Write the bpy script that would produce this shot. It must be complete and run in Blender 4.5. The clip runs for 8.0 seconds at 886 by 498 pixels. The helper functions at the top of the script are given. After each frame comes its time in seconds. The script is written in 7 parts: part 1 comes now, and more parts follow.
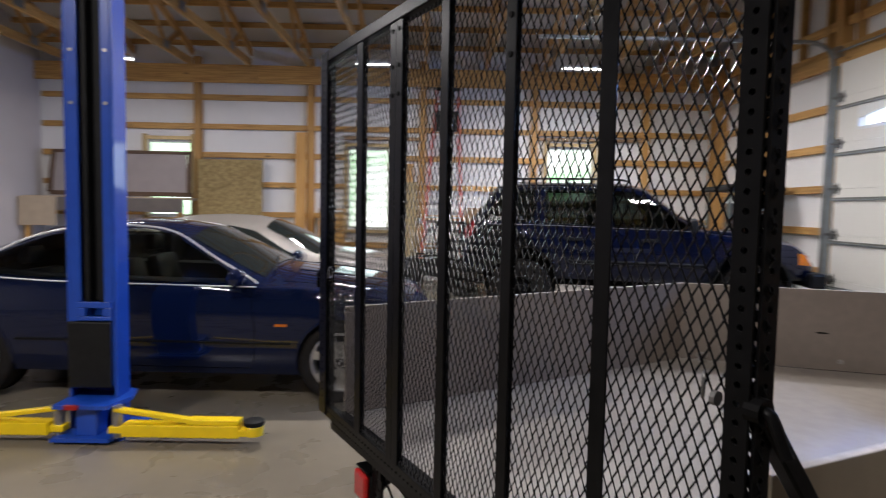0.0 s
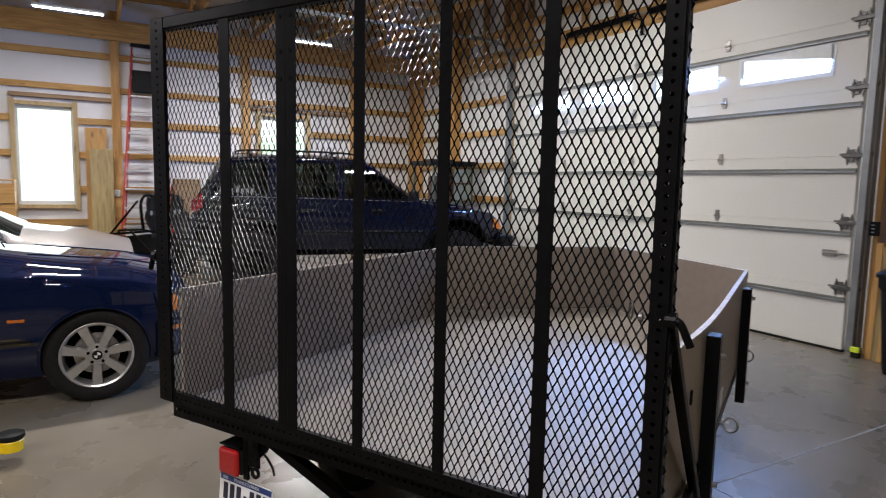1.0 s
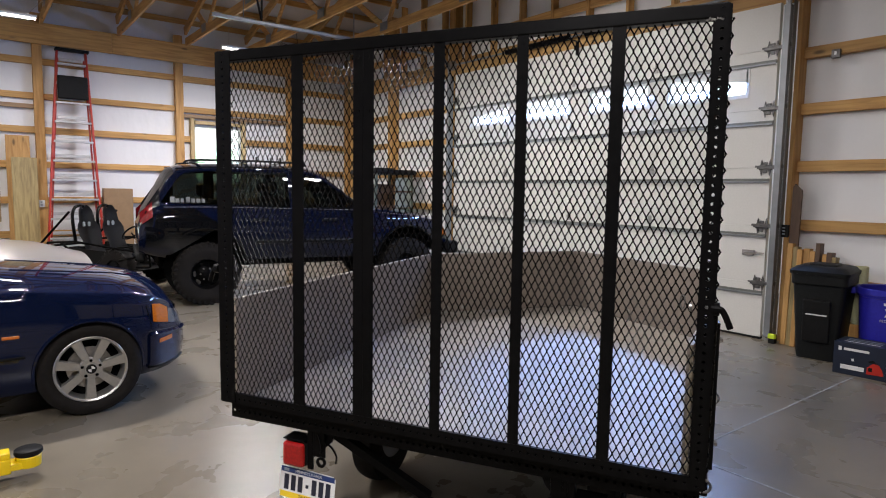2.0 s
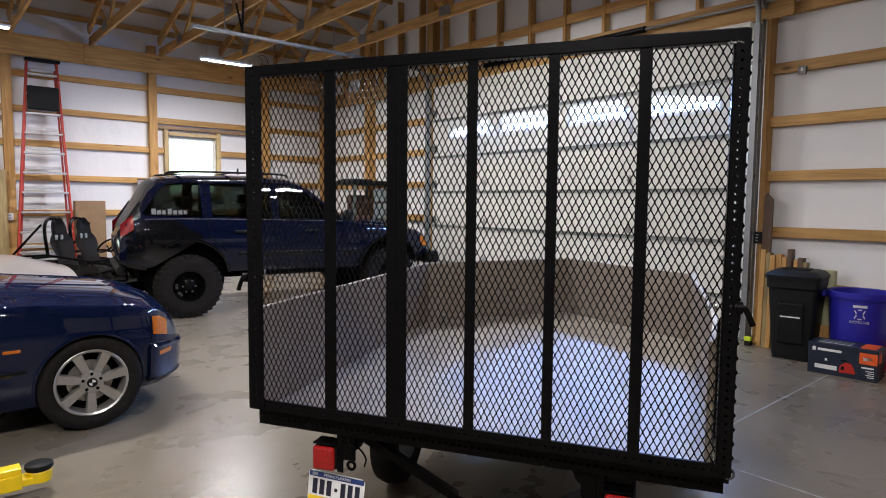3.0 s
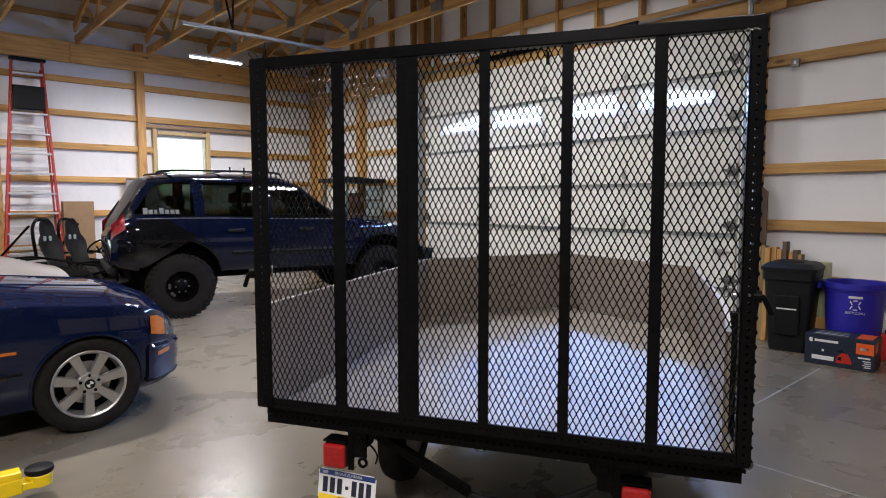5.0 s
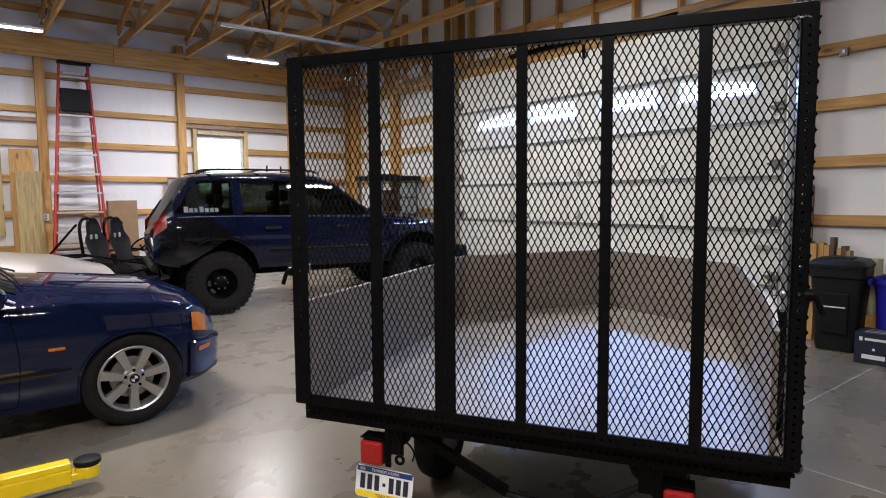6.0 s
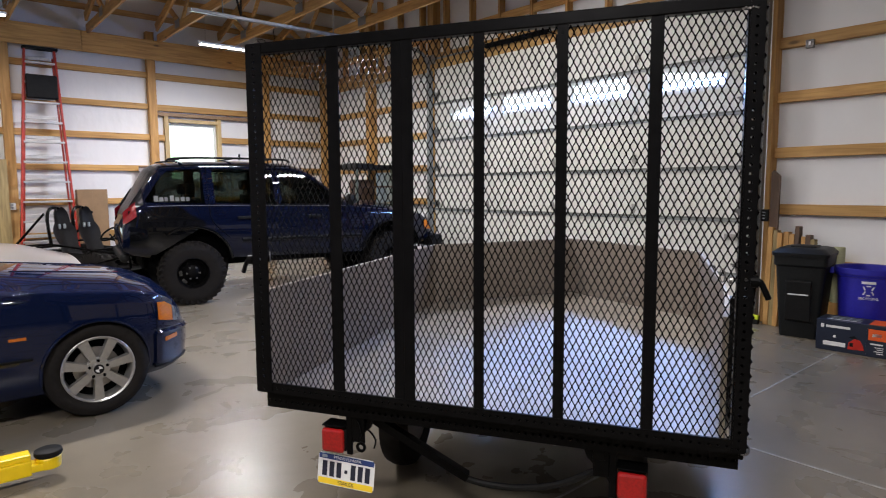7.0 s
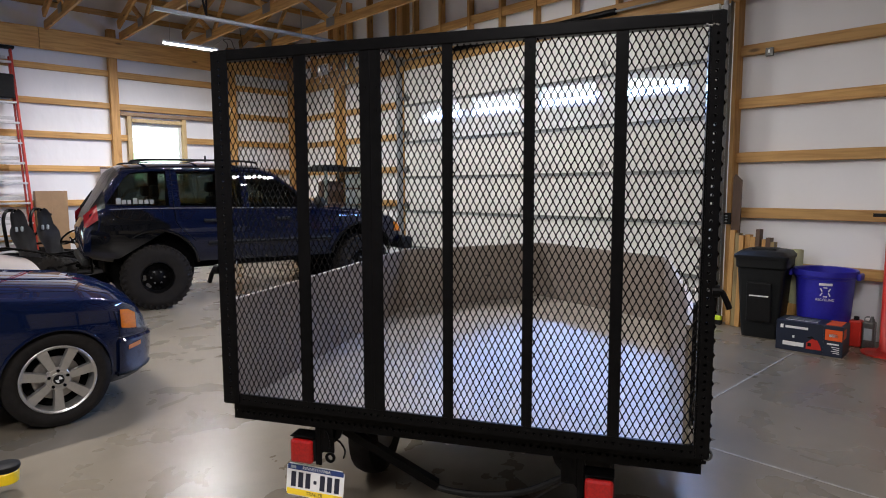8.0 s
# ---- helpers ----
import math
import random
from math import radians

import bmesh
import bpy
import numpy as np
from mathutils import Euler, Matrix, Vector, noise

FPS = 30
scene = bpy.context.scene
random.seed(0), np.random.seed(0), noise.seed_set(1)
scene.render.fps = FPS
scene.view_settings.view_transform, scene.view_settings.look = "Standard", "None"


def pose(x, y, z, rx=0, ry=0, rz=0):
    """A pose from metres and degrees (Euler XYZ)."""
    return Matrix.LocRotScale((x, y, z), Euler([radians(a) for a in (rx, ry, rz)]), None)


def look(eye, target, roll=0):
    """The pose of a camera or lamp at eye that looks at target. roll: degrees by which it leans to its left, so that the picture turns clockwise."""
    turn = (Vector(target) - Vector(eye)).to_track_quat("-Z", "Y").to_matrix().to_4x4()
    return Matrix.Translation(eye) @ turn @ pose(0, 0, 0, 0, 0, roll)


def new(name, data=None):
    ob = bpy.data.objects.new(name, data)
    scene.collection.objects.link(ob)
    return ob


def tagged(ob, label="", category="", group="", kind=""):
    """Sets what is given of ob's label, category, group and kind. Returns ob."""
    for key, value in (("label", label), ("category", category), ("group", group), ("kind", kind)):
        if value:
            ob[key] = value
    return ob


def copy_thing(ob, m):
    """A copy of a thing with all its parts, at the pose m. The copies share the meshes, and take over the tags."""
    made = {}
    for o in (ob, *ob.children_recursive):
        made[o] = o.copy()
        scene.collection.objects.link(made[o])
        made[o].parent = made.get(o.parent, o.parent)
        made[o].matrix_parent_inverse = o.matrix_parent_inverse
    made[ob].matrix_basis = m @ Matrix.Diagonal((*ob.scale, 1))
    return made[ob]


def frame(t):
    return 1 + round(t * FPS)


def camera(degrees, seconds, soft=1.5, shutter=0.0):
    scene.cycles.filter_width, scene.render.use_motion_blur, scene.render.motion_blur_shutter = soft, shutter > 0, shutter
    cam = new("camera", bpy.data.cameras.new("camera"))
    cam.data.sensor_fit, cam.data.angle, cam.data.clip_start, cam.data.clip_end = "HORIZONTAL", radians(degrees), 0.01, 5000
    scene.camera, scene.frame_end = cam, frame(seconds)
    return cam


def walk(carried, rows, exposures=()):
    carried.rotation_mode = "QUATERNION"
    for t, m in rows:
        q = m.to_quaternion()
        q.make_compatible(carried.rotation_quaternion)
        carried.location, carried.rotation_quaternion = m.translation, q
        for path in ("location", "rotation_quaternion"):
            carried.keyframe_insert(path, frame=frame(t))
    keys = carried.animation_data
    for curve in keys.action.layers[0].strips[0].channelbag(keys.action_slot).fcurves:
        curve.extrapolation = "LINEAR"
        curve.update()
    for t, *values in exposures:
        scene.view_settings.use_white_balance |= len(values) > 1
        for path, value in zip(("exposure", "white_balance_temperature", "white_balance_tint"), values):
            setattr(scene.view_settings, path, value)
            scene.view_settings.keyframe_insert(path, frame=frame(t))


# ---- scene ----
cam = camera(71.7, 8.0, soft=1.0, shutter=0.3)
PATH = [
    (0, (1.726, 0.791, 1.387), (1.752, 2.786, 1.254), 1.1),
    (0.3, (1.546, 0.694, 1.382), (1.966, 2.645, 1.258), 0.8),
    (0.5, (1.446, 0.681, 1.415), (2.068, 2.573, 1.232), 1.2),
    (1, (1.096, 0.712, 1.405), (2.079, 2.441, 1.195), 1.2),
    (1.5, (0.797, 0.664, 1.414), (1.911, 2.309, 1.182), 0.6),
    (2, (0.519, 0.717, 1.441), (1.736, 2.293, 1.253), 0.9),
    (3.5, (0.258, 0.803, 1.428), (1.582, 2.294, 1.275), 0.2),
    (4, (0.259, 0.825, 1.421), (1.598, 2.302, 1.265), 0.0),
    (5.5, (0.215, 0.875, 1.413), (1.538, 2.367, 1.251), -0.0),
    (6, (0.228, 0.881, 1.415), (1.478, 2.433, 1.247), -0.4),
    (6.5, (0.26, 0.858, 1.41), (1.508, 2.41, 1.226), -0.3),
    (7, (0.282, 0.825, 1.408), (1.579, 2.334, 1.207), -0.3),
    (7.5, (0.291, 0.823, 1.429), (1.648, 2.276, 1.215), -0.3),
    (8, (0.285, 0.822, 1.444), (1.654, 2.266, 1.242), -0.2),
]
walk(cam, [(t, look(eye, target, roll)) for t, eye, target, roll in PATH],
     exposures=[(0, -0.22), (0.5, -0.24), (1, -0.18), (2, -0.06), (3.5, 0.0), (8, 0.0)])

# ---- light ----
world = bpy.data.worlds.new("world")
scene.world = world
world.use_nodes = True
_sky = world.node_tree.nodes.new("ShaderNodeTexSky")
_sky.sky_type = "NISHITA"
_sky.sun_disc = False
_sky.sun_elevation, _sky.sun_rotation = radians(35), radians(200)
_bg = world.node_tree.nodes["Background"]
world.node_tree.links.new(_sky.outputs[0], _bg.inputs[0])
_bg.inputs[1].default_value = 0.12


def area_lamp(name, m, sx, sy, watts, colour, spread=180):
    data = bpy.data.lights.new(name, "AREA")
    data.shape, data.size, data.size_y, data.energy, data.color = "RECTANGLE", sx, sy, watts, colour
    data.spread = radians(spread)
    ob = new(name, data)
    ob.matrix_world = m
    return ob


LED = (1.0, 0.955, 0.96)
DAY = (0.23, 0.43, 1.0)
LAMP_W, NORTH_W, SOUTH_W, DOOR_W, WIN_W = 165, 74, 190, 61, 26
LAMPS = [(-3.2, 10.1, 3.50, NORTH_W * 0.42), (0.89, 10.1, 3.50, NORTH_W * 0.68), (3.98, 10.1, 3.50, NORTH_W * 1.7),
         (-4.0, 6.3, 3.93, LAMP_W), (0.9, 6.3, 3.93, LAMP_W), (4.65, 6.1, 3.93, LAMP_W * 0.6), (-1.7, 0.6, 3.93, SOUTH_W), (0.9, 0.6, 3.93, SOUTH_W * 0.85)]
for x, y, z, watts in LAMPS:
    area_lamp("shop_light_glow", pose(x, y, z - 0.015), 0.76, 0.05, watts, LED)
# daylight in the four door windows and the three wall windows
for y in (4.26, 5.35, 6.6, 7.6):
    area_lamp("door_daylight", pose(6.815, y, 2.545, 0, 54, 0), 0.14, 0.82, DOOR_W, DAY, 165)
for x, w, z0, z1 in ((0.475, 0.78, 0.97, 2.48), (4.235, 0.76, 1.62, 2.47), (-3.30, 0.76, 1.2, 2.52)):
    area_lamp("window_daylight", pose(x, 12.44, (z0 + z1) / 2, -90, 0, 0), w, z1 - z0, WIN_W * 0.35, (0.7, 0.85, 1.0))


# ---- materials ----
def mat(name, colour, rough=0.5, metal=0.0, scale=0.0, vary=0.15, bump=0.0, bscale=None, colour2=None, stretch=(1, 1, 1),
        coat=0.0, detail=6.0, spec=0.5, emit=None, big=0.0, rvary=0.0):
    """A node material in object space: fine grain at scale, large stains of strength big, bump."""
    m = bpy.data.materials.new(name)
    m.use_nodes = True
    nt = m.node_tree
    b = nt.nodes["Principled BSDF"]
    b.inputs["Roughness"].default_value, b.inputs["Metallic"].default_value = rough, metal
    b.inputs["Specular IOR Level"].default_value = spec
    b.inputs["Coat Weight"].default_value = coat
    b.inputs["Coat Roughness"].default_value = 0.02
    c1 = (*colour, 1)
    c2 = (*(colour2 if colour2 else [v * (1 - vary) for v in colour]), 1)
    b.inputs["Base Color"].default_value = c1
    if emit:
        b.inputs["Emission Color"].default_value, b.inputs["Emission Strength"].default_value = (*emit[0], 1), emit[1]
    if scale:
        co = nt.nodes.new("ShaderNodeTexCoord")
        mp = nt.nodes.new("ShaderNodeMapping")
        mp.inputs["Scale"].default_value = stretch
        nt.links.new(co.outputs["Object"], mp.inputs[0])
        n = nt.nodes.new("ShaderNodeTexNoise")
        n.inputs["Scale"].default_value, n.inputs["Detail"].default_value = scale, detail
        nt.links.new(mp.outputs[0], n.inputs["Vector"])
        rp = nt.nodes.new("ShaderNodeValToRGB")
        rp.color_ramp.elements[0].position, rp.color_ramp.elements[1].position = 0.35, 0.65
        rp.color_ramp.elements[0].color, rp.color_ramp.elements[1].color = c2, c1
        nt.links.new(n.outputs["Fac"], rp.inputs[0])
        out = rp.outputs[0]
        if big:
            n2 = nt.nodes.new("ShaderNodeTexNoise")
            n2.inputs["Scale"].default_value, n2.inputs["Detail"].default_value = 0.9, 4.0
            nt.links.new(co.outputs["Object"], n2.inputs["Vector"])
            r2 = nt.nodes.new("ShaderNodeMapRange")
            r2.inputs[1].default_value, r2.inputs[2].default_value = 0.3, 0.7
            r2.inputs[3].default_value, r2.inputs[4].default_value = 1 - big, 1.0
            nt.links.new(n2.outputs["Fac"], r2.inputs[0])
            mx = nt.nodes.new("ShaderNodeMix")
            mx.data_type, mx.blend_type = "RGBA", "MULTIPLY"
            mx.inputs[0].default_value = 1.0
            nt.links.new(out, mx.inputs[6])
            nt.links.new(r2.outputs[0], mx.inputs[7])
            out = mx.outputs[2]
        nt.links.new(out, b.inputs["Base Color"])
        if rvary:
            r3 = nt.nodes.new("ShaderNodeMapRange")
            r3.inputs[1].default_value, r3.inputs[2].default_value = 0.3, 0.7
            r3.inputs[3].default_value, r3.inputs[4].default_value = rough - rvary, rough + rvary
            nt.links.new(n.outputs["Fac"], r3.inputs[0])
            nt.links.new(r3.outputs[0], b.inputs["Roughness"])
        if bump:
            src = n
            if bscale:
                src = nt.nodes.new("ShaderNodeTexNoise")
                src.inputs["Scale"].default_value, src.inputs["Detail"].default_value = bscale, 3.0
                nt.links.new(mp.outputs[0], src.inputs["Vector"])
            bp = nt.nodes.new("ShaderNodeBump")
            bp.inputs["Strength"].default_value, bp.inputs["Distance"].default_value = bump, 0.02
            nt.links.new(src.outputs["Fac"], bp.inputs["Height"])
            nt.links.new(bp.outputs[0], b.inputs["Normal"])
            if coat:
                nt.links.new(bp.outputs[0], b.inputs["Coat Normal"])
    return m


def wood(name, light, dark, axis, rough=0.6):
    """Sawn lumber: grain stretched along axis, knots, a tint of its own for every piece."""
    m = bpy.data.materials.new(name)
    m.use_nodes = True
    nt = m.node_tree
    b = nt.nodes["Principled BSDF"]
    b.inputs["Roughness"].default_value = rough
    co, info = nt.nodes.new("ShaderNodeTexCoord"), nt.nodes.new("ShaderNodeObjectInfo")
    isl = nt.nodes.new("ShaderNodeNewGeometry")
    mp = nt.nodes.new("ShaderNodeMapping")
    mp.inputs["Scale"].default_value = [2.0 if i == axis else 26.0 for i in range(3)]
    add = nt.nodes.new("ShaderNodeVectorMath")
    add.operation = "ADD"
    nt.links.new(co.outputs["Object"], mp.inputs[0])
    nt.links.new(mp.outputs[0], add.inputs[0])
    sc = nt.nodes.new("ShaderNodeMath")
    sc.operation = "MULTIPLY"
    sc.inputs[1].default_value = 37.0
    nt.links.new(info.outputs["Random"], sc.inputs[0])
    nt.links.new(sc.outputs[0], add.inputs[1])
    n = nt.nodes.new("ShaderNodeTexNoise")
    n.inputs["Scale"].default_value, n.inputs["Detail"].default_value, n.inputs["Distortion"].default_value = 1.0, 5.0, 0.6
    nt.links.new(add.outputs[0], n.inputs["Vector"])
    rp = nt.nodes.new("ShaderNodeValToRGB")
    rp.color_ramp.elements[0].position, rp.color_ramp.elements[1].position = 0.3, 0.62
    rp.color_ramp.elements[0].color, rp.color_ramp.elements[1].color = (*dark, 1), (*light, 1)
    nt.links.new(n.outputs["Fac"], rp.inputs[0])
    kn = nt.nodes.new("ShaderNodeTexVoronoi")
    kn.inputs["Scale"].default_value = 1.0
    km = nt.nodes.new("ShaderNodeMapping")
    km.inputs["Scale"].default_value = [1.7 if i == axis else 5.0 for i in range(3)]
    nt.links.new(co.outputs["Object"], km.inputs[0])
    nt.links.new(km.outputs[0], kn.inputs["Vector"])
    kr = nt.nodes.new("ShaderNodeMapRange")
    kr.inputs[1].default_value, kr.inputs[2].default_value = 0.05, 0.12
    kr.inputs[3].default_value, kr.inputs[4].default_value = 0.35, 1.0
    nt.links.new(kn.outputs["Distance"], kr.inputs[0])
    rnd = nt.nodes.new("ShaderNodeMapRange")
    rnd.inputs[3].default_value, rnd.inputs[4].default_value = 0.78, 1.12
    sm = nt.nodes.new("ShaderNodeMath")
    sm.operation = "ADD"
    nt.links.new(info.outputs["Random"], sm.inputs[0])
    nt.links.new(isl.outputs["Random Per Island"], sm.inputs[1])
    fr = nt.nodes.new("ShaderNodeMath")
    fr.operation = "FRACT"
    nt.links.new(sm.outputs[0], fr.inputs[0])
    nt.links.new(fr.outputs[0], rnd.inputs[0])
    ml = nt.nodes.new("ShaderNodeMath")
    ml.operation = "MULTIPLY"
    nt.links.new(kr.outputs[0], ml.inputs[0])
    nt.links.new(rnd.outputs[0], ml.inputs[1])
    mx = nt.nodes.new("ShaderNodeMix")
    mx.data_type, mx.blend_type = "RGBA", "MULTIPLY"
    mx.inputs[0].default_value = 1.0
    nt.links.new(rp.outputs[0], mx.inputs[6])
    nt.links.new(ml.outputs[0], mx.inputs[7])
    nt.links.new(mx.outputs[2], b.inputs["Base Color"])
    bp = nt.nodes.new("ShaderNodeBump")
    bp.inputs["Strength"].default_value, bp.inputs["Distance"].default_value = 0.15, 0.004
    nt.links.new(n.outputs["Fac"], bp.inputs["Height"])
    nt.links.new(bp.outputs[0], b.inputs["Normal"])
    return m


def glass(name, tint=(1, 1, 1), rough=0.0):
    m = bpy.data.materials.new(name)
    m.use_nodes = True
    b = m.node_tree.nodes["Principled BSDF"]
    b.inputs["Base Color"].default_value = (*tint, 1)
    b.inputs["Transmission Weight"].default_value = 1.0
    b.inputs["Roughness"].default_value, b.inputs["IOR"].default_value = rough, 1.45
    return m


def concrete(name):
    """Troweled slab: soft clouds at three sizes, fine speckle, scuffed gloss."""
    m = bpy.data.materials.new(name)
    m.use_nodes = True
    nt = m.node_tree
    b = nt.nodes["Principled BSDF"]
    co = nt.nodes.new("ShaderNodeTexCoord")
    total = None
    for scale, detail, amount in ((0.55, 3.0, 0.42), (2.6, 5.0, 0.24), (9.0, 6.0, 0.20), (120.0, 2.0, 0.16)):
        n = nt.nodes.new("ShaderNodeTexNoise")
        n.inputs["Scale"].default_value, n.inputs["Detail"].default_value, n.inputs["Distortion"].default_value = scale, detail, 0.3
        nt.links.new(co.outputs["Object"], n.inputs["Vector"])
        f = nt.nodes.new("ShaderNodeMath")
        f.operation = "MULTIPLY_ADD"
        f.inputs[1].default_value, f.inputs[2].default_value = amount, -0.5 * amount
        nt.links.new(n.outputs["Fac"], f.inputs[0])
        if total is None:
            total = f.outputs[0]
        else:
            ad = nt.nodes.new("ShaderNodeMath")
            nt.links.new(total, ad.inputs[0])
            nt.links.new(f.outputs[0], ad.inputs[1])
            total = ad.outputs[0]
        if scale == 2.6:
            r = nt.nodes.new("ShaderNodeMapRange")
            r.inputs[1].default_value, r.inputs[2].default_value, r.inputs[3].default_value, r.inputs[4].default_value = 0.25, 0.75, 0.23, 0.35
            nt.links.new(n.outputs["Fac"], r.inputs[0])
            nt.links.new(r.outputs[0], b.inputs["Roughness"])
        if scale == 9.0:
            bp = nt.nodes.new("ShaderNodeBump")
            bp.inputs["Strength"].default_value, bp.inputs["Distance"].default_value = 0.012, 0.01
            nt.links.new(n.outputs["Fac"], bp.inputs["Height"])
            nt.links.new(bp.outputs[0], b.inputs["Normal"])
    rp = nt.nodes.new("ShaderNodeMapRange")
    rp.inputs[1].default_value, rp.inputs[2].default_value = -0.42, 0.42
    nt.links.new(total, rp.inputs[0])
    cr = nt.nodes.new("ShaderNodeValToRGB")
    cr.color_ramp.elements[0].color, cr.color_ramp.elements[1].color = (0.085, 0.070, 0.046, 1), (0.258, 0.222, 0.168, 1)
    nt.links.new(rp.outputs[0], cr.inputs[0])
    nt.links.new(cr.outputs[0], b.inputs["Base Color"])
    b.inputs["Specular IOR Level"].default_value = 0.32
    return m


def thin_glass(name, tint):
    """A tinted car window: clear sheet with a mirror skin."""
    m = bpy.data.materials.new(name)
    m.use_nodes = True
    nt = m.node_tree
    nt.nodes.remove(nt.nodes["Principled BSDF"])
    tr, gl, fr, mx = (nt.nodes.new("ShaderNode" + k) for k in ("BsdfTransparent", "BsdfGlossy", "Fresnel", "MixShader"))
    tr.inputs[0].default_value = (*tint, 1)
    gl.inputs["Roughness"].default_value = 0.01
    fr.inputs[0].default_value = 1.5
    nt.links.new(fr.outputs[0], mx.inputs[0])
    nt.links.new(tr.outputs[0], mx.inputs[1])
    nt.links.new(gl.outputs[0], mx.inputs[2])
    nt.links.new(mx.outputs[0], nt.nodes["Material Output"].inputs[0])
    return m


M_CONCRETE = concrete("troweled_concrete")
M_CARGLASS = thin_glass("tinted_car_glass", (0.62, 0.67, 0.62))
M_TINTGLASS = thin_glass("dark_tinted_glass", (0.16, 0.19, 0.17))
M_SHEET = mat("white_liner_sheet", (0.785, 0.785, 0.785), 0.5, scale=0.9, vary=0.06, bump=0.75, bscale=3.2, stretch=(1, 1, 0.6))
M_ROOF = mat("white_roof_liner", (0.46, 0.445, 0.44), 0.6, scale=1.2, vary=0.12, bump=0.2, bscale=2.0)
M_WALLPAINT = mat("pale_wall_panel", (0.60, 0.57, 0.58), 0.6, scale=1.5, vary=0.06, big=0.08)
M_WOODX = wood("lumber_x", (0.58, 0.335, 0.105), (0.38, 0.195, 0.052), 0)
M_WOODY = wood("lumber_y", (0.56, 0.325, 0.105), (0.36, 0.185, 0.052), 1)
M_WOODZ = wood("lumber_z", (0.56, 0.315, 0.10), (0.38, 0.19, 0.050), 2)
M_GREENWOOD = wood("treated_lumber", (0.36, 0.27, 0.115), (0.19, 0.135, 0.055), 2)
M_OLDBOARD = wood("weathered_board", (0.36, 0.23, 0.12), (0.22, 0.13, 0.065), 0)
M_PALEWOOD = wood("pale_lumber", (0.62, 0.46, 0.23), (0.48, 0.34, 0.15), 2)
M_OSB = mat("strand_board", (0.42, 0.31, 0.13), 0.7, scale=18, colour2=(0.24, 0.165, 0.06), stretch=(1, 1, 1), big=0.25, bump=0.15)
M_BLACK = mat("black_powder_coat", (0.0035, 0.0034, 0.0035), 0.30, scale=30, vary=0.3, bump=0.03, spec=0.06)
M_REDDEEP = mat("deep_red_lens", (0.20, 0.008, 0.012), 0.2, scale=40, vary=0.3)
M_MESH = mat("black_gloss_mesh_paint", (0.004, 0.004, 0.0042), 0.22, scale=60, vary=0.3, spec=0.17)
M_BLACKMATTE = mat("black_plastic", (0.009, 0.009, 0.009), 0.55, scale=25, vary=0.3, bump=0.05, spec=0.18)
M_RUBBER = mat("tyre_rubber", (0.016, 0.014, 0.013), 0.75, scale=30, vary=0.35, bump=0.1, big=0.25, spec=0.18)
M_RUBBER_DUSTY = mat("dusty_tyre_rubber", (0.011, 0.0088, 0.0068), 0.8, scale=14, vary=0.4, bump=0.12, big=0.3, spec=0.18)
M_GALV = mat("galvanised_steel", (0.27, 0.28, 0.29), 0.45, 0.75, scale=9, vary=0.2, rvary=0.08)
M_STEEL = mat("zinc_hardware", (0.42, 0.40, 0.38), 0.35, 0.85, scale=20, vary=0.25)
M_DARKSTEEL = mat("dark_bare_steel", (0.16, 0.155, 0.15), 0.4, 0.8, scale=25, vary=0.3)
M_DOOR = mat("cream_steel_door", (0.70, 0.685, 0.64), 0.42, scale=60, vary=0.04, bump=0.06, big=0.05)
M_SEAL = mat("grey_green_seam", (0.16, 0.17, 0.15), 0.5, scale=20, vary=0.2)
M_PLY = mat("brown_film_plywood", (0.23, 0.19, 0.16), 0.42, scale=22, vary=0.10, big=0.14, bump=0.03)
M_PLYEDGE = mat("pale_plywood_edge", (0.60, 0.54, 0.46), 0.6, scale=35, vary=0.25, stretch=(1, 1, 3))
M_PLYOUT = mat("tan_film_plywood", (0.34, 0.285, 0.21), 0.42, scale=20, vary=0.1, big=0.15, bump=0.03)
M_BED = mat("worn_grey_bed_board", (0.345, 0.305, 0.26), 0.45, scale=16, vary=0.12, big=0.14, bump=0.03)
M_BLUEPAINT = mat("dark_blue_car_paint", (0.0038, 0.0082, 0.031), 0.4, 0.0, scale=300, vary=0.12, coat=1.0, spec=0.0)
M_JEEPPAINT = mat("navy_truck_paint", (0.0028, 0.0052, 0.0190), 0.4, 0.0, scale=6, vary=0.25, coat=1.0, big=0.2, spec=0.0, bump=0.10, bscale=3.0)
M_CARTRIM = mat("dark_body_trim", (0.007, 0.0072, 0.008), 0.45, scale=20, vary=0.3, spec=0.18)
M_BLACKGLOSS = mat("black_gloss_panel", (0.005, 0.0052, 0.006), 0.3, scale=7, vary=0.4, coat=0.8, spec=0.0, big=0.3)
M_FILM = mat("crinkled_black_film", (0.006, 0.006, 0.007), 0.35, scale=9, vary=0.4, bump=0.8, bscale=11, spec=0.25)
M_STICKER = mat("grey_vinyl_lettering", (0.10, 0.103, 0.10), 0.5)
M_SILVER = mat("pale_silver_car_paint", (0.27, 0.245, 0.22), 0.35, 0.25, scale=200, vary=0.05, coat=0.7)
M_DARKGLASS = mat("dark_car_glass", (0.012, 0.015, 0.014), 0.04, spec=0.5)
M_CHROME = mat("bright_trim", (0.78, 0.78, 0.78), 0.38, 0.55)
M_ALLOY = mat("silver_alloy", (0.50, 0.49, 0.47), 0.32, 0.75, scale=40, vary=0.08)
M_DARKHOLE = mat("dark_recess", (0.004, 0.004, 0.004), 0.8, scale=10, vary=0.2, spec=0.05)
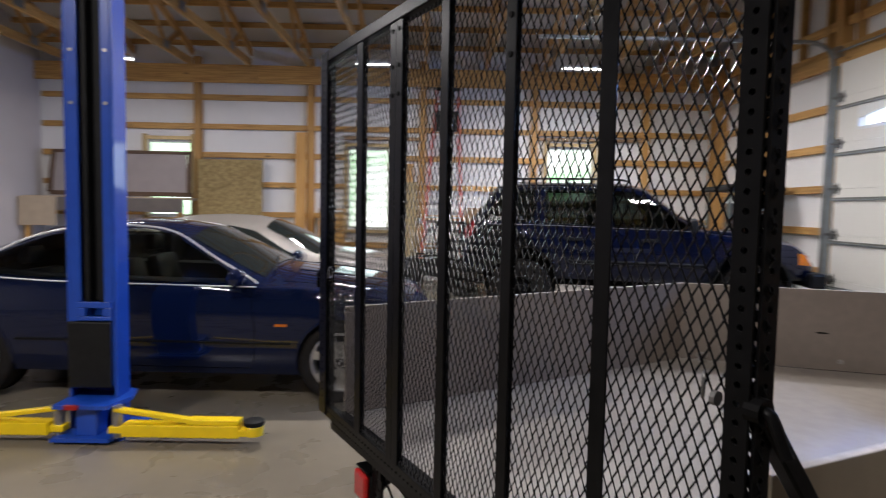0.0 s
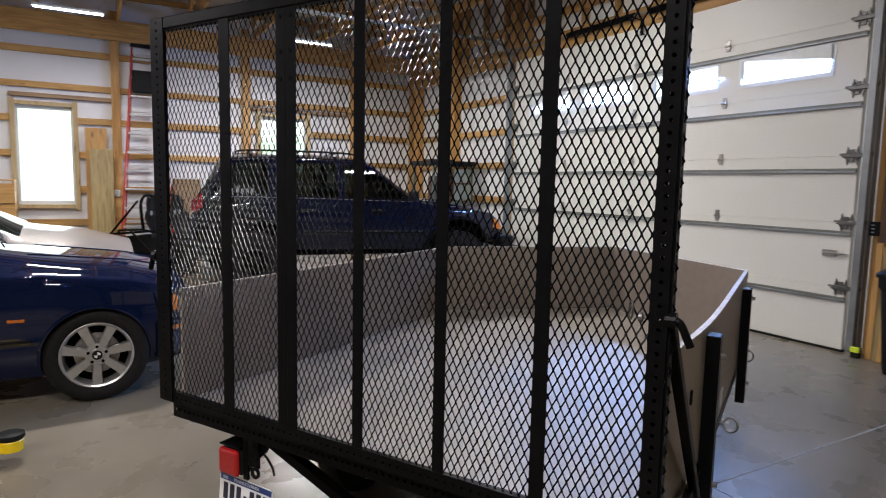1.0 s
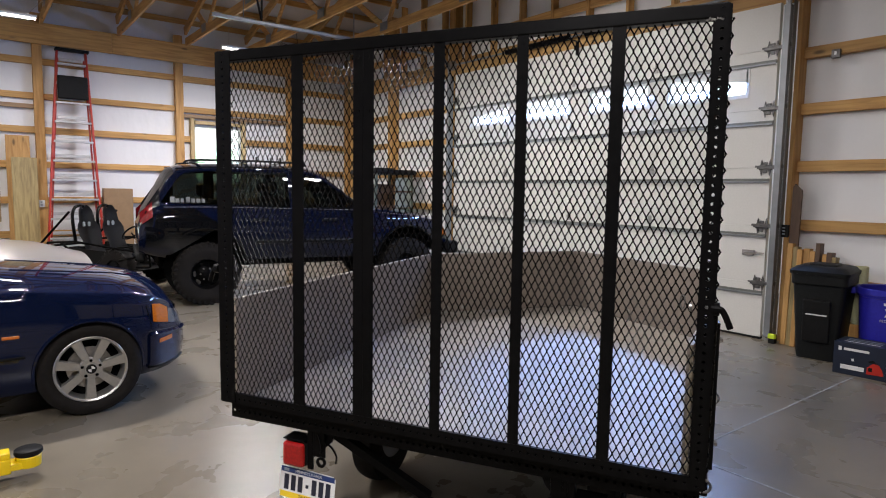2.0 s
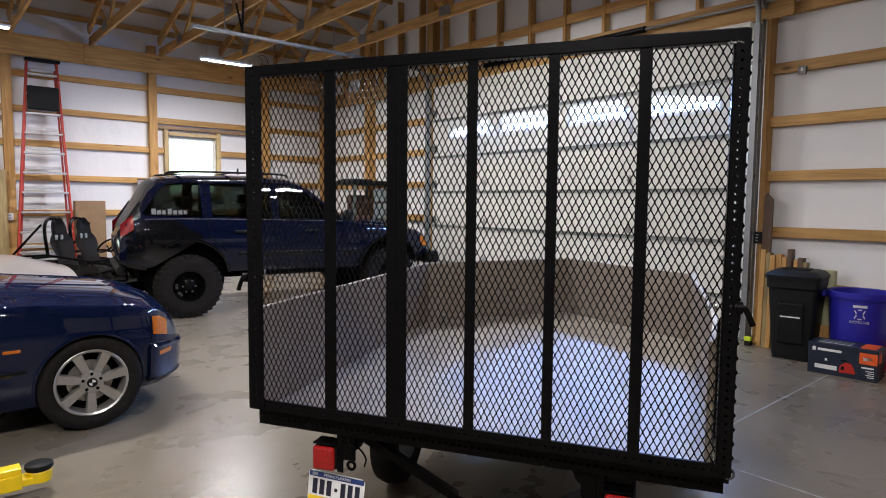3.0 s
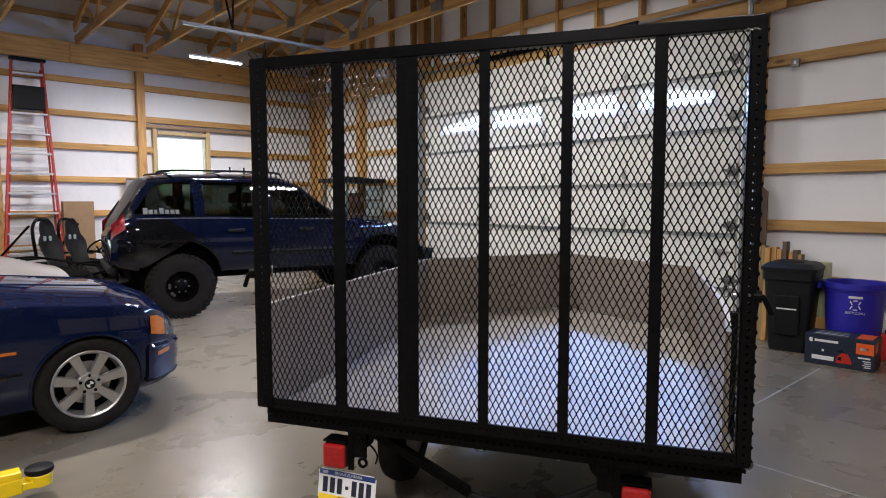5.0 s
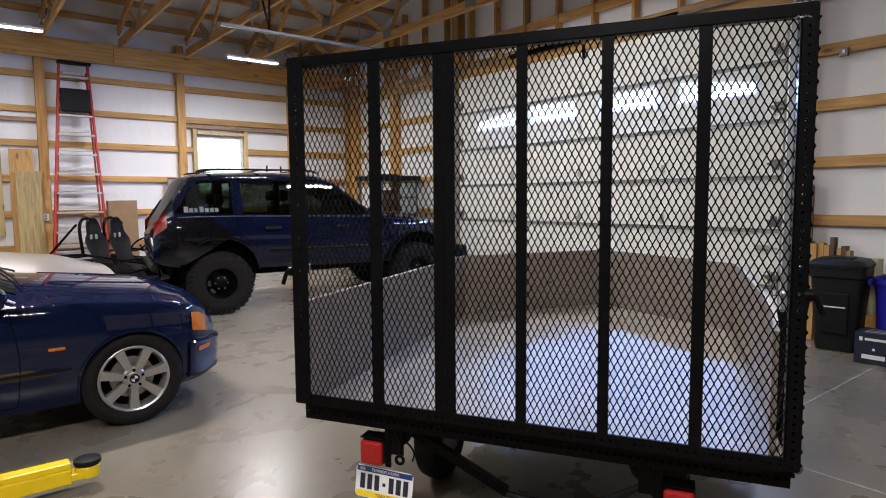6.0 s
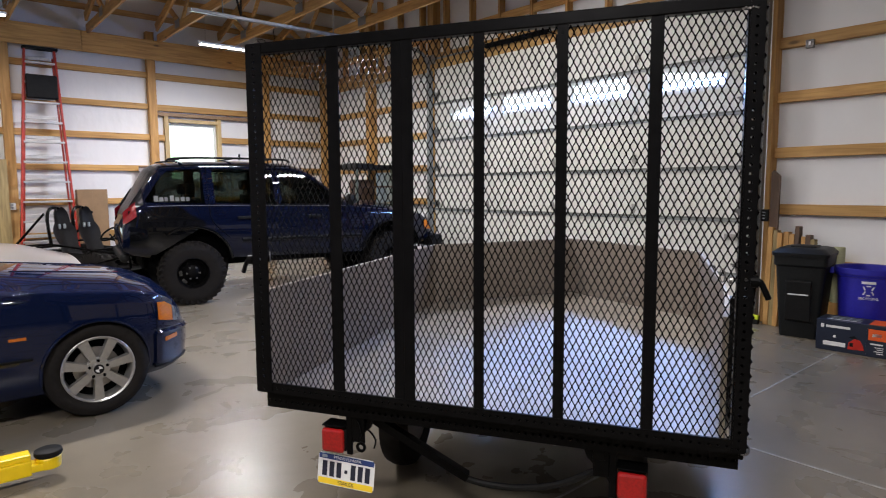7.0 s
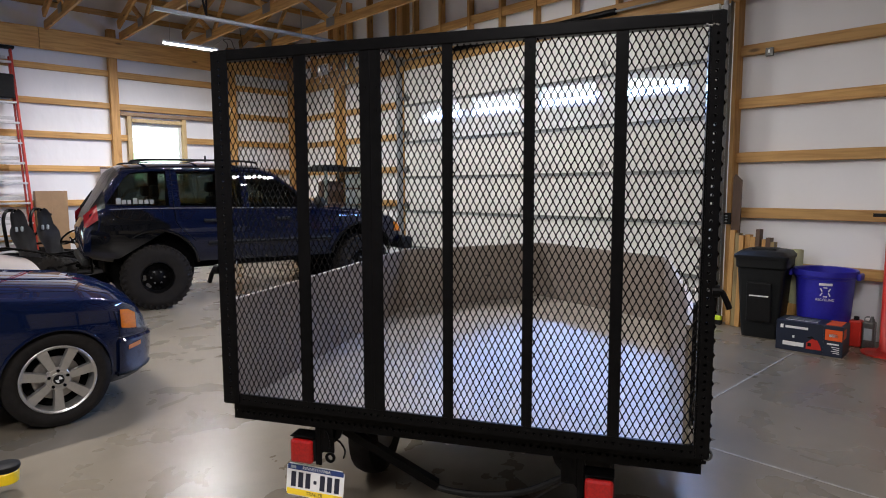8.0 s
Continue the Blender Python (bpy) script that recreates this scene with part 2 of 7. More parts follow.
M_AMBER = mat("amber_lens", (0.56, 0.135, 0.006), 0.12, coat=0.6, scale=90, vary=0.25)
M_REDLENS = mat("red_lens", (0.31, 0.006, 0.006), 0.3, coat=0.15, scale=120, vary=0.3)
M_CLEARLENS = mat("clear_lens", (0.10, 0.11, 0.12), 0.08, coat=0.8, scale=60, vary=0.2)
M_LIFTBLUE = mat("lift_blue_paint", (0.010, 0.060, 0.38), 0.32, scale=12, vary=0.12, coat=0.4, big=0.1)
M_YELLOW = mat("lift_yellow_paint", (0.86, 0.60, 0.005), 0.36, scale=14, vary=0.10, coat=0.2, big=0.1)
M_RED = mat("red_fibreglass", (0.43, 0.032, 0.016), 0.4, scale=20, vary=0.15)
M_REDSTEEL = mat("red_painted_steel", (0.50, 0.025, 0.015), 0.35, scale=15, vary=0.15)
M_ALU = mat("aluminium_tread", (0.62, 0.62, 0.62), 0.38, 0.7, scale=30, vary=0.15)
M_CARD = mat("brown_cardboard", (0.30, 0.19, 0.10), 0.75, scale=10, vary=0.12, big=0.1)
M_BINBLACK = mat("black_bin_plastic", (0.012, 0.013, 0.013), 0.5, scale=60, vary=0.3, bump=0.06, spec=0.18)
M_BINBLUE = mat("blue_bin_plastic", (0.022, 0.020, 0.36), 0.42, scale=50, vary=0.15, bump=0.04)
M_NAVYCARD = mat("navy_printed_card", (0.010, 0.016, 0.035), 0.45, scale=8, vary=0.2)
M_ORANGE = mat("orange_print", (0.78, 0.11, 0.015), 0.5, scale=8, vary=0.1)
M_WHITE = mat("white_print", (0.75, 0.75, 0.74), 0.5, scale=20, vary=0.08)
M_PLATEYEL = mat("plate_yellow", (0.85, 0.60, 0.03), 0.4, scale=20, vary=0.06)
M_PLATEBLUE = mat("plate_blue", (0.015, 0.04, 0.16), 0.4, scale=20, vary=0.1)
M_INK = mat("dark_ink", (0.012, 0.014, 0.03), 0.5)
M_LED = mat("lit_diffuser", (0.9, 0.9, 0.9), 0.5, emit=((1.0, 0.96, 0.9), 10.0))
M_SKYGLOW = mat("bright_sky", (0.1, 0.1, 0.1), 1.0, emit=((0.86, 0.94, 1.0), 2.4))
M_GLASS = glass("window_glass")
M_FRAMEWHITE = mat("white_window_frame", (0.72, 0.74, 0.74), 0.4, scale=20, vary=0.05)
M_FRAMEGREY = mat("blue_grey_window_frame", (0.30, 0.35, 0.38), 0.4, scale=20, vary=0.1)
M_TAN = mat("tan_board", (0.45, 0.36, 0.26), 0.6, scale=8, vary=0.12)
M_GREYPANEL = mat("mauve_grey_panel", (0.30, 0.26, 0.26), 0.5, scale=5, vary=0.1)
M_BROWN = mat("dark_brown_board", (0.10, 0.055, 0.03), 0.55, scale=12, vary=0.25, stretch=(3, 3, 0.5))
M_OLIVE = mat("olive_body", (0.10, 0.12, 0.09), 0.5, scale=10, vary=0.2)
M_LIME = mat("lime_tape", (0.55, 0.70, 0.03), 0.5)
M_SEAT = mat("black_vinyl", (0.015, 0.016, 0.020), 0.4, scale=40, vary=0.3, bump=0.1)
M_GREENERY = mat("far_greenery", (0.05, 0.1, 0.03), 1.0, scale=1.2, colour2=(0.9, 0.95, 0.9))
_b = M_GREENERY.node_tree.nodes["Principled BSDF"]
_r = [n for n in M_GREENERY.node_tree.nodes if n.bl_idname == "ShaderNodeValToRGB"][0]
_r.color_ramp.elements[0].color, _r.color_ramp.elements[1].color = (1.0, 1.0, 1.0, 1), (0.30, 0.62, 0.28, 1)
M_GREENERY.node_tree.links.new(_r.outputs[0], _b.inputs["Emission Color"])
_b.inputs["Emission Strength"].default_value = 2.2


# ---- mesh helpers ----
def part(name, bm, material, parent=None, label="", smooth=False, m=None):
    me = bpy.data.meshes.new(name)
    bm.normal_update()
    bm.to_mesh(me)
    bm.free()
    me.materials.append(material)
    if smooth:
        me.shade_smooth()
        me.set_sharp_from_angle(angle=radians(38))
    ob = new(name, me)
    if m is not None:
        ob.matrix_local = m
    if parent is not None:
        ob.parent = parent
    if label:
        tagged(ob, label)
    return ob


def thing(name, m, label, category, group="", kind=""):
    ob = new(name)
    ob.empty_display_size = 0.1
    ob.matrix_world = m
    return tagged(ob, label, category, group, kind)


def B():
    return bmesh.new()


def box(bm, x0, x1, y0, y1, z0, z1, bev=0.0, m=None):
    r = bmesh.ops.create_cube(bm, size=1.0, matrix=Matrix.Translation(((x0 + x1) / 2, (y0 + y1) / 2, (z0 + z1) / 2)) @ Matrix.Diagonal((abs(x1 - x0), abs(y1 - y0), abs(z1 - z0), 1)))
    vs = r["verts"]
    if bev:
        es = list({e for v in vs for e in v.link_edges})
        rb = bmesh.ops.bevel(bm, geom=es, offset=bev, segments=2, affect="EDGES", profile=0.5)
        vs = list({v for f in rb["faces"] for v in f.verts} | {v for v in vs if v.is_valid})
    if m is not None:
        bmesh.ops.transform(bm, matrix=m, verts=vs)
    return bm


def bar(bm, a, b, w, h, up=(0, 0, 1), bev=0.0):
    """A bar of section w x h from a to b."""
    a, b, up = Vector(a), Vector(b), Vector(up)
    d = b - a
    L = d.length
    z = d.normalized()
    if abs(z.dot(up)) > 0.99:
        up = Vector((1, 0, 0))
    x = up.cross(z).normalized()
    y = z.cross(x)
    m = Matrix((x, y, z)).transposed().to_4x4()
    m.translation = a
    return box(bm, -w / 2, w / 2, -h / 2, h / 2, 0, L, bev, m)


def rod(bm, a, b, r, n=12, r2=None, caps=True):
    a, b = Vector(a), Vector(b)
    d = b - a
    q = d.to_track_quat("Z", "Y").to_matrix().to_4x4()
    bmesh.ops.create_cone(bm, cap_ends=caps, segments=n, radius1=r, radius2=r if r2 is None else r2, depth=d.length, matrix=Matrix.Translation((a + b) / 2) @ q)
    return bm


def tube(bm, pts, r, n=10, closed=False):
    """A bent round tube through pts."""
    pts = [Vector(p) for p in pts]
    rings, prev = [], None
    N = len(pts)
    for i, p in enumerate(pts):
        q0 = pts[i - 1] if i or closed else p
        q1 = pts[(i + 1) % N] if i < N - 1 or closed else p
        d = (q1 - q0).normalized()
        if prev is None:
            prev = d.orthogonal().normalized()
        u = (prev - d * prev.dot(d)).normalized()
        prev = u
        v = d.cross(u)
        rings.append([bm.verts.new(p + r * (math.cos(2 * math.pi * k / n) * u + math.sin(2 * math.pi * k / n) * v)) for k in range(n)])
    for i in range(N if closed else N - 1):
        A, C = rings[i], rings[(i + 1) % N]
        for k in range(n):
            bm.faces.new((A[k], A[(k + 1) % n], C[(k + 1) % n], C[k]))
    if not closed:
        bm.faces.new(rings[0][::-1])
        bm.faces.new(rings[-1])
    return bm


def smooth_path(pts, n=6):
    """Catmull-Rom points through pts."""
    pts = [Vector(p) for p in pts]
    out = []
    for i in range(len(pts) - 1):
        p0, p1, p2, p3 = pts[max(i - 1, 0)], pts[i], pts[i + 1], pts[min(i + 2, len(pts) - 1)]
        for k in range(n):
            t = k / n
            out.append(0.5 * (2 * p1 + (p2 - p0) * t + (2 * p0 - 5 * p1 + 4 * p2 - p3) * t * t + (3 * p1 - p0 - 3 * p2 + p3) * t ** 3))
    return out + [pts[-1]]


def lathe(bm, prof, n=32, m=None):
    """prof: (r, z) pairs, turned round z."""
    rings = []
    for r, z in prof:
        rings.append([bm.verts.new((r * math.cos(2 * math.pi * k / n), r * math.sin(2 * math.pi * k / n), z)) for k in range(n)] if r > 1e-6 else [bm.verts.new((0, 0, z))])
    for A, C in zip(rings, rings[1:]):
        for k in range(n):
            q = [A[k % len(A)], A[(k + 1) % len(A)], C[(k + 1) % len(C)], C[k % len(C)]]
            u = []
            for v in q:
                if v not in u:
                    u.append(v)
            if len(u) > 2:
                bm.faces.new(u)
    vs = [v for R in rings for v in R]
    if m is not None:
        bmesh.ops.transform(bm, matrix=m, verts=vs)
    bmesh.ops.recalc_face_normals(bm, faces=list({f for v in vs for f in v.link_faces}))
    return bm


def slab(bm, pts, a, b, axis=2):
    """A flat polygon pts in the plane across axis, thick from a to b along it."""
    def at(p, c):
        q = list(p)
        q.insert(axis, c)
        return q
    lo, hi = [bm.verts.new(at(p, a)) for p in pts], [bm.verts.new(at(p, b)) for p in pts]
    fs = [bm.faces.new(lo[::-1]), bm.faces.new(hi)]
    for i in range(len(pts)):
        j = (i + 1) % len(pts)
        fs.append(bm.faces.new((lo[i], lo[j], hi[j], hi[i])))
    bmesh.ops.recalc_face_normals(bm, faces=fs)
    return bm


def perforated(bm, o, ax, ay, L, W, thick, pitch, r, n=8):
    """A steel strip from o, L along ax and W along ay, with a row of round holes."""
    o, ax, ay = Vector(o), Vector(ax).normalized(), Vector(ay).normalized()
    nz = ax.cross(ay) * thick
    cnt = max(1, int(L / pitch))
    p = L / cnt
    f0 = len(bm.faces)
    for i in range(cnt):
        c = o + ax * (p * (i + 0.5)) + ay * (W / 2)
        rect = []
        for k in range(n):
            a = 2 * math.pi * (k + 0.5) / n
            ca, sa = math.cos(a), math.sin(a)
            s = min((p / 2) / max(abs(ca), 1e-6), (W / 2) / max(abs(sa), 1e-6))
            rect.append(c + ax * ca * s + ay * sa * s)
        # corners are drawn to the strip's own corners
        for k in range(n):
            v = rect[k] - c
            if abs(v.dot(ax)) > p / 2 * 0.35 and abs(v.dot(ay)) > W / 2 * 0.35:
                rect[k] = c + ax * math.copysign(p / 2, v.dot(ax)) + ay * math.copysign(W / 2, v.dot(ay))
        hole = [c + ax * r * math.cos(2 * math.pi * (k + 0.5) / n) + ay * r * math.sin(2 * math.pi * (k + 0.5) / n) for k in range(n)]
        for lift, flip in ((Vector((0, 0, 0)), True), (nz, False)):
            R, H = [bm.verts.new(q + lift) for q in rect], [bm.verts.new(q + lift) for q in hole]
            for k in range(n):
                q = (R[k], R[(k + 1) % n], H[(k + 1) % n], H[k])
                bm.faces.new(q[::-1] if flip else q)
        A, C = [bm.verts.new(q) for q in hole], [bm.verts.new(q + nz) for q in hole]
        for k in range(n):
            bm.faces.new((A[k], A[(k + 1) % n], C[(k + 1) % n], C[k]))
    for s in (0, W):
        q = [o + ay * s, o + ax * L + ay * s]
        bm.faces.new([bm.verts.new(v) for v in (q[0], q[1], q[1] + nz, q[0] + nz)])
    for s in (0, L):
        q = [o + ax * s, o + ax * s + ay * W]
        bm.faces.new([bm.verts.new(v) for v in (q[0], q[1], q[1] + nz, q[0] + nz)])
    return bm


def cut(ob, cutter):
    """Takes the cutter's shape out of ob for good."""
    md = ob.modifiers.new("cut", "BOOLEAN")
    md.material_mode = "TRANSFER"
    md.operation, md.object, md.solver = "DIFFERENCE", cutter, "EXACT"
    dg = bpy.context.evaluated_depsgraph_get()
    me = bpy.data.meshes.new_from_object(ob.evaluated_get(dg))
    ob.modifiers.clear()
    ob.data = me
    bpy.data.objects.remove(cutter)
    return ob


def text(name, s, size, m, material, parent=None, depth=0.0012, label=""):
    cu = bpy.data.curves.new(name, "FONT")
    cu.body, cu.size, cu.extrude, cu.align_x, cu.align_y = s, size, depth, "CENTER", "CENTER"
    tmp = new(name + "_curve", cu)
    dg = bpy.context.evaluated_depsgraph_get()
    me = bpy.data.meshes.new_from_object(tmp.evaluated_get(dg))
    bpy.data.objects.remove(tmp)
    me.materials.clear()
    me.materials.append(material)
    ob = new(name, me)
    ob.matrix_local = m
    ob.parent = parent
    return tagged(ob, label) if label else ob


# ---- the building ----
X0, X1, Y0, Y1 = -5.7, 7.03, -12.0, 12.5      # inner faces of the outer sheets
EAVE, RIDGE_Y, PITCH = 4.12, 0.25, 0.30


def roof_z(y):
    return EAVE + PITCH * (Y1 - max(y, 2 * RIDGE_Y - y))


def structure(name, bm, material, label, category, smooth=False):
    ob = part(name, bm, material, None, "", smooth)
    return tagged(ob, label, category, "", "structure")


bm = B()
box(bm, X0 - 0.3, X1 + 0.3, Y0 - 0.3, Y1 + 0.3, -0.2, 0.0)
floor = structure("floor", bm, M_CONCRETE, "polished grey-tan concrete shop floor with sawn joints", "floor")
# sawn joints, as shallow pale filled strips
for a, b in (((-5.6, 2.505), (6.9, 2.505)), ((3.61, -5.9), (3.61, 2.495))):
    j = B()
    bar(j, (*a, 0.0), (*b, 0.0), 0.013, 0.004) if a[1] != b[1] else bar(j, (*a, 0.0), (*b, 0.0), 0.012, 0.004)
    part("joint", j, mat("joint_filler", (0.40, 0.38, 0.34), 0.7, scale=30, vary=0.4), floor)

# window holes in the back sheet: x0, x1, z0, z1
WINDOWS = ((0.06, 0.825, 0.98, 2.485), (3.82, 4.68, 1.55, 2.56), (-3.70, -2.89, 1.15, 2.55))


def wall_with_holes(u0, u1, z0, z1, holes, t0, t1, across):
    """A wall in panels round its openings; across: which axis is its thickness."""
    bm = B()
    us = sorted({u0, u1, *[h[0] for h in holes], *[h[1] for h in holes]})
    zs = sorted({z0, z1, *[h[2] for h in holes], *[h[3] for h in holes]})
    for a, b in zip(us, us[1:]):
        for c, d in zip(zs, zs[1:]):
            if any(h[0] <= a and b <= h[1] and h[2] <= c and d <= h[3] for h in holes):
                continue
            box(bm, *((a, b, t0, t1) if across == "y" else (t0, t1, a, b)), c, d)
    bmesh.ops.remove_doubles(bm, verts=bm.verts, dist=1e-4)
    return bm


wall_north = structure("wall_north", wall_with_holes(X0, X1 + 0.2, 0, EAVE + 0.25, WINDOWS, Y1, Y1 + 0.06, "y"), M_SHEET, "white sheeted pole barn wall between orange lumber girts", "wall")
DOOR_Y0, DOOR_Y1, DOOR_TOP = 3.55, 8.62, 3.27
bm = wall_with_holes(Y0, Y1 + 0.06, 0, EAVE, [(DOOR_Y0 + 0.17, DOOR_Y1 - 0.17, 0, DOOR_TOP - 0.1)], X1, X1 + 0.06, "x")
slab(bm, [(Y0, EAVE), (Y1 + 0.06, EAVE), (Y1 + 0.06, EAVE + 0.23), (RIDGE_Y, roof_z(RIDGE_Y) + 0.23), (Y0, EAVE + 0.23)], X1, X1 + 0.06, 0)
wall_east = structure("wall_east", bm, M_SHEET, "white sheeted gable wall with a wide overhead door", "wall")
bm = wall_with_holes(Y0, Y1, 0, EAVE, [], X0 - 0.06, X0, "x")
slab(bm, [(Y0, EAVE), (Y1, EAVE), (Y1, EAVE + 0.23), (RIDGE_Y, roof_z(RIDGE_Y) + 0.23), (Y0, EAVE + 0.23)], X0 - 0.06, X0, 0)
structure("wall_west", bm, M_WALLPAINT, "plain pale grey partition wall", "wall")
structure("wall_south", wall_with_holes(X0, X1, 0, EAVE + 0.25, [], Y0 - 0.06, Y0, "y"), M_GREYPANEL, "plain grey panelled wall", "wall")
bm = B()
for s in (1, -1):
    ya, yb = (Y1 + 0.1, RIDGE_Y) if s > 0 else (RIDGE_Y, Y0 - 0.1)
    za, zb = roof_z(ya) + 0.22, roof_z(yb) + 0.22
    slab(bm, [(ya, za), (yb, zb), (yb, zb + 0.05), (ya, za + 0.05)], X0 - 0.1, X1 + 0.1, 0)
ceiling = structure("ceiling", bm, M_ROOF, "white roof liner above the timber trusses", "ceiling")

# girts, posts and eave beam of the north wall
POSTS_N = (-4.80, -2.735, -0.635, 1.455, 3.56, 5.66)
for z in (0.655, 1.195, 1.755, 2.30, 2.825, 3.365):
    xs = [X0] + [p for p in POSTS_N] + [6.92]
    for a, b in zip(xs, xs[1:]):
        a, b = a + 0.064, b - 0.064
        holes = [(w[0] - 0.077, w[1] + 0.077) for w in WINDOWS if w[2] - 0.05 < z < w[3] + 0.05 and a < w[1] and w[0] < b]
        segs = [(a, b)] if not holes else [(a, holes[0][0]), (holes[0][1], b)]
        for s0, s1 in segs:
            g = B()
            box(g, s0, s1, 12.425 + random.uniform(-0.003, 0.003), 12.497, z - 0.046 + random.uniform(-0.008, 0.008), z + 0.056, 0.004)
            part("girt", g, M_WOODX, wall_north)
for x in POSTS_N:
    g = B()
    box(g, x - 0.066, x + 0.066, 12.37, 12.495, 0.0, 4.1, 0.006)
    part("post", g, M_WOODZ, wall_north)
for i, (a, b) in enumerate(((X0, -1.6), (-1.595, 2.5), (2.505, 6.95))):
    g = B()
    box(g, a, b, 12.325, 12.366, 3.62, 3.95, 0.004)
    part("eave_beam", g, M_WOODX, wall_north)
# corner and door wall framing
POSTS_E = (12.36, 12.1, 10.64, 8.78, 3.30, 0.9, -1.5, -3.9, -6.3, -8.7)
for y in POSTS_E:
    g = B()
    w, y = (0.022, 3.425) if y == 3.30 else (0.075, y)
    box(g, 6.87, 7.027, y - w, y + w, 0.0, roof_z(y) - 0.05, 0.006)
    part("post", g, M_WOODZ, wall_east)
spans = [(12.2, 10.64), (10.64, 8.78), (3.48, 0.9), (0.9, -1.5), (-1.5, -3.9), (-3.9, -6.3), (-6.3, -8.7), (-8.7, Y0)]
for z in (0.62, 1.165, 1.735, 2.285, 2.815, 3.39):
    for b, a in spans:
        g = B()
        box(g, 6.95 + random.uniform(-0.003, 0.003), 7.027, a + 0.078, b - 0.078, z - 0.052, z + 0.052, 0.004)
        part("girt", g, M_WOODY, wall_east)
for z0, z1, x in ((3.30, 3.56, 6.86), (3.80, 3.92, 6.93)):
    g = B()
    box(g, x, x + 0.04, 3.2, 12.3, z0, z1, 0.004)
    part("header", g, M_WOODY, wall_east)
for k in range(16):
    y = 3.6 + k * 0.61
    g = B()
    box(g, 6.905, 7.02, y - 0.02, y + 0.02, 3.565, roof_z(y) - 0.02, 0.003)
    part("stud", g, M_WOODZ, wall_east)

# trusses across the building, purlins over them
def truss(x):
    t = B()
    ch = 0.14
    box(t, x - 0.02, x + 0.02, Y0 + 0.05, 12.36, 3.92, 3.92 + ch, 0.003)
    for s in (1, -1):
        e = 12.42 if s > 0 else Y0 + 0.05
        bar(t, (x, e, roof_z(e) + 0.05), (x, RIDGE_Y, roof_z(RIDGE_Y) + 0.05), 0.14, 0.04, (1, 0, 0))
        pts_low = [11.2, 9.2, 7.2, 5.2, 3.2, 1.6]
        pts_top = [10.4, 8.4, 6.4, 4.4, 2.6, 1.0]
        for lo, hi in zip(pts_low, pts_top):
            yl, yh = (lo, hi) if s > 0 else (2 * RIDGE_Y - lo, 2 * RIDGE_Y - hi)
            bar(t, (x + 0.025, yl, 4.0), (x + 0.025, yh, roof_z(yh) + 0.03), 0.085, 0.03, (1, 0, 0))
        for lo, hi in zip(pts_low[1:] + [RIDGE_Y], pts_top):
            yl, yh = (lo, hi) if s > 0 else (2 * RIDGE_Y - lo, 2 * RIDGE_Y - hi)
            bar(t, (x - 0.025, yl, 4.0), (x - 0.025, yh, roof_z(yh) + 0.03), 0.085, 0.03, (1, 0, 0))
        if s > 0:
            bar(t, (x + 0.025, 11.2, 4.0), (x + 0.025, 11.75, roof_z(11.75) + 0.03), 0.085, 0.03, (1, 0, 0))
    return t


TRUSS_X = [5.86 - 1.085 * k for k in range(11)]
proto = None
for x in TRUSS_X:
    if proto is None:
        proto = thing("roof_truss", pose(0, 0, 0), "orange-tan lumber roof truss with steel nail plates", "roof truss", "roof trusses")
        part("truss_frame", truss(0.0), M_WOODY, proto)
        for y in (11.2, 9.2, 7.2, 5.2, 3.2):
            for s in (-1, 1):
                p = B()
                box(p, s * 0.0425 - 0.002, s * 0.0425 + 0.002, y - 0.11, y + 0.11, 3.95, 4.08)
                part("nail_plate", p, M_GALV, proto)
        proto.matrix_world = pose(x, 0, 0)
    else:
        copy_thing(proto, pose(x, 0, 0))
for k in range(42):
    y = Y1 - 0.15 - k * 0.58
    g = B()
    z = roof_z(y) + 0.17
    box(g, X0, X1 - 0.02, y - 0.02, y + 0.02, z - 0.045, z + 0.045, 0.003)
    tagged(part("purlin", g, M_WOODX), "orange-tan lumber purlin under the roof liner", "purlin", "purlins", "structure")


# ---- windows of the north wall ----
def wall_window(name, x0, x1, z0, z1, label, casing):
    w = thing(name, pose((x0 + x1) / 2, 12.5, z0), label, "window", "", "structure")
    hw, h = (x1 - x0) / 2, z1 - z0
    f = B()
    for a in ((-hw, -hw + 0.03, 0, h), (hw - 0.03, hw, 0, h), (-hw + 0.03, hw - 0.03, 0, 0.03), (-hw + 0.03, hw - 0.03, h - 0.03, h)):
        box(f, a[0], a[1], 0.0, 0.055, a[2], a[3], 0.004)
    part("window_frame", f, M_FRAMEWHITE, w)
    g = B()
    box(g, -hw + 0.04, hw - 0.04, 0.028, 0.034, 0.04, h - 0.04)
    p = part("pane", g, M_GLASS, w)
    p.visible_shadow = False
    for s in (-1, 1):
        c = B()
        box(c, s * (hw + 0.04) - 0.035, s * (hw + 0.04) + 0.035, -0.095, -0.004, -0.12, h + 0.122, 0.004)
        part("jamb_board", c, casing, w)
    for zz in (h + 0.055, -0.06):
        c = B()
        box(c, -hw + 0.001, hw - 0.001, -0.11, -0.004, zz - 0.03, zz + 0.03, 0.004)
        part("sill_board", c, casing, w)
    return w


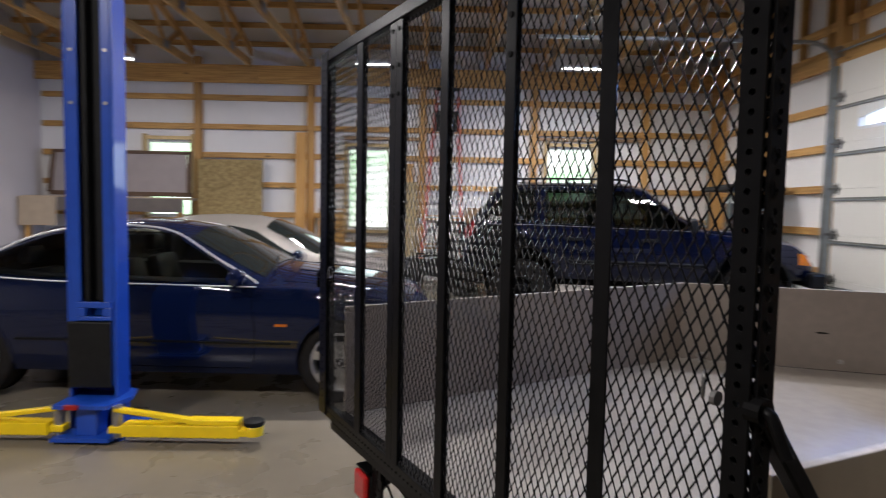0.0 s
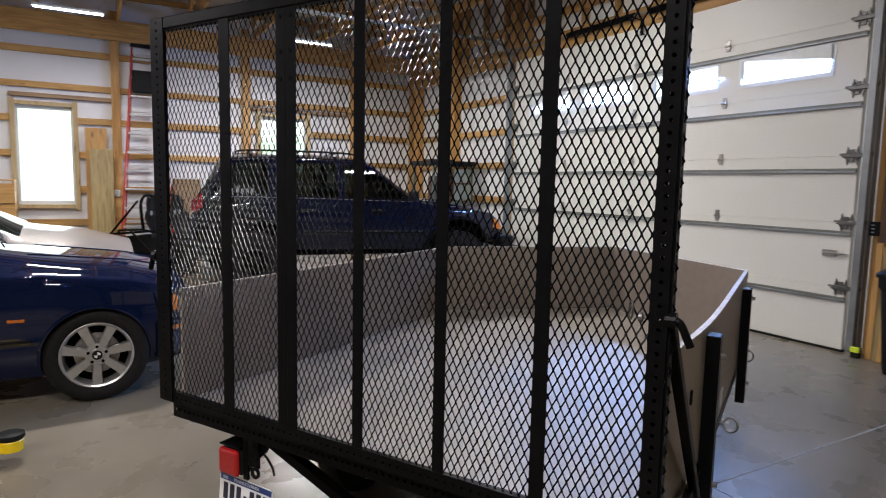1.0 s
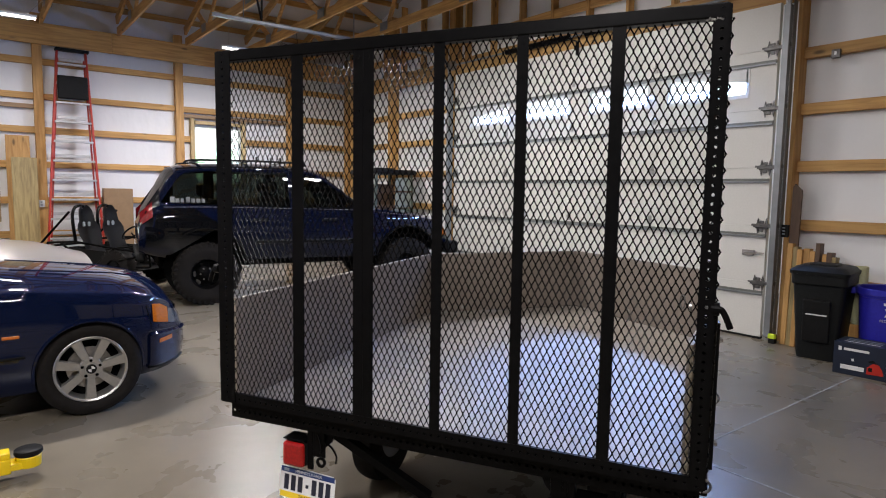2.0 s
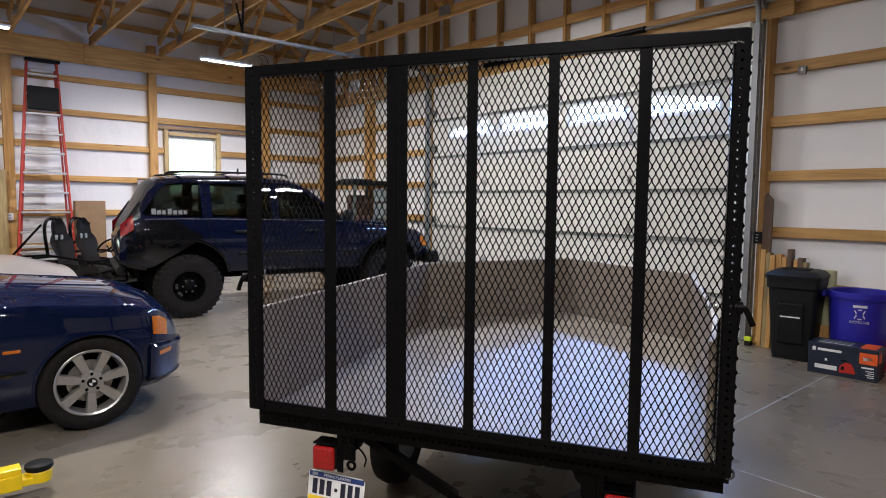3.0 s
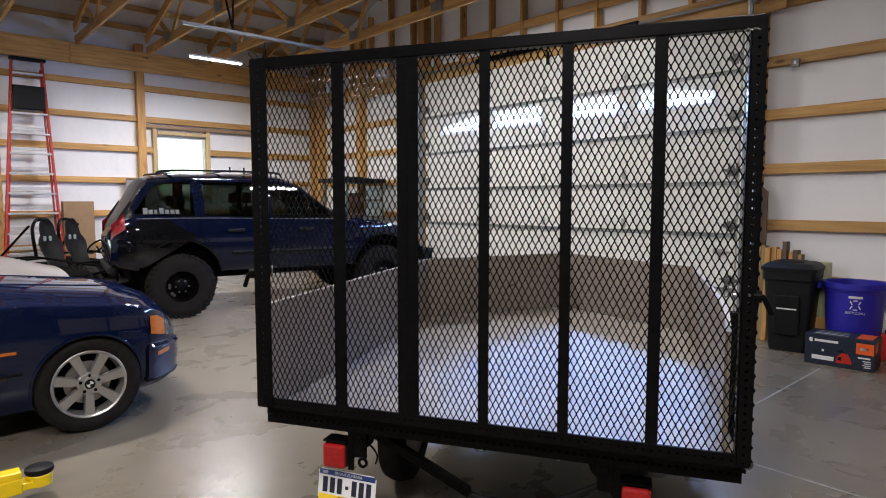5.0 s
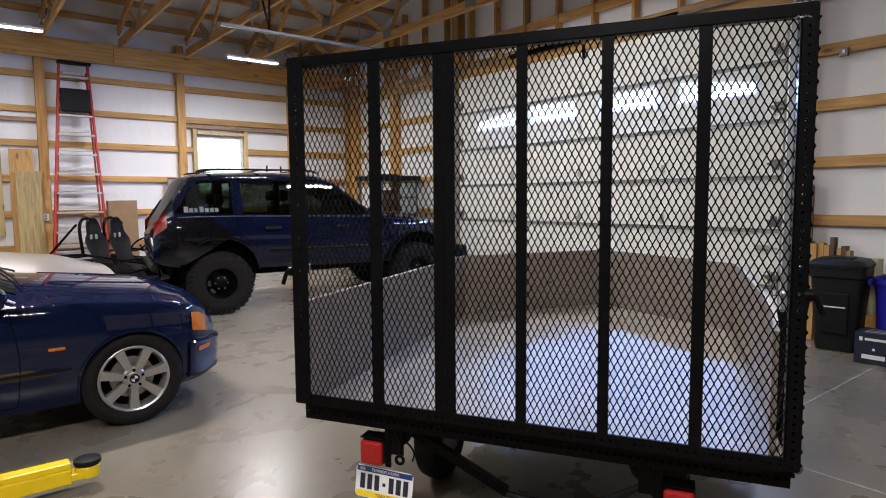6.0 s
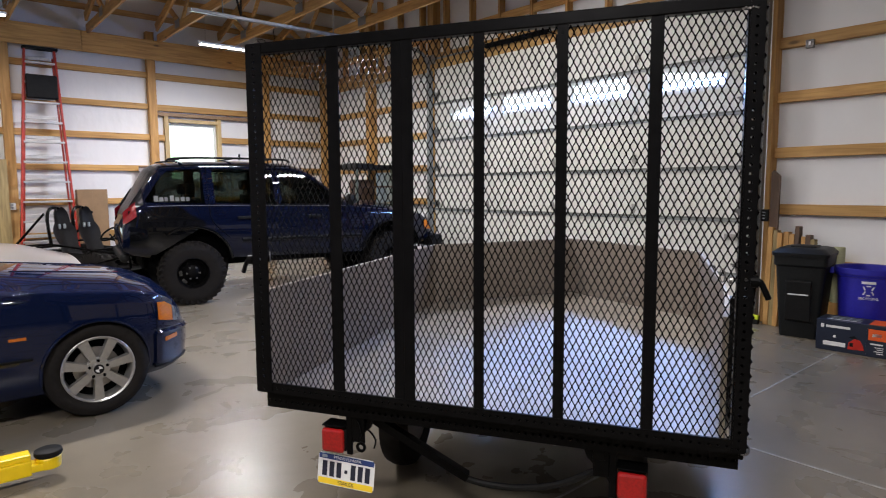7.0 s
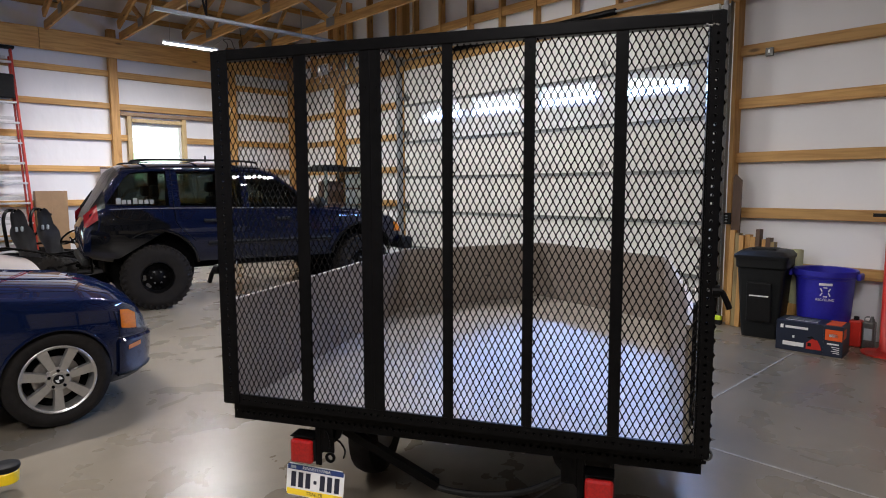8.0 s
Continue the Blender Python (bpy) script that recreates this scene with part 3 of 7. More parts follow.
wall_window("window_1", *WINDOWS[0], "tall bright window framed with pale lumber in the sheeted wall", M_PALEWOOD)
g = B()
box(g, -0.02, 1.388, 12.405, 12.496, 2.635, 2.70, 0.005)
part("header_board", g, M_OLDBOARD, wall_north, "weathered grey-brown header board")
g = B()
box(g, 3.63, 5.59, 12.395, 12.496, 2.685, 2.745, 0.005)
part("header_board", g, M_OLDBOARD, wall_north, "weathered grey-brown header board")
wall_window("window_2", *WINDOWS[1], "small bright window framed with lumber behind the parked truck", M_PALEWOOD)
wall_window("window_3", *WINDOWS[2], "bright window framed with lumber, half covered by a leaning panel", M_PALEWOOD)
for x, w in ((0.5, 4.0), (4.3, 2.6), (-3.2, 3.0)):
    g = B()
    box(g, x - w / 2, x + w / 2, 14.6, 14.62, -0.4, 3.6)
    tagged(part("backdrop", g, M_GREENERY), "blown-out daylight and greenery outside the windows", "backdrop", "", "structure")
g = B()
box(g, 9.0, 9.02, 0.5, 11.5, 0.0, 6.5)
tagged(part("backdrop", g, M_SKYGLOW), "overexposed bright sky outside the overhead door", "backdrop", "", "structure")
g = B()
box(g, -60, 60, -60, 60, -0.42, -0.3)
tagged(part("ground", g, mat("outdoor_gravel", (0.25, 0.24, 0.22), 0.9, scale=20, vary=0.3)), "grey gravel ground outside the building", "ground", "", "structure")

# ---- the overhead door ----
door = thing("door_1", pose(6.80, DOOR_Y0 + 0.03, 0), "closed cream sectional overhead door with four arched window lights", "garage door", "", "structure")
DW = DOOR_Y1 - DOOR_Y0 - 0.06
JOINTS = (0.02, 0.568, 1.142, 1.722, 2.295, 2.87, 3.30)
RAILS = (0.477, 1.058, 1.603, 2.168, 2.752)
DWIN = [(3.86, 4.752), (5.01, 5.86), (6.19, 7.08), (7.32, 8.20)]
ARC_C = 5.99


def arch(y):
    return 2.752 - (y - ARC_C) ** 2 * 0.038


for i, (z0, z1) in enumerate(zip(JOINTS, JOINTS[1:])):
    s = B()
    if i != 4:
        box(s, 0.0, 0.05, 0, DW, z0 + 0.0006, z1 - 0.0006, 0.003)
    else:
        # panel with four lights cut through it
        holes = [(a - DOOR_Y0 - 0.03, b - DOOR_Y0 - 0.03) for a, b in DWIN]
        zb = 2.44
        zt = 2.715
        ys = [0] + [v for h in holes for v in h] + [DW]
        box(s, 0, 0.05, 0, DW, z0 + 0.0006, zb)
        for a, b in zip(ys[0::2], ys[1::2]):
            box(s, 0, 0.05, a, b, zb, z1 - 0.0006)
        for a, b in holes:
            box(s, 0, 0.05, a, b, zt, z1 - 0.0006)
    part("door_section", s, M_DOOR, door)
    if i:
        # reinforcing strut under each joint: dark web over a pale bottom flange
        zr = RAILS[i - 1]
        g = B()
        box(g, -0.022, -0.0005, 0.0, DW, zr - 0.010, zr + 0.012, 0.003)
        rail = part("section_rail", g, M_SEAL, door)
        g = B()
        box(g, -0.030, -0.0005, 0.0, DW, zr - 0.030, zr - 0.0105, 0.003)
        part("rail_flange", g, M_GALV, rail)
for a, b in DWIN:
    y0, y1 = a - DOOR_Y0 - 0.03, b - DOOR_Y0 - 0.03
    lite = B()
    # frame ring with an arched head
    n = 10
    inner_t = [min(arch(a + (b - a) * k / n), 2.692) for k in range(n + 1)]
    for k in range(n):
        ya, yb = y0 + (y1 - y0) * k / n, y0 + (y1 - y0) * (k + 1) / n
        slab(lite, [(ya, inner_t[k]), (yb, inner_t[k + 1]), (yb, 2.72), (ya, 2.72)], -0.006, 0.04, 0)
    box(lite, -0.006, 0.04, y0 - 0.02, y1 + 0.02, 2.425, 2.461)
    box(lite, -0.006, 0.04, y0 - 0.02, y0 + 0.012, 2.461, 2.72)
    box(lite, -0.006, 0.04, y1 - 0.012, y1 + 0.02, 2.461, 2.72)
    part("window_frame", lite, M_FRAMEWHITE, door)
    g = B()
    box(g, 0.02, 0.026, y0 + 0.01, y1 - 0.01, 2.45, 2.71)
    p = part("pane", g, M_GLASS, door)
    p.visible_shadow = False


def hinge_mesh(big):
    h = B()
    box(h, -0.012, -0.001, -0.022, 0.022, -0.055, 0.055, 0.003)
    rod(h, (-0.014, -0.03, 0), (-0.014, 0.03, 0), 0.012, 10)
    box(h, -0.009, -0.001, -0.035, 0.035, -0.03, -0.012, 0.002)
    if big:
        for y in (-0.045, 0.035):
            slab(h, [(y - 0.040, 0.0), (y - 0.012, 0.028), (y, 0.080), (y + 0.012, 0.028), (y + 0.040, 0.0), (y + 0.012, -0.028), (y, -0.080), (y - 0.012, -0.028)], -0.014, -0.001, 0)
        rod(h, (-0.024, -0.17, 0.012), (-0.024, 0.09, 0.012), 0.010, 8)
        box(h, -0.034, -0.001, -0.10, 0.07, -0.014, 0.020, 0.004)
        rod(h, (-0.024, -0.17, 0.012), (-0.024, -0.13, 0.012), 0.024, 12)
    return h


for z in JOINTS[1:-1]:
    for k, y in enumerate((0.05, 1.33, 2.55, 3.79, DW - 0.05)):
        hb = hinge_mesh(k in (0, 4))
        if k == 4:
            bmesh.ops.scale(hb, vec=(1, -1, 1), verts=hb.verts)
            bmesh.ops.reverse_faces(hb, faces=hb.faces)
        part("hinge", hb, M_DARKSTEEL if k in (0, 4) else M_STEEL, door, m=Matrix.Translation((0, y, z)))
g = B()
box(g, -0.03, -0.005, 0.1, 0.22, 0.84, 0.90, 0.004)
rod(g, (-0.03, 0.0, 0.87), (-0.03, 0.2, 0.87), 0.008)
part("slide_lock", g, M_STEEL, door)
g = B()
box(g, -0.005, 0.055, 0, DW, 0.0, 0.02)
part("bottom_seal", g, M_BLACKMATTE, door)

# vertical tracks, horizontal tracks, torsion shaft
for s, y in ((-1, DOOR_Y0 - 0.06), (1, DOOR_Y1 + 0.075)):
    tr = thing("door_track", pose(0, y, 0), "galvanised steel overhead door track", "door track", "door tracks", "structure")
    g = B()
    box(g, 6.735, 6.745, -0.024, 0.024, 0.05, 3.25)
    box(g, 6.735, 6.80, -0.028, -0.024, 0.05, 3.25)
    box(g, 6.735, 6.80, 0.024, 0.028, 0.05, 3.25)
    box(g, 6.80, 6.868, s * 0.032 - 0.003, s * 0.032 + 0.003, 0.02, 3.3)
    part("upright_track", g, M_GALV, tr)
    g = B()
    tube(g, smooth_path([(6.76, 0, 3.25), (6.74, 0, 3.42), (6.62, 0, 3.54), (6.45, 0, 3.58)], 5), 0.028, 8)
    box(g, 3.0, 6.45, -0.028, -0.024, 3.562, 3.602)
    box(g, 3.0, 6.45, -0.028, 0.03, 3.598, 3.602)
    box(g, 3.0, 6.45, -0.028, 0.03, 3.562, 3.566)
    part("horizontal_track", g, M_GALV, tr)
    g = B()
    bar(g, (3.4, 0, 3.61), (3.4, 0, 3.95), 0.032, 0.004)
    bar(g, (5.0, 0, 3.61), (5.0, 0, 3.95), 0.032, 0.004)
    part("hanger_strap", g, M_GALV, tr)
    g = B()
    bar(g, (3.645, 0.02, 3.60), (3.645, 0.0, 4.02), 0.05, 0.008)
    bar(g, (3.645, 0.02, 3.62), (3.62, 0.16, 4.02), 0.03, 0.006)
    part("strut_strap", g, M_BLACKMATTE, tr, "black painted hanger strap")
sh = thing("torsion_shaft", pose(6.80, 6.07, 3.46), "galvanised torsion shaft with black coil springs over the door", "spring shaft", "", "structure")
g = B()
rod(g, (0, -2.75, 0), (0, 2.75, 0), 0.014)
part("shaft", g, M_GALV, sh)
for a, b in ((-1.3, -0.1), (0.15, 1.35)):
    g = B()
    rod(g, (0, a, 0), (0, b, 0), 0.034, 16)
    for k in range(40):
        y = a + (b - a) * (k + 0.5) / 40
        rod(g, (0, y - 0.008, 0), (0, y + 0.008, 0), 0.038, 14)
    part("coil_spring", g, M_BLACK, sh)
for y in (-2.6, 2.6):
    g = B()
    lathe(g, [(0.0, -0.03), (0.075, -0.03), (0.055, -0.02), (0.055, 0.02), (0.075, 0.03), (0, 0.03)], 20, Matrix.Translation((0, y, 0)) @ pose(0, 0, 0, 90))
    part("cable_drum", g, M_STEEL, sh)

# ceiling shop lights
for x, y, z, watts in LAMPS:
    lamp = thing("shop_light", pose(x, y, z), "slim lit linear shop light hung under the trusses", "ceiling light", "shop lights")
    g = B()
    box(g, -0.40, 0.40, -0.03, 0.03, 0.012, 0.045, 0.006)
    part("housing", g, M_FRAMEWHITE, lamp)
    g = B()
    box(g, -0.385, 0.385, -0.026, 0.026, -0.008, 0.011, 0.005)
    part("diffuser", g, M_LED, lamp)
    for s in (-1, 1):
        # a wire to the nearest truss on either side
        tx = min((t for t in TRUSS_X if (t - x) * s > -0.05), key=lambda t: abs(t - x))
        g = B()
        rod(g, (s * 0.3, 0, 0.04), (tx - x, 0, 3.935 - z), 0.0025, 6)
        part("hanger_wire", g, M_STEEL, lamp)


# ---- the utility trailer ----
TR = pose(1.780, 2.413, 0, 0, 0, 30.4) @ Matrix.Scale(1.012, 4)      # local x: forward along the trailer, y: to its left
trailer = thing("utility_trailer", TR, "black steel utility trailer with plywood sides and tall mesh gate", "trailer")
BED, SIDE_TOP, SW = 0.545, 0.974, 0.905
NOSE, CORNER = 2.90, 2.09
# gate: outer frame, ribs, expanded mesh
GX, GW, GZ0, GZ1 = -0.045, 0.876, 0.585, 1.930
gate = B()
T = 0.005
for s in (1, -1):
    y = s * GW - (0.0 if s > 0 else 0.011)
    w = 0.070 if s > 0 else 0.036
    perforated(gate, (GX - 0.005, y if s > 0 else y + w, GZ0), (0, 0, 1), (0, -1, 0), GZ1 - GZ0, w, -T, 0.0254, 0.0050)
    if s < 0:
        perforated(gate, (GX, y, GZ0), (0, 0, 1), (1, 0, 0), GZ1 - GZ0, 0.036, s * T, 0.0254, 0.0050)
    else:
        box(gate, GX, GX + 0.048, y - 0.005, y, GZ0, GZ1)
    if s < 0:
        perforated(gate, (GX + 0.031, y + w, GZ0), (0, 0, 1), (0, -1, 0), GZ1 - GZ0, w, -T, 0.0254, 0.0050)
        perforated(gate, (GX, y + w, GZ0), (0, 0, 1), (1, 0, 0), GZ1 - GZ0, 0.036, T, 0.0254, 0.0050)
box(gate, GX - 0.008, GX + 0.034, -GW - 0.008, GW, GZ1 - 0.036, GZ1 + 0.004, 0.004)
perforated(gate, (GX - 0.005, -GW, GZ0 - 0.005), (0, 1, 0), (0, 0, 1), 2 * GW, 0.042, T, 0.0254, 0.0046)
perforated(gate, (GX, -GW, GZ0), (0, 1, 0), (1, 0, 0), 2 * GW, 0.042, -T, 0.0254, 0.0046)
box(gate, GX + 0.004, GX + 0.03, -GW + 0.006, GW - 0.006, GZ0 - 0.004, GZ0 + 0.028, 0.002)
gate = part("ramp_gate", gate, M_BLACK, trailer, "tall black steel ramp gate with perforated angle posts")
# its free side stands a little further out
gate.matrix_local = Matrix.Translation((GX, GW, 0)) @ Matrix.Rotation(radians(-1.4), 4, "Z") @ Matrix.Translation((-GX, -GW, 0))
for k in range(7):
    g = B()
    y = -GW + 0.006 + 0.0062 * k
    rod(g, (GX - 0.0105, y, GZ1 - 0.042 + 0.003 * (k % 3)), (GX - 0.0065, y + 0.003, GZ1 - 0.040 + 0.002 * (k % 2)), 0.0028, 6)
    part("weld_mark", g, M_STEEL, gate)
RIBS = [(0.505, 0.050), (0.253, 0.040), (0.2125, 0.041), (-0.047, 0.038), (-0.322, 0.036), (-0.603, 0.038)]
for y, w in RIBS:
    r = B()
    box(r, GX - 0.004, GX + 0.0, y - w / 2, y + w / 2, GZ0 + 0.03, GZ1 - 0.03, 0.0015)
    box(r, GX, GX + 0.034, y + w / 2 - 0.004, y + w / 2, GZ0 + 0.03, GZ1 - 0.03, 0.0015)
    part("rib", r, M_BLACK, gate)
    for z in (GZ1 - 0.06, GZ1 - 0.16, GZ1 - 0.24):
        if y in (0.253, 0.2125, -0.322):
            h = B()
            rod(h, (GX - 0.0065, y, z), (GX - 0.0035, y, z), 0.0065, 12)
            part("bolt_hole", h, M_DARKHOLE, gate)


def expanded(y0, y1, z0, z1, x, sw=0.0221, lw=0.0447, wd=0.0036, th=0.0020, bond=0.0030):
    """Expanded steel mesh: tall diamonds of twisted strands that meet in upright knots."""
    verts, faces = [], []

    def prism(p, q, tw, w, t):
        p, q = Vector(p), Vector(q)
        d = (q - p).normalized()
        nx = Vector((1, 0, 0))
        side = d.cross(nx).normalized()
        u = (side * math.cos(tw) + nx * math.sin(tw)) * w / 2
        v = (nx * math.cos(tw) - side * math.sin(tw)) * t / 2
        i = len(verts)
        for e in (p - d * 0.0008, q + d * 0.0008):
            verts.extend([e + u + v, e - u + v, e - u - v, e + u - v])
        faces.extend([(i, i + 1, i + 5, i + 4), (i + 1, i + 2, i + 6, i + 5), (i + 2, i + 3, i + 7, i + 6), (i + 3, i, i + 4, i + 7)])
    ny, nz = int((y1 - y0) / sw), int((z1 - z0) / (lw / 2))
    for j in range(nz + 1):
        for i in range(ny + 1):
            y, z = y0 + (i + 0.5 * (j % 2)) * sw, z0 + j * lw / 2
            if y > y1:
                continue
            prism((x + 0.0012, y, z - bond / 2), (x - 0.0012, y, z + bond / 2), 0.35, wd * 1.45, th * 1.3)
            if j < nz:
                for k in (-0.5, 0.5):
                    if y0 - 1e-6 <= y + k * sw <= y1 + 1e-6:
                        prism((x - 0.0012, y, z + bond / 2), (x + 0.0012, y + k * sw, z + lw / 2 - bond / 2), 0.6, wd, th)
    me = bpy.data.meshes.new("expanded_mesh")
    me.from_pydata(verts, [], faces)
    me.materials.append(M_MESH)
    return me


em = new("expanded_mesh", expanded(-GW - 0.020, GW - 0.01, GZ0 + 0.012, GZ1 - 0.02, GX + 0.012))
em.parent = gate
tagged(em, "black expanded steel diamond mesh", kind="stuff")
# bed, walls, frame
g = B()
slab(g, [(0.02, -SW + 0.02), (CORNER, -SW + 0.02), (NOSE - 0.02, 0), (CORNER, SW - 0.02), (0.02, SW - 0.02)], BED - 0.018, BED)
part("bed_board", g, M_BED, trailer, "worn grey-brown bed board")

# added black sheet, itself out of view: keeps bounced light off the floor below
g = B()
slab(g, [(0.06, -SW + 0.05), (CORNER, -SW + 0.05), (NOSE - 0.08, 0), (CORNER, SW - 0.05), (0.06, SW - 0.05)], BED - 0.026, BED - 0.0186)
part("bed_underside", g, M_BLACKMATTE, trailer, "unseen black sheet added under the bed to darken the floor below")


def ply_wall(line, out):
    """A plywood side along a line: inner and outer film faces, pale top edge."""
    P = [Vector((x, y, 0)) for x, y in line]
    N = []
    for i in range(len(P)):
        d = (P[min(i + 1, len(P) - 1)] - P[max(i - 1, 0)]).normalized()
        N.append(Vector((d.y, -d.x, 0)) * out)

    def strip(o0, o1, z0, z1):
        g = B()
        rows = [[g.verts.new((p.x + n.x * o, p.y + n.y * o, z)) for o, z in ((o0, z0), (o1, z0), (o1, z1), (o0, z1))] for p, n in zip(P, N)]
        for A, C in zip(rows, rows[1:]):
            for k in range(4):
                g.faces.new((A[k], A[(k + 1) % 4], C[(k + 1) % 4], C[k]))
        g.faces.new(rows[0])
        g.faces.new(rows[-1][::-1])
        bmesh.ops.recalc_face_normals(g, faces=g.faces)
        return g

    side = part("side_panel", strip(0.0, 0.009, BED + 0.001, SIDE_TOP), M_PLY, trailer)
    part("outer_panel", strip(0.009, 0.0182, BED + 0.008, SIDE_TOP), M_PLYOUT, trailer)
    part("top_edge", strip(0.0005, 0.0178, SIDE_TOP, SIDE_TOP + 0.0015), M_PLYEDGE, side)


Y = SW - 0.018
# the free rear end of one side bends inwards
bent = [(p.x, p.y) for p in smooth_path([(0.045, -Y + 0.062, 0), (0.27, -Y + 0.036, 0), (0.45, -Y + 0.018, 0), (0.72, -Y + 0.004, 0), (1.1, -Y, 0), (1.65, -Y, 0), (CORNER, -Y, 0)], 3)]
ply_wall(bent, 1)
ply_wall([(0.06, Y), (CORNER, Y)], -1)
ply_wall([(CORNER, -Y), (NOSE, 0.0)], 1)
ply_wall([(CORNER, Y), (NOSE, 0.0)], -1)
# tail beam and frame rails
g = B()
perforated(g, (-0.014, -0.880, 0.508), (0, 1, 0), (0, 0, 1), 1.738, 0.058, 0.005, 0.0254, 0.0058)
box(g, -0.008, 0.05, -0.880, 0.858, 0.562, 0.567)
box(g, -0.008, 0.05, -0.880, -0.875, 0.508, 0.562)
box(g, 0.0, 0.03, -0.872, 0.851, 0.510, 0.56)
bmesh.ops.rotate(g, verts=g.verts, cent=(0, 0.85, 0.53), matrix=Matrix.Rotation(radians(0.35), 3, "X"))
tail_beam = part("tail_beam", g, M_BLACK, trailer)
for y in (-0.02, -0.30):
    g = B()
    rod(g, (0.012, y, 0.488), (0.012, y, 0.512), 0.006, 6)
    part("bolt", g, M_STEEL, tail_beam)
for y in (-0.885, 0.885):
    g = B()
    box(g, 0.06, CORNER, y - 0.02, y + 0.02, BED - 0.045, BED - 0.0005, 0.003)
    part("frame_rail", g, M_BLACK, trailer)
for x in (0.5, 1.0, 1.5, 2.05):
    g = B()
    box(g, x - 0.02, x + 0.02, -0.83, 0.83, BED - 0.085, BED - 0.02, 0.003)
    part("cross_member", g, M_BLACK, trailer)
for s in (-1, 1):
    g = B()
    bar(g, (CORNER - 0.05, s * 0.84, BED - 0.06), (NOSE + 0.55, 0, BED - 0.06), 0.05, 0.075)
    part("tongue_rail", g, M_BLACK, trailer)
g = B()
rod(g, (0.72, -0.52, 0.28), (0.72, 0.52, 0.28), 0.024)
part("axle", g, M_BLACK, trailer)


def small_wheel(y, s):
    t = B()
    lathe(t, [(0.14, -0.055), (0.20, -0.065), (0.245, -0.05), (0.255, -0.02), (0.255, 0.02), (0.245, 0.05), (0.20, 0.065), (0.14, 0.055)], 36, Matrix.Translation((0.72, y, 0.255)) @ pose(0, 0, 0, 90))
    w = part("tyre", t, M_RUBBER, trailer, "small black trailer tyre", True)
    r = B()
    lathe(r, [(0.0, -0.03), (0.045, -0.045), (0.05, -0.01), (0.11, -0.02), (0.145, -0.05), (0.15, 0.05), (0.11, 0.03), (0.05, 0.04), (0.0, 0.05)], 24, Matrix.Translation((0.72, y, 0.255)) @ pose(0, 0, 0, 90))
    part("rim", r, M_GALV, w, "pale steel rim", True)


small_wheel(0.545, 1)
small_wheel(-0.545, -1)
for s in (-1, 1):
    g = B()
    tube(g, smooth_path([(0.28, s * 0.48, 0.44), (0.5, s * 0.48, 0.31), (0.72, s * 0.48, 0.29), (0.94, s * 0.48, 0.31), (1.16, s * 0.48, 0.44)], 5), 0.022, 8)
    part("leaf_spring", g, M_BLACK, trailer)
# stakes on both sides
for s in (-1, 1):
    for x in (0.545, 1.72):
        g = B()
        y = s * (SW + (0.004 if x > 1 else -0.008))
        box(g, x - 0.030, x + 0.030, y, y + s * 0.040, 0.395, SIDE_TOP - (0.038 if x > 1 else 0.018), 0.003)
        st = part("stake", g, M_BLACK, trailer)
        for z in (SIDE_TOP - 0.085, BED - 0.06):
            g = B()
            rod(g, (x + 0.012, y + s * 0.03, z), (x + 0.012, y + s * 0.054, z), 0.009, 6)
            part("bolt", g, M_STEEL, st)
    for x, z in ((1.00, 0.525), (1.79, 0.60)):
        g = B()
        pts = [(x + 0.010 * math.sin(a), s * (SW + 0.042) + s * 0.024 * math.cos(a), z + 0.024 * math.sin(a)) for a in [2 * math.pi * k / 16 for k in range(16)]]
        tube(g, pts, 0.0045, 6, True)
        rod(g, (x, s * (SW + 0.0), z), (x, s * (SW + 0.022), z), 0.005, 8)
        part("tie_ring", g, M_DARKSTEEL, trailer, "bare steel tie-down ring")
g = B()
box(g, 1.00, 1.08, -SW - 0.0022, -SW - 0.0006, 0.578, 0.642)
part("sticker", g, M_WHITE, trailer, "small white sticker on the outer panel")
g = B()
box(g, 0.346, 0.362, -SW + 0.016, -SW + 0.0225, 0.79, 0.832, 0.003)
part("slot", g, M_DARKHOLE, trailer)
# bolts through the nose panels, a tie-down ring in the corner
for x, y, z in ((2.255, 0.705, 0.58), (2.627, 0.30, 0.595), (2.49, -0.447, 0.609), (2.173, -0.796, 0.602)):
    n = Vector((-0.739, -0.674 if y > 0 else 0.674, 0))
    p = Vector((x, y, z))
    g = B()
    rod(g, p - n * 0.006, p + n * 0.014, 0.0075, 6)
    rod(g, p - n * 0.006, p + n * 0.004, 0.013, 12)
    part("panel_bolt", g, M_STEEL, trailer)
g = B()
box(g, 2.535, 2.59, -0.003, 0.003, 0.739, 0.747, 0.0, Matrix.Translation((2.564, 0.368, 0)) @ Matrix.Rotation(math.radians(-47.6), 4, "Z") @ Matrix.Translation((-2.5625, 0, 0)))
part("slot", g, M_DARKHOLE, trailer)
g = B()
c = Vector((2.145, 0.79, 0.575))
pts = [c + 0.022 * (math.cos(a) * Vector((0.674, -0.739, 0)) + math.sin(a) * Vector((-0.4, -0.36, 0.84))) for a in [2 * math.pi * k / 16 for k in range(16)]]
tube(g, pts, 0.005, 8, True)
box(g, -0.03, 0.03, -0.022, 0.022, 0.0, 0.006, 0.002, Matrix.Translation((2.145, 0.79, BED + 0.0005)) @ Matrix.Rotation(math.radians(-47.6), 4, "Z"))
part("tie_down_ring", g, M_STEEL, trailer, "bright zinc tie-down ring")
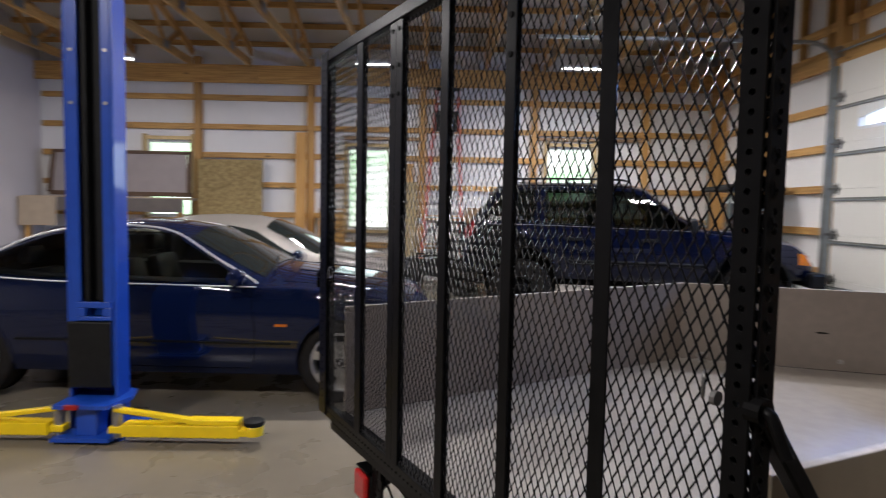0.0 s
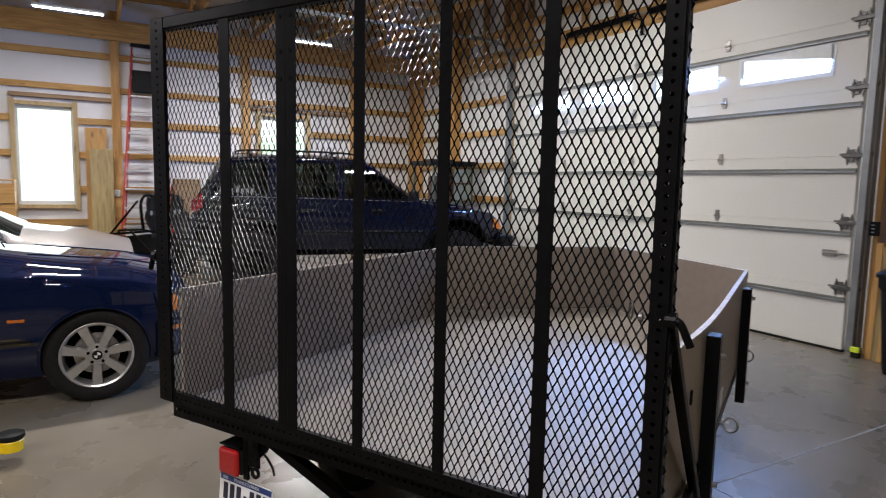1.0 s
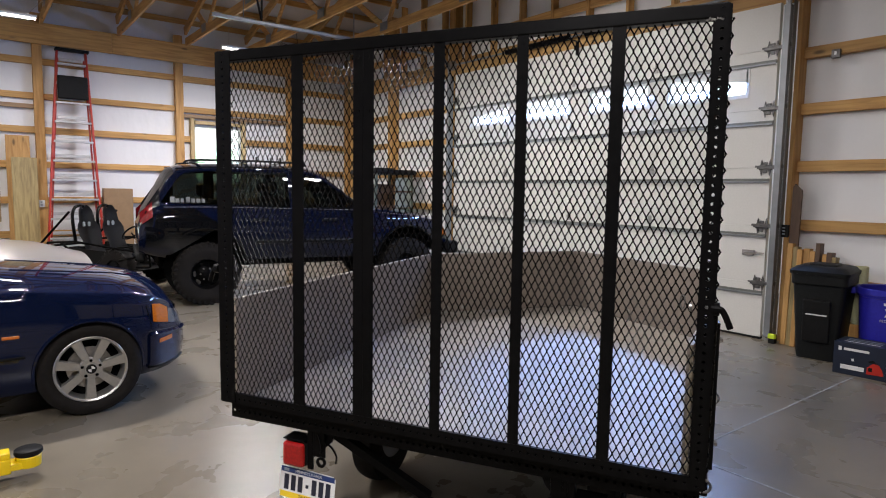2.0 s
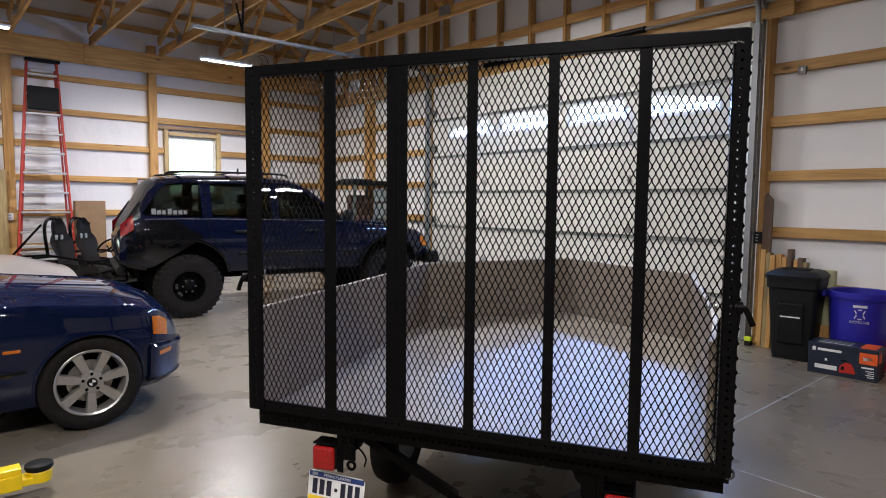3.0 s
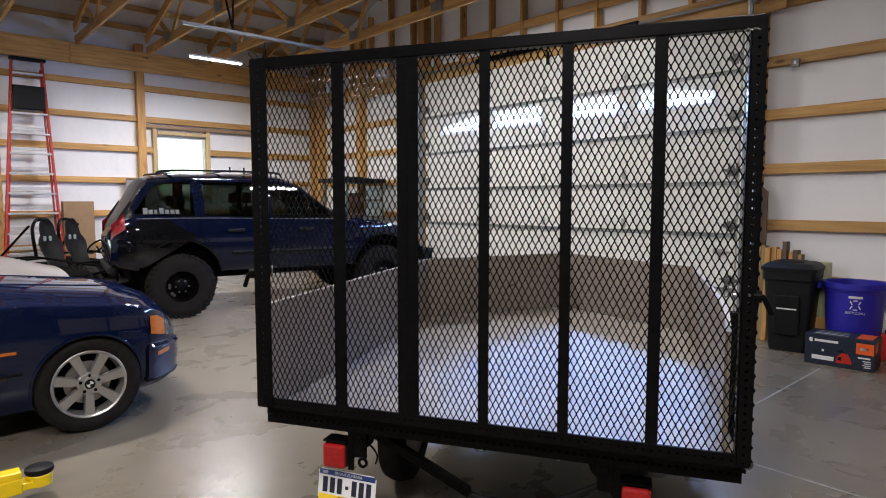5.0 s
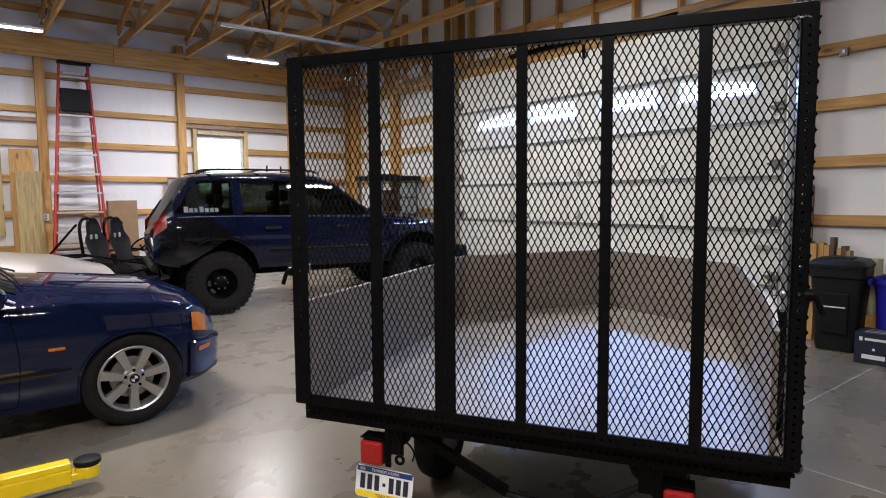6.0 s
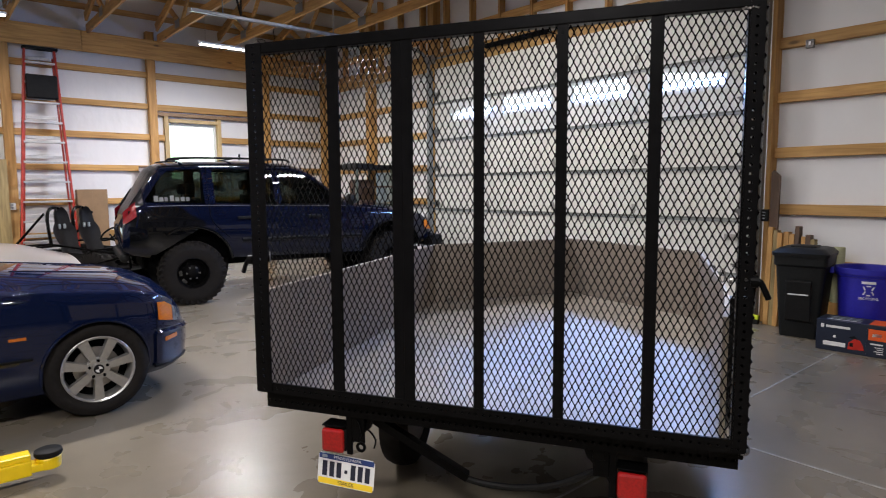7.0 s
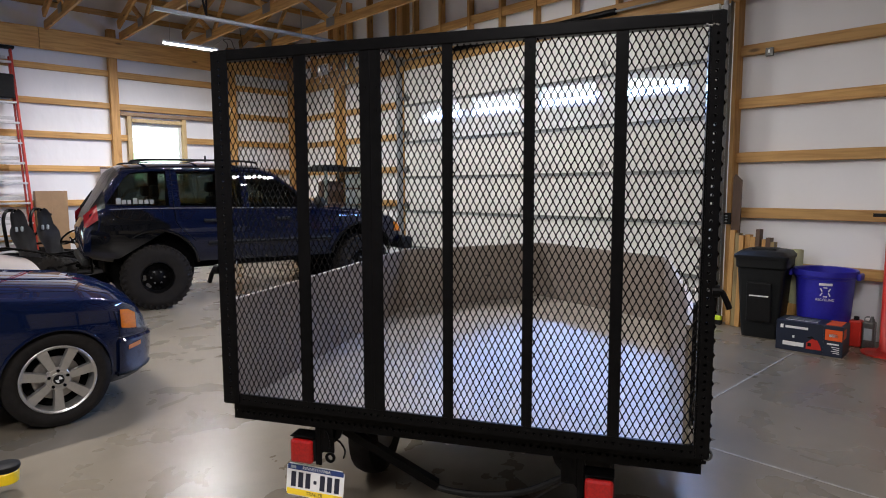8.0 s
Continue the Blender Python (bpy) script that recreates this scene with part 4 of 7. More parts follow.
# gate brace with its locking pin, both sides
for s in (-1, 1):
    gx = GX + (0.0 if s > 0 else -0.042)
    g = B()
    if s < 0:
        bar(g, (gx + 0.004, s * (GW + 0.010), 1.116), (0.47, s * (GW + 0.030), 0.44), 0.030, 0.026, (0, 1, 0), 0.004)
    rod(g, (gx + 0.004, s * (GW + 0.004), 1.110), (gx + 0.004, s * (GW + 0.026), 1.110), 0.019, 14)
    br = part("gate_brace", g, M_BLACK, trailer)
    g = B()
    rod(g, (gx + 0.004, s * (GW - 0.024), 1.110), (gx + 0.004, s * (GW + 0.012), 1.110), 0.0062, 12)
    part("pin_rod", g, M_DARKSTEEL, br, "bare steel pin rod")
    g = B()
    tube(g, smooth_path([(gx + 0.004, s * (GW + 0.020), 1.110), (gx + 0.004, s * (GW + 0.030), 1.109), (gx + 0.004, s * (GW + 0.036), 1.102), (gx + 0.004, s * (GW + 0.044), 1.086), (gx + 0.006, s * (GW + 0.056), 1.058)], 6), 0.0088, 12)
    part("pin_handle", g, M_BLACK, br, "bent black pin handle")
    g = B()
    pts = [(gx + 0.006 + 0.010 * math.cos(a), s * (GW - 0.070) + 0.006 * math.cos(a), 1.124 + 0.020 * math.sin(a)) for a in [2 * math.pi * k / 18 for k in range(18)]]
    tube(g, pts, 0.0022, 6, True)
    rod(g, (gx + 0.004, s * (GW - 0.052), 1.110), (gx + 0.004, s * (GW - 0.044), 1.110), 0.011, 10)
    part("spring_clip", g, M_DARKSTEEL, br, "small spring clip on the pin")
g = B()
pts = [(-0.012 + 0.004 * math.sin(a), -0.893 + 0.016 * math.cos(a), 0.566 + 0.016 * math.sin(a)) for a in [2 * math.pi * k / 18 for k in range(18)]]
tube(g, pts, 0.0042, 8, True)
rod(g, (-0.012, -0.875, 0.57), (-0.012, -0.85, 0.57), 0.007, 8)
part("pull_ring", g, M_DARKSTEEL, trailer, "bare steel pull ring")
# tail lamps, brackets, plate
for y, dz in ((0.563, 0.0), (-0.562, -0.013)):
    g = B()
    box(g, 0.0, 0.055, y - 0.05, y + 0.05, 0.352 + dz, 0.452 + dz, 0.012)
    body = part("tail_lamp", g, M_BLACKMATTE, trailer, "square red trailer tail lamp")
    g = B()
    box(g, -0.022, 0.0, y - 0.048, y + 0.048, 0.354 + dz, 0.45 + dz, 0.012)
    part("lens", g, M_REDLENS, body)
    g = B()
    sgn = -1 if y > 0 else 1
    box(g, 0.004, 0.014, y + sgn * 0.05, y + sgn * 0.075, 0.345 + dz, 0.50, 0.003)
    box(g, -0.012, 0.06, y - 0.05, y + 0.05, 0.456 + dz, 0.462 + dz, 0.002)
    slab(g, [(y + sgn * 0.05, 0.37 + dz), (y + sgn * 0.05, 0.51), (y + sgn * 0.17, 0.51), (y + sgn * 0.15, 0.46)], 0.016, 0.026, 0)
    box(g, 0.004, 0.012, y + sgn * 0.075, y + sgn * 0.13, 0.40, 0.50, 0.003)
    box(g, 0.0, 0.05, y + sgn * 0.09, y + sgn * 0.13, 0.46, 0.515, 0.003)
    part("lamp_bracket", g, M_BLACK, body)
g = B()
lathe(g, [(0.010, -0.003), (0.021, -0.003), (0.021, 0.003), (0.010, 0.003), (0.010, -0.003)], 18, Matrix.Translation((0.0, 0.447, 0.385)) @ pose(0, 0, 0, 90, 0, 90))
part("bracket_eye", g, M_BLACK, trailer)
PL = Matrix.Translation((0.030, 0.532, 0.257)) @ pose(0, 0, 0, 90, 5.0, -85) @ Matrix.Diagonal((0.79, 0.88, 1, 1))
g = B()
box(g, -0.1525, 0.1525, -0.076, 0.076, -0.001, 0.001)
bmesh.ops.bevel(g, geom=[e for e in g.edges if abs((e.verts[0].co - e.verts[1].co).z) > 0.001], offset=0.012, segments=4, affect="EDGES")
plate = part("number_plate", g, M_WHITE, trailer, "white trailer plate with blue and yellow bands", m=PL)
for nm, a, mm in (("blue_band", (-0.148, 0.148, 0.048, 0.072), M_PLATEBLUE), ("yellow_band", (-0.148, 0.148, -0.072, -0.044), M_PLATEYEL)):
    g = B()
    box(g, a[0], a[1], a[2], a[3], 0.0012, 0.0022)
    part(nm, g, mm, plate)
for k in range(7):
    g = B()
    x = -0.115 + k * 0.0385
    if k == 3:
        box(g, x - 0.008, x + 0.008, -0.008, 0.008, 0.0012, 0.0024)
    else:
        box(g, x - 0.013, x + 0.013, -0.034, 0.038, 0.0012, 0.0024, 0.0004)
    part("plate_bar", g, M_INK, plate)
text("state_name", "PENNSYLVANIA", 0.021, Matrix.Translation((0.005, 0.060, 0.0024)), M_WHITE, plate, 0.0004)
text("plate_kind", "TRAILER", 0.024, Matrix.Translation((0.0, -0.058, 0.0024)), M_INK, plate, 0.0004)
g = B()
box(g, -0.132, -0.104, 0.053, 0.067, 0.0024, 0.0028)
part("corner_mark", g, M_FRAMEGREY, plate)
# wiring along the tail
g = B()
tube(g, smooth_path([(0.13, 0.16, 0.32), (0.14, 0.05, 0.25), (0.14, -0.13, 0.245), (0.13, -0.30, 0.29), (0.08, -0.46, 0.40)], 6), 0.013, 10)
part("hose", g, M_BLACKMATTE, trailer, "sagging black hose under the tail")
g = B()
tube(g, smooth_path([(0.03, 0.49, 0.42), (0.02, 0.43, 0.45), (0.03, 0.40, 0.41), (0.06, 0.42, 0.36)], 6), 0.004, 6)
part("wiring", g, M_BLACK, trailer)
g = B()
bar(g, (0.05, 0.425, 0.495), (0.15, 0.06, 0.255), 0.046, 0.030)
part("strut", g, M_BLACK, trailer)
g = B()
tube(g, smooth_path([(0.02, 0.49, 0.47), (0.0, 0.46, 0.49), (-0.01, 0.44, 0.45), (0.01, 0.46, 0.41)], 5), 0.003, 6)
part("wiring", g, M_BLACK, trailer)


# ---- cars ----
class Shape:
    """A car's outer surface from curves along its length. x forward from the front hub, y to its left, z up."""

    def __init__(self, top, width, low, belt, edge, tumble, crown, soft=0.05):
        self.x0, self.x1 = top[0][0], top[-1][0]
        xs = np.linspace(self.x0, self.x1, 600)
        k = max(1, int(soft / (xs[1] - xs[0])))
        ker = np.hanning(2 * k + 3)[1:-1]
        ker /= ker.sum()

        def curve(t, smooth=True):
            v = np.interp(xs, [p[0] for p in t], [p[1] for p in t])
            if smooth:
                v = np.convolve(np.pad(v, k + 0, mode="edge"), ker, mode="valid")
            return v
        self.xs = xs
        self.c = {n: curve(t) for n, t in (("top", top), ("width", width), ("low", low), ("belt", belt), ("edge", edge), ("tumble", tumble), ("crown", crown))}

    def at(self, n, x):
        return float(np.interp(x, self.xs, self.c[n]))

    def section(self, x):
        """Half section as (y, z) from the sill to the centre line of the top."""
        W, lo, be, tp, ed, tu, cr = (self.at(n, x) for n in ("width", "low", "belt", "top", "edge", "tumble", "crown"))
        be = min(be, tp - 0.02)
        mid = lo + (be - lo) * 0.6
        pts = []
        for k in range(9):
            t = k / 8
            z = lo + (be - lo) * t
            d = (z - mid) / max(mid - lo, 1e-3) if z < mid else (z - mid) / max(be - mid, 1e-3)
            y = W - (0.055 * d * d if z < mid else 0.028 * d * d)
            if k == 0:
                y -= 0.03
            pts.append((max(y, 0.02), z))
        ys = pts[-1][0]
        h = tp - cr - be
        for k in range(1, 9):
            t = k / 8
            pts.append((max(ys - tu * t - 0.012 * math.sin(math.pi * t) * -1, 0.015), be + h * ed * t))
        ye, ze = pts[-1]
        # corner into the crown
        zc = tp
        for k in range(1, 11):
            a = k / 10
            y = ye * (1 - a)
            z = ze + (zc - ze) * (1 - (1 - a) ** 2.4)
            pts.append((y, z))
        return pts

    def side_y(self, x, z):
        p = self.section(x)[:17]
        return float(np.interp(z, [q[1] for q in p], [q[0] for q in p]))

    def top_z(self, x, y):
        p = self.section(x)[16:][::-1]
        return float(np.interp(abs(y), [q[0] for q in p], [q[1] for q in p]))

    def mesh(self, n=110):
        bm = B()
        rows = []
        # closer stations at both ends
        ts = [0.5 - 0.5 * math.cos(math.pi * i / (n - 1)) for i in range(n)]
        ts = [0.55 * t + 0.45 * i / (n - 1) for i, t in enumerate(ts)]
        for t in ts:
            x = self.x0 + (self.x1 - self.x0) * t
            s = self.section(x)
            full = [(-y, z) for y, z in s] + [(y, z) for y, z in s[:-1][::-1]]
            rows.append([bm.verts.new((x, y, z)) for y, z in full])
        for A, C in zip(rows, rows[1:]):
            for k in range(len(A)):
                j = (k + 1) % len(A)
                bm.faces.new((A[k], A[j], C[j], C[k]))
        bm.faces.new(rows[0])
        bm.faces.new(rows[-1][::-1])
        bmesh.ops.recalc_face_normals(bm, faces=bm.faces)
        return bm

    def side_patch(self, xs, zlo, zhi, side, off=0.005, nz=6):
        """A sheet that lies just over the side between two curves."""
        bm = B()
        rows = []
        for x in xs:
            a, b = zlo(x), zhi(x)
            rows.append([bm.verts.new((x, side * (self.side_y(x, a + (b - a) * k / nz) + off), a + (b - a) * k / nz)) for k in range(nz + 1)])
        for A, C in zip(rows, rows[1:]):
            for k in range(nz):
                bm.faces.new((A[k], A[k + 1], C[k + 1], C[k]))
        bmesh.ops.recalc_face_normals(bm, faces=bm.faces)
        return bm

    def top_patch(self, xs, wy, off=0.006, ny=12):
        bm = B()
        rows = []
        for x in xs:
            w = wy(x)
            rows.append([bm.verts.new((x, w * (2 * k / ny - 1), self.top_z(x, w * (2 * k / ny - 1)) + off)) for k in range(ny + 1)])
        for A, C in zip(rows, rows[1:]):
            for k in range(ny):
                bm.faces.new((A[k], A[k + 1], C[k + 1], C[k]))
        bmesh.ops.recalc_face_normals(bm, faces=bm.faces)
        return bm

    def side_line(self, pts, side, r, off=0.002):
        bm = B()
        P = smooth_path([(x, 0, z) for x, z in pts], 5)
        tube(bm, [(p.x, side * (self.side_y(p.x, p.z) + off), p.z) for p in P], r, 6)
        return bm


def lin(*pts):
    return lambda x: float(np.interp(x, [p[0] for p in pts], [p[1] for p in pts]))


def span(a, b, n):
    return [a + (b - a) * i / n for i in range(n + 1)]


def wheel_cut(body, x, z, r, half):
    for s in (-1, 1):
        c = B()
        rod(c, (x, s * (half - 0.27), z), (x, s * (half + 0.3), z), r, 40)
        cut(body, part("cutter", c, M_DARKHOLE))


def cabin_cut(body, xs, top, low, half, windows):
    """Hollows the cabin and opens the side windows; windows: spans with their lower and upper lines."""
    def prism(xs, lo, hi, y0, y1):
        c = B()
        slab(c, [(x, lo(x)) for x in xs] + [(x, hi(x)) for x in xs[::-1]], y0, y1, 1)
        bmesh.ops.recalc_face_normals(c, faces=c.faces)
        return part("cutter", c, M_SEAT)
    cut(body, prism(xs, lambda x: low, top, -half, half))
    for wx, lo, hi in windows:
        for s in (-1, 1):
            cut(body, prism(wx, lambda x: lo(x) + 0.006, lambda x: max(hi(x) - 0.006, lo(x) + 0.010), *sorted((s * (half - 0.06), s * 1.3))))


def car_seat(car, x, y, z, h, w):
    g = B()
    box(g, x - 0.06, x + 0.06, y - w, y + w, z, z + h, 0.05, Matrix.Translation((x, y, z)) @ pose(0, 0, 0, 0, -14) @ Matrix.Translation((-x, -y, -z)))
    box(g, x - 0.20, x - 0.11, y - w * 0.5, y + w * 0.5, z + h + 0.02, z + h + 0.17, 0.035)
    rod(g, (x - 0.15, y, z + h - 0.05), (x - 0.15, y, z + h + 0.05), 0.01)
    part("seat", g, M_SEAT, car, "", True)


def tyre_part(parent, x, y, z, r, w, rim_r, material, tread=0, label=""):
    t = B()
    h = w / 2
    lathe(t, [(rim_r, -h * 0.8), (rim_r + 0.01, -h * 0.92), ((rim_r + r) / 2, -h * 1.04), (r - 0.03, -h * 0.97), (r - 0.008, -h * 0.84), (r, -h * 0.6), (r, h * 0.6), (r - 0.008, h * 0.84), (r - 0.03, h * 0.97), ((rim_r + r) / 2, h * 1.04), (rim_r + 0.01, h * 0.92), (rim_r, h * 0.8)], 56, Matrix.Translation((x, y, z)) @ pose(0, 0, 0, 90))
    if tread:
        for k in range(tread):
            a = 2 * math.pi * k / tread
            for s in (-1, 1):
                m = Matrix.Translation((x, y, z)) @ Matrix.Rotation(a + (0.5 * math.pi / tread if s > 0 else 0), 4, "Y")
                box(t, r - 0.03, r + 0.003, s * h * 0.62 - h * 0.36, s * h * 0.62 + h * 0.36, -0.014, 0.014, 0, m @ pose(0, 0, 0, s * 12))
                box(t, r - 0.05, r - 0.008, s * h * 0.98 - 0.008, s * h * 0.98 + 0.008, -0.012, 0.012, 0, m)
    return part("tyre", t, material, parent, label, True)


def alloy_wheel(car, x, s, yo, r=0.316):
    """Seven-spoke alloy; s: side, yo: the tyre's outer face."""
    w = 0.215
    yc = s * (yo - w / 2)
    ty = tyre_part(car, x, yc, r, r, w, 0.210, M_RUBBER, 0, "low black car tyre")
    o = Matrix.Translation((x, s * yo, r)) @ pose(0, 0, 0, 90 if s < 0 else -90) @ Matrix.Diagonal((0.945, 0.945, 1, 1))      # local z points outwards
    g = B()
    lathe(g, [(0.226, -0.02), (0.232, 0.0), (0.226, 0.004), (0.214, -0.002), (0.205, -0.03), (0.198, -0.15)], 56, o)
    rim = part("rim", g, M_ALLOY, ty, "silver seven-spoke alloy rim", True)
    # near-black disc: the shade behind the spokes, put in as colour
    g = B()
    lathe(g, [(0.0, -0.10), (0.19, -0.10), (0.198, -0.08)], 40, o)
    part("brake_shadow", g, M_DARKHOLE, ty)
    g = B()
    lathe(g, [(0.0, -0.085), (0.145, -0.085), (0.145, -0.07), (0.07, -0.065), (0.0, -0.06)], 40, o)
    part("brake_disc", g, M_STEEL, ty)
    for k in range(7):
        g = B()
        m = o @ Matrix.Rotation(2 * math.pi * k / 7 + 0.2, 4, "Z")
        pts = [(0.045, 0.024), (0.20, 0.036), (0.216, 0.042), (0.216, -0.042), (0.20, -0.036), (0.045, -0.024)]
        z0 = [-0.012, -0.006, -0.004, -0.004, -0.006, -0.012]
        lo = [g.verts.new(m @ Vector((p[0], p[1], -0.042))) for p in pts]
        hi = [g.verts.new(m @ Vector((p[0], p[1] * 0.86, z))) for p, z in zip(pts, z0)]
        g.faces.new(lo[::-1])
        g.faces.new(hi)
        for i in range(6):
            g.faces.new((lo[i], lo[(i + 1) % 6], hi[(i + 1) % 6], hi[i]))
        bmesh.ops.recalc_face_normals(g, faces=g.faces)
        part("spoke", g, M_ALLOY, ty)
    g = B()
    lathe(g, [(0.078, -0.045), (0.078, -0.015), (0.070, -0.009), (0.045, -0.012), (0.042, -0.004), (0.0, -0.002)], 32, o)
    part("hub", g, M_ALLOY, ty, "", True)
    g = B()
    lathe(g, [(0.033, -0.004), (0.033, 0.0005), (0.0, 0.001)], 24, o)
    part("cap", g, M_BLACKMATTE, ty)
    g = B()
    for k in range(2):
        a = math.pi * k
        slab(g, [(0.0, 0.0)] + [(0.022 * math.cos(a + b), 0.022 * math.sin(a + b)) for b in (0, 0.4, 0.8, 1.2, 1.57)], 0.0012, 0.0022)
    bmesh.ops.transform(g, matrix=o, verts=g.verts)
    part("cap_mark", g, M_WHITE, ty)
    for k in range(5):
        a = 2 * math.pi * (k + 0.25) / 5
        g = B()
        c = Vector((0.058 * math.cos(a), 0.058 * math.sin(a), 0))
        rod(g, o @ (c + Vector((0, 0, -0.03))), o @ (c + Vector((0, 0, -0.006))), 0.0105, 6)
        part("wheel_bolt", g, M_DARKHOLE, ty)


# ---- dark blue coupe ----
COUPE = dict(
    top=[(-3.72, 0.78), (-3.69, 0.93), (-3.62, 0.985), (-3.3, 1.01), (-3.05, 1.03), (-2.75, 1.135), (-2.4, 1.265), (-2.1, 1.318), (-1.75, 1.334), (-1.45, 1.322), (-1.2, 1.282), (-0.9, 1.145), (-0.6, 0.985), (-0.45, 0.965), (-0.1, 0.925), (0.22, 0.887), (0.42, 0.838), (0.52, 0.790), (0.59, 0.728), (0.64, 0.64), (0.69, 0.50)],
    width=[(-3.72, 0.55), (-3.68, 0.70), (-3.55, 0.79), (-3.3, 0.835), (-2.9, 0.862), (-2.2, 0.872), (-1.0, 0.875), (-0.2, 0.872), (0.15, 0.86), (0.31, 0.825), (0.43, 0.77), (0.52, 0.69), (0.61, 0.59), (0.66, 0.49), (0.69, 0.38)],
    low=[(-3.72, 0.45), (-3.66, 0.30), (-3.4, 0.24), (-3.0, 0.22), (0.40, 0.20), (0.55, 0.20), (0.64, 0.21), (0.69, 0.26)],
    belt=[(-3.72, 0.70), (-3.6, 0.86), (-3.2, 0.90), (-2.0, 0.885), (-0.8, 0.865), (-0.3, 0.855), (0.2, 0.80), (0.40, 0.75), (0.55, 0.67), (0.69, 0.45)],
    edge=[(-3.72, 0.3), (-3.1, 0.35), (-2.7, 0.70), (-2.3, 0.86), (-1.3, 0.86), (-0.9, 0.70), (-0.5, 0.35), (0.69, 0.35)],
    tumble=[(-3.72, 0.06), (-3.1, 0.09), (-2.7, 0.19), (-2.3, 0.265), (-1.35, 0.265), (-0.9, 0.17), (-0.5, 0.08), (0.69, 0.05)],
    crown=[(-3.72, 0.03), (-3.0, 0.04), (-2.5, 0.05), (-1.2, 0.05), (-0.6, 0.05), (0.69, 0.03)])


def coupe(name, m, paint, label, spec=COUPE, wheels=True):
    car = thing(name, m, label, "car")
    S = Shape(**spec)
    body = part("body", S.mesh(), paint, None, "", True)
    if wheels:
        wheel_cut(body, 0.0, 0.318, 0.322, 0.87)
    wheel_cut(body, -2.725, 0.318, 0.322, 0.87)
    top_line = lin((-2.83, 0.955), (-2.55, 1.10), (-2.3, 1.20), (-1.95, 1.262), (-1.55, 1.268), (-1.28, 1.215), (-0.95, 1.03), (-0.68, 0.885))
    belt = lin((-2.83, 0.945), (-2.2, 0.905), (-0.68, 0.88))
    cabin_cut(body, span(-2.66, -0.92, 18), top_line, 0.62, 0.56, [(span(a, b, 14), belt, top_line) for a, b in ((-2.78, -1.88), (-1.82, -0.72))])
    for y in (-0.32, 0.32):
        car_seat(car, -1.72, y, 0.60, 0.42, 0.22)
        car_seat(car, -2.42, y, 0.60, 0.34, 0.24)
    body.data.shade_smooth()
    body.data.set_sharp_from_angle(angle=radians(55))
    body.parent = car
    # arch lips
    for x in ((0.0, -2.725) if wheels else (-2.725,)):
        for s in (-1, 1):
            pts = []
            for k in range(19):
                a = math.radians(-8 + 196 * k / 18)
                px, pz = x + 0.325 * math.cos(a), 0.318 + 0.325 * math.sin(a)
                if pz > 0.25:
                    pts.append((px, s * (S.side_y(px, pz) + 0.001), pz))
            g = B()
            tube(g, pts, 0.010, 8)
            part("arch_lip", g, paint, body, "", True)
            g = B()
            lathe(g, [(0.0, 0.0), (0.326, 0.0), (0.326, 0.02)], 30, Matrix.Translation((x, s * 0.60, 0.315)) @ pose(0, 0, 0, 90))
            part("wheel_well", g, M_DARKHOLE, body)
    # glass
    for s in (-1, 1):
        for a, b, nm in ((-2.80, -1.88, "rear_side_glass"), (-1.82, -0.70, "door_glass")):
            part(nm, S.side_patch(span(a, b, 22), belt, top_line, s), M_CARGLASS, car, "", True)
        part("bright_window_trim", S.side_line([(-2.86, 0.95), (-2.55, 1.118), (-2.3, 1.22), (-1.95, 1.282), (-1.55, 1.288), (-1.27, 1.235), (-0.95, 1.05), (-0.62, 0.885)], s, 0.009, 0.004), M_CHROME, car, "bright metal window trim")
        part("window_sill_trim", S.side_line([(-2.86, 0.93), (-2.2, 0.89), (-1.4, 0.876), (-0.62, 0.866)], s, 0.006, 0.003), M_CHROME, car)
        part("side_moulding", S.side_line([(-2.36, 0.465), (-1.4, 0.46), (-0.36, 0.455)], s, 0.010, 0.0), M_CARTRIM, car)
        for pts in ([(-1.86, 0.89), (-1.88, 0.6), (-1.80, 0.27)], [(-0.66, 0.85), (-0.62, 0.55), (-0.64, 0.26)], [(-1.80, 0.27), (-1.1, 0.262), (-0.64, 0.26)], [(0.35, 0.70), (0.38, 0.56), (0.37, 0.50)]):
            part("panel_gap", S.side_line(pts, s, 0.0035, -0.001), M_DARKHOLE, car)
        g = B()
        y = s * (S.side_y(-1.66, 0.765) + 0.012)
        box(g, -1.76, -1.56, y - 0.012, y + 0.012, 0.75, 0.782, 0.008)
        part("door_handle", g, paint, car)
        g = B()
        y = S.side_y(-0.43, 0.59)
        box(g, -0.475, -0.385, s * y - 0.006, s * y + 0.006, 0.58, 0.60, 0.003)
        part("side_marker", g, M_AMBER, car, "amber side marker")
        # mirror
        g = B()
        lathe(g, [(0.0, -0.11), (0.05, -0.10), (0.072, -0.05), (0.075, 0.03), (0.055, 0.09), (0.0, 0.11)], 18, Matrix.Translation((-0.72, s * 0.97, 0.945)) @ Matrix.Diagonal((0.75, 1, 0.85, 1)) @ pose(0, 0, 0, 90))
        box(g, -0.76, -0.70, s * 0.83 - 0.05, s * 0.83 + 0.07, 0.885, 0.92, 0.008)
        part("door_mirror", g, paint, car, "", True)
        # corner lamp, headlamp
        g = S.side_patch(span(0.394, 0.516, 8), lin((0.394, 0.58), (0.516, 0.548)), lin((0.394, 0.704), (0.455, 0.694), (0.516, 0.655)), s, 0.006)
        part("corner_lamp", g, M_AMBER, car, "amber corner lamp", True)
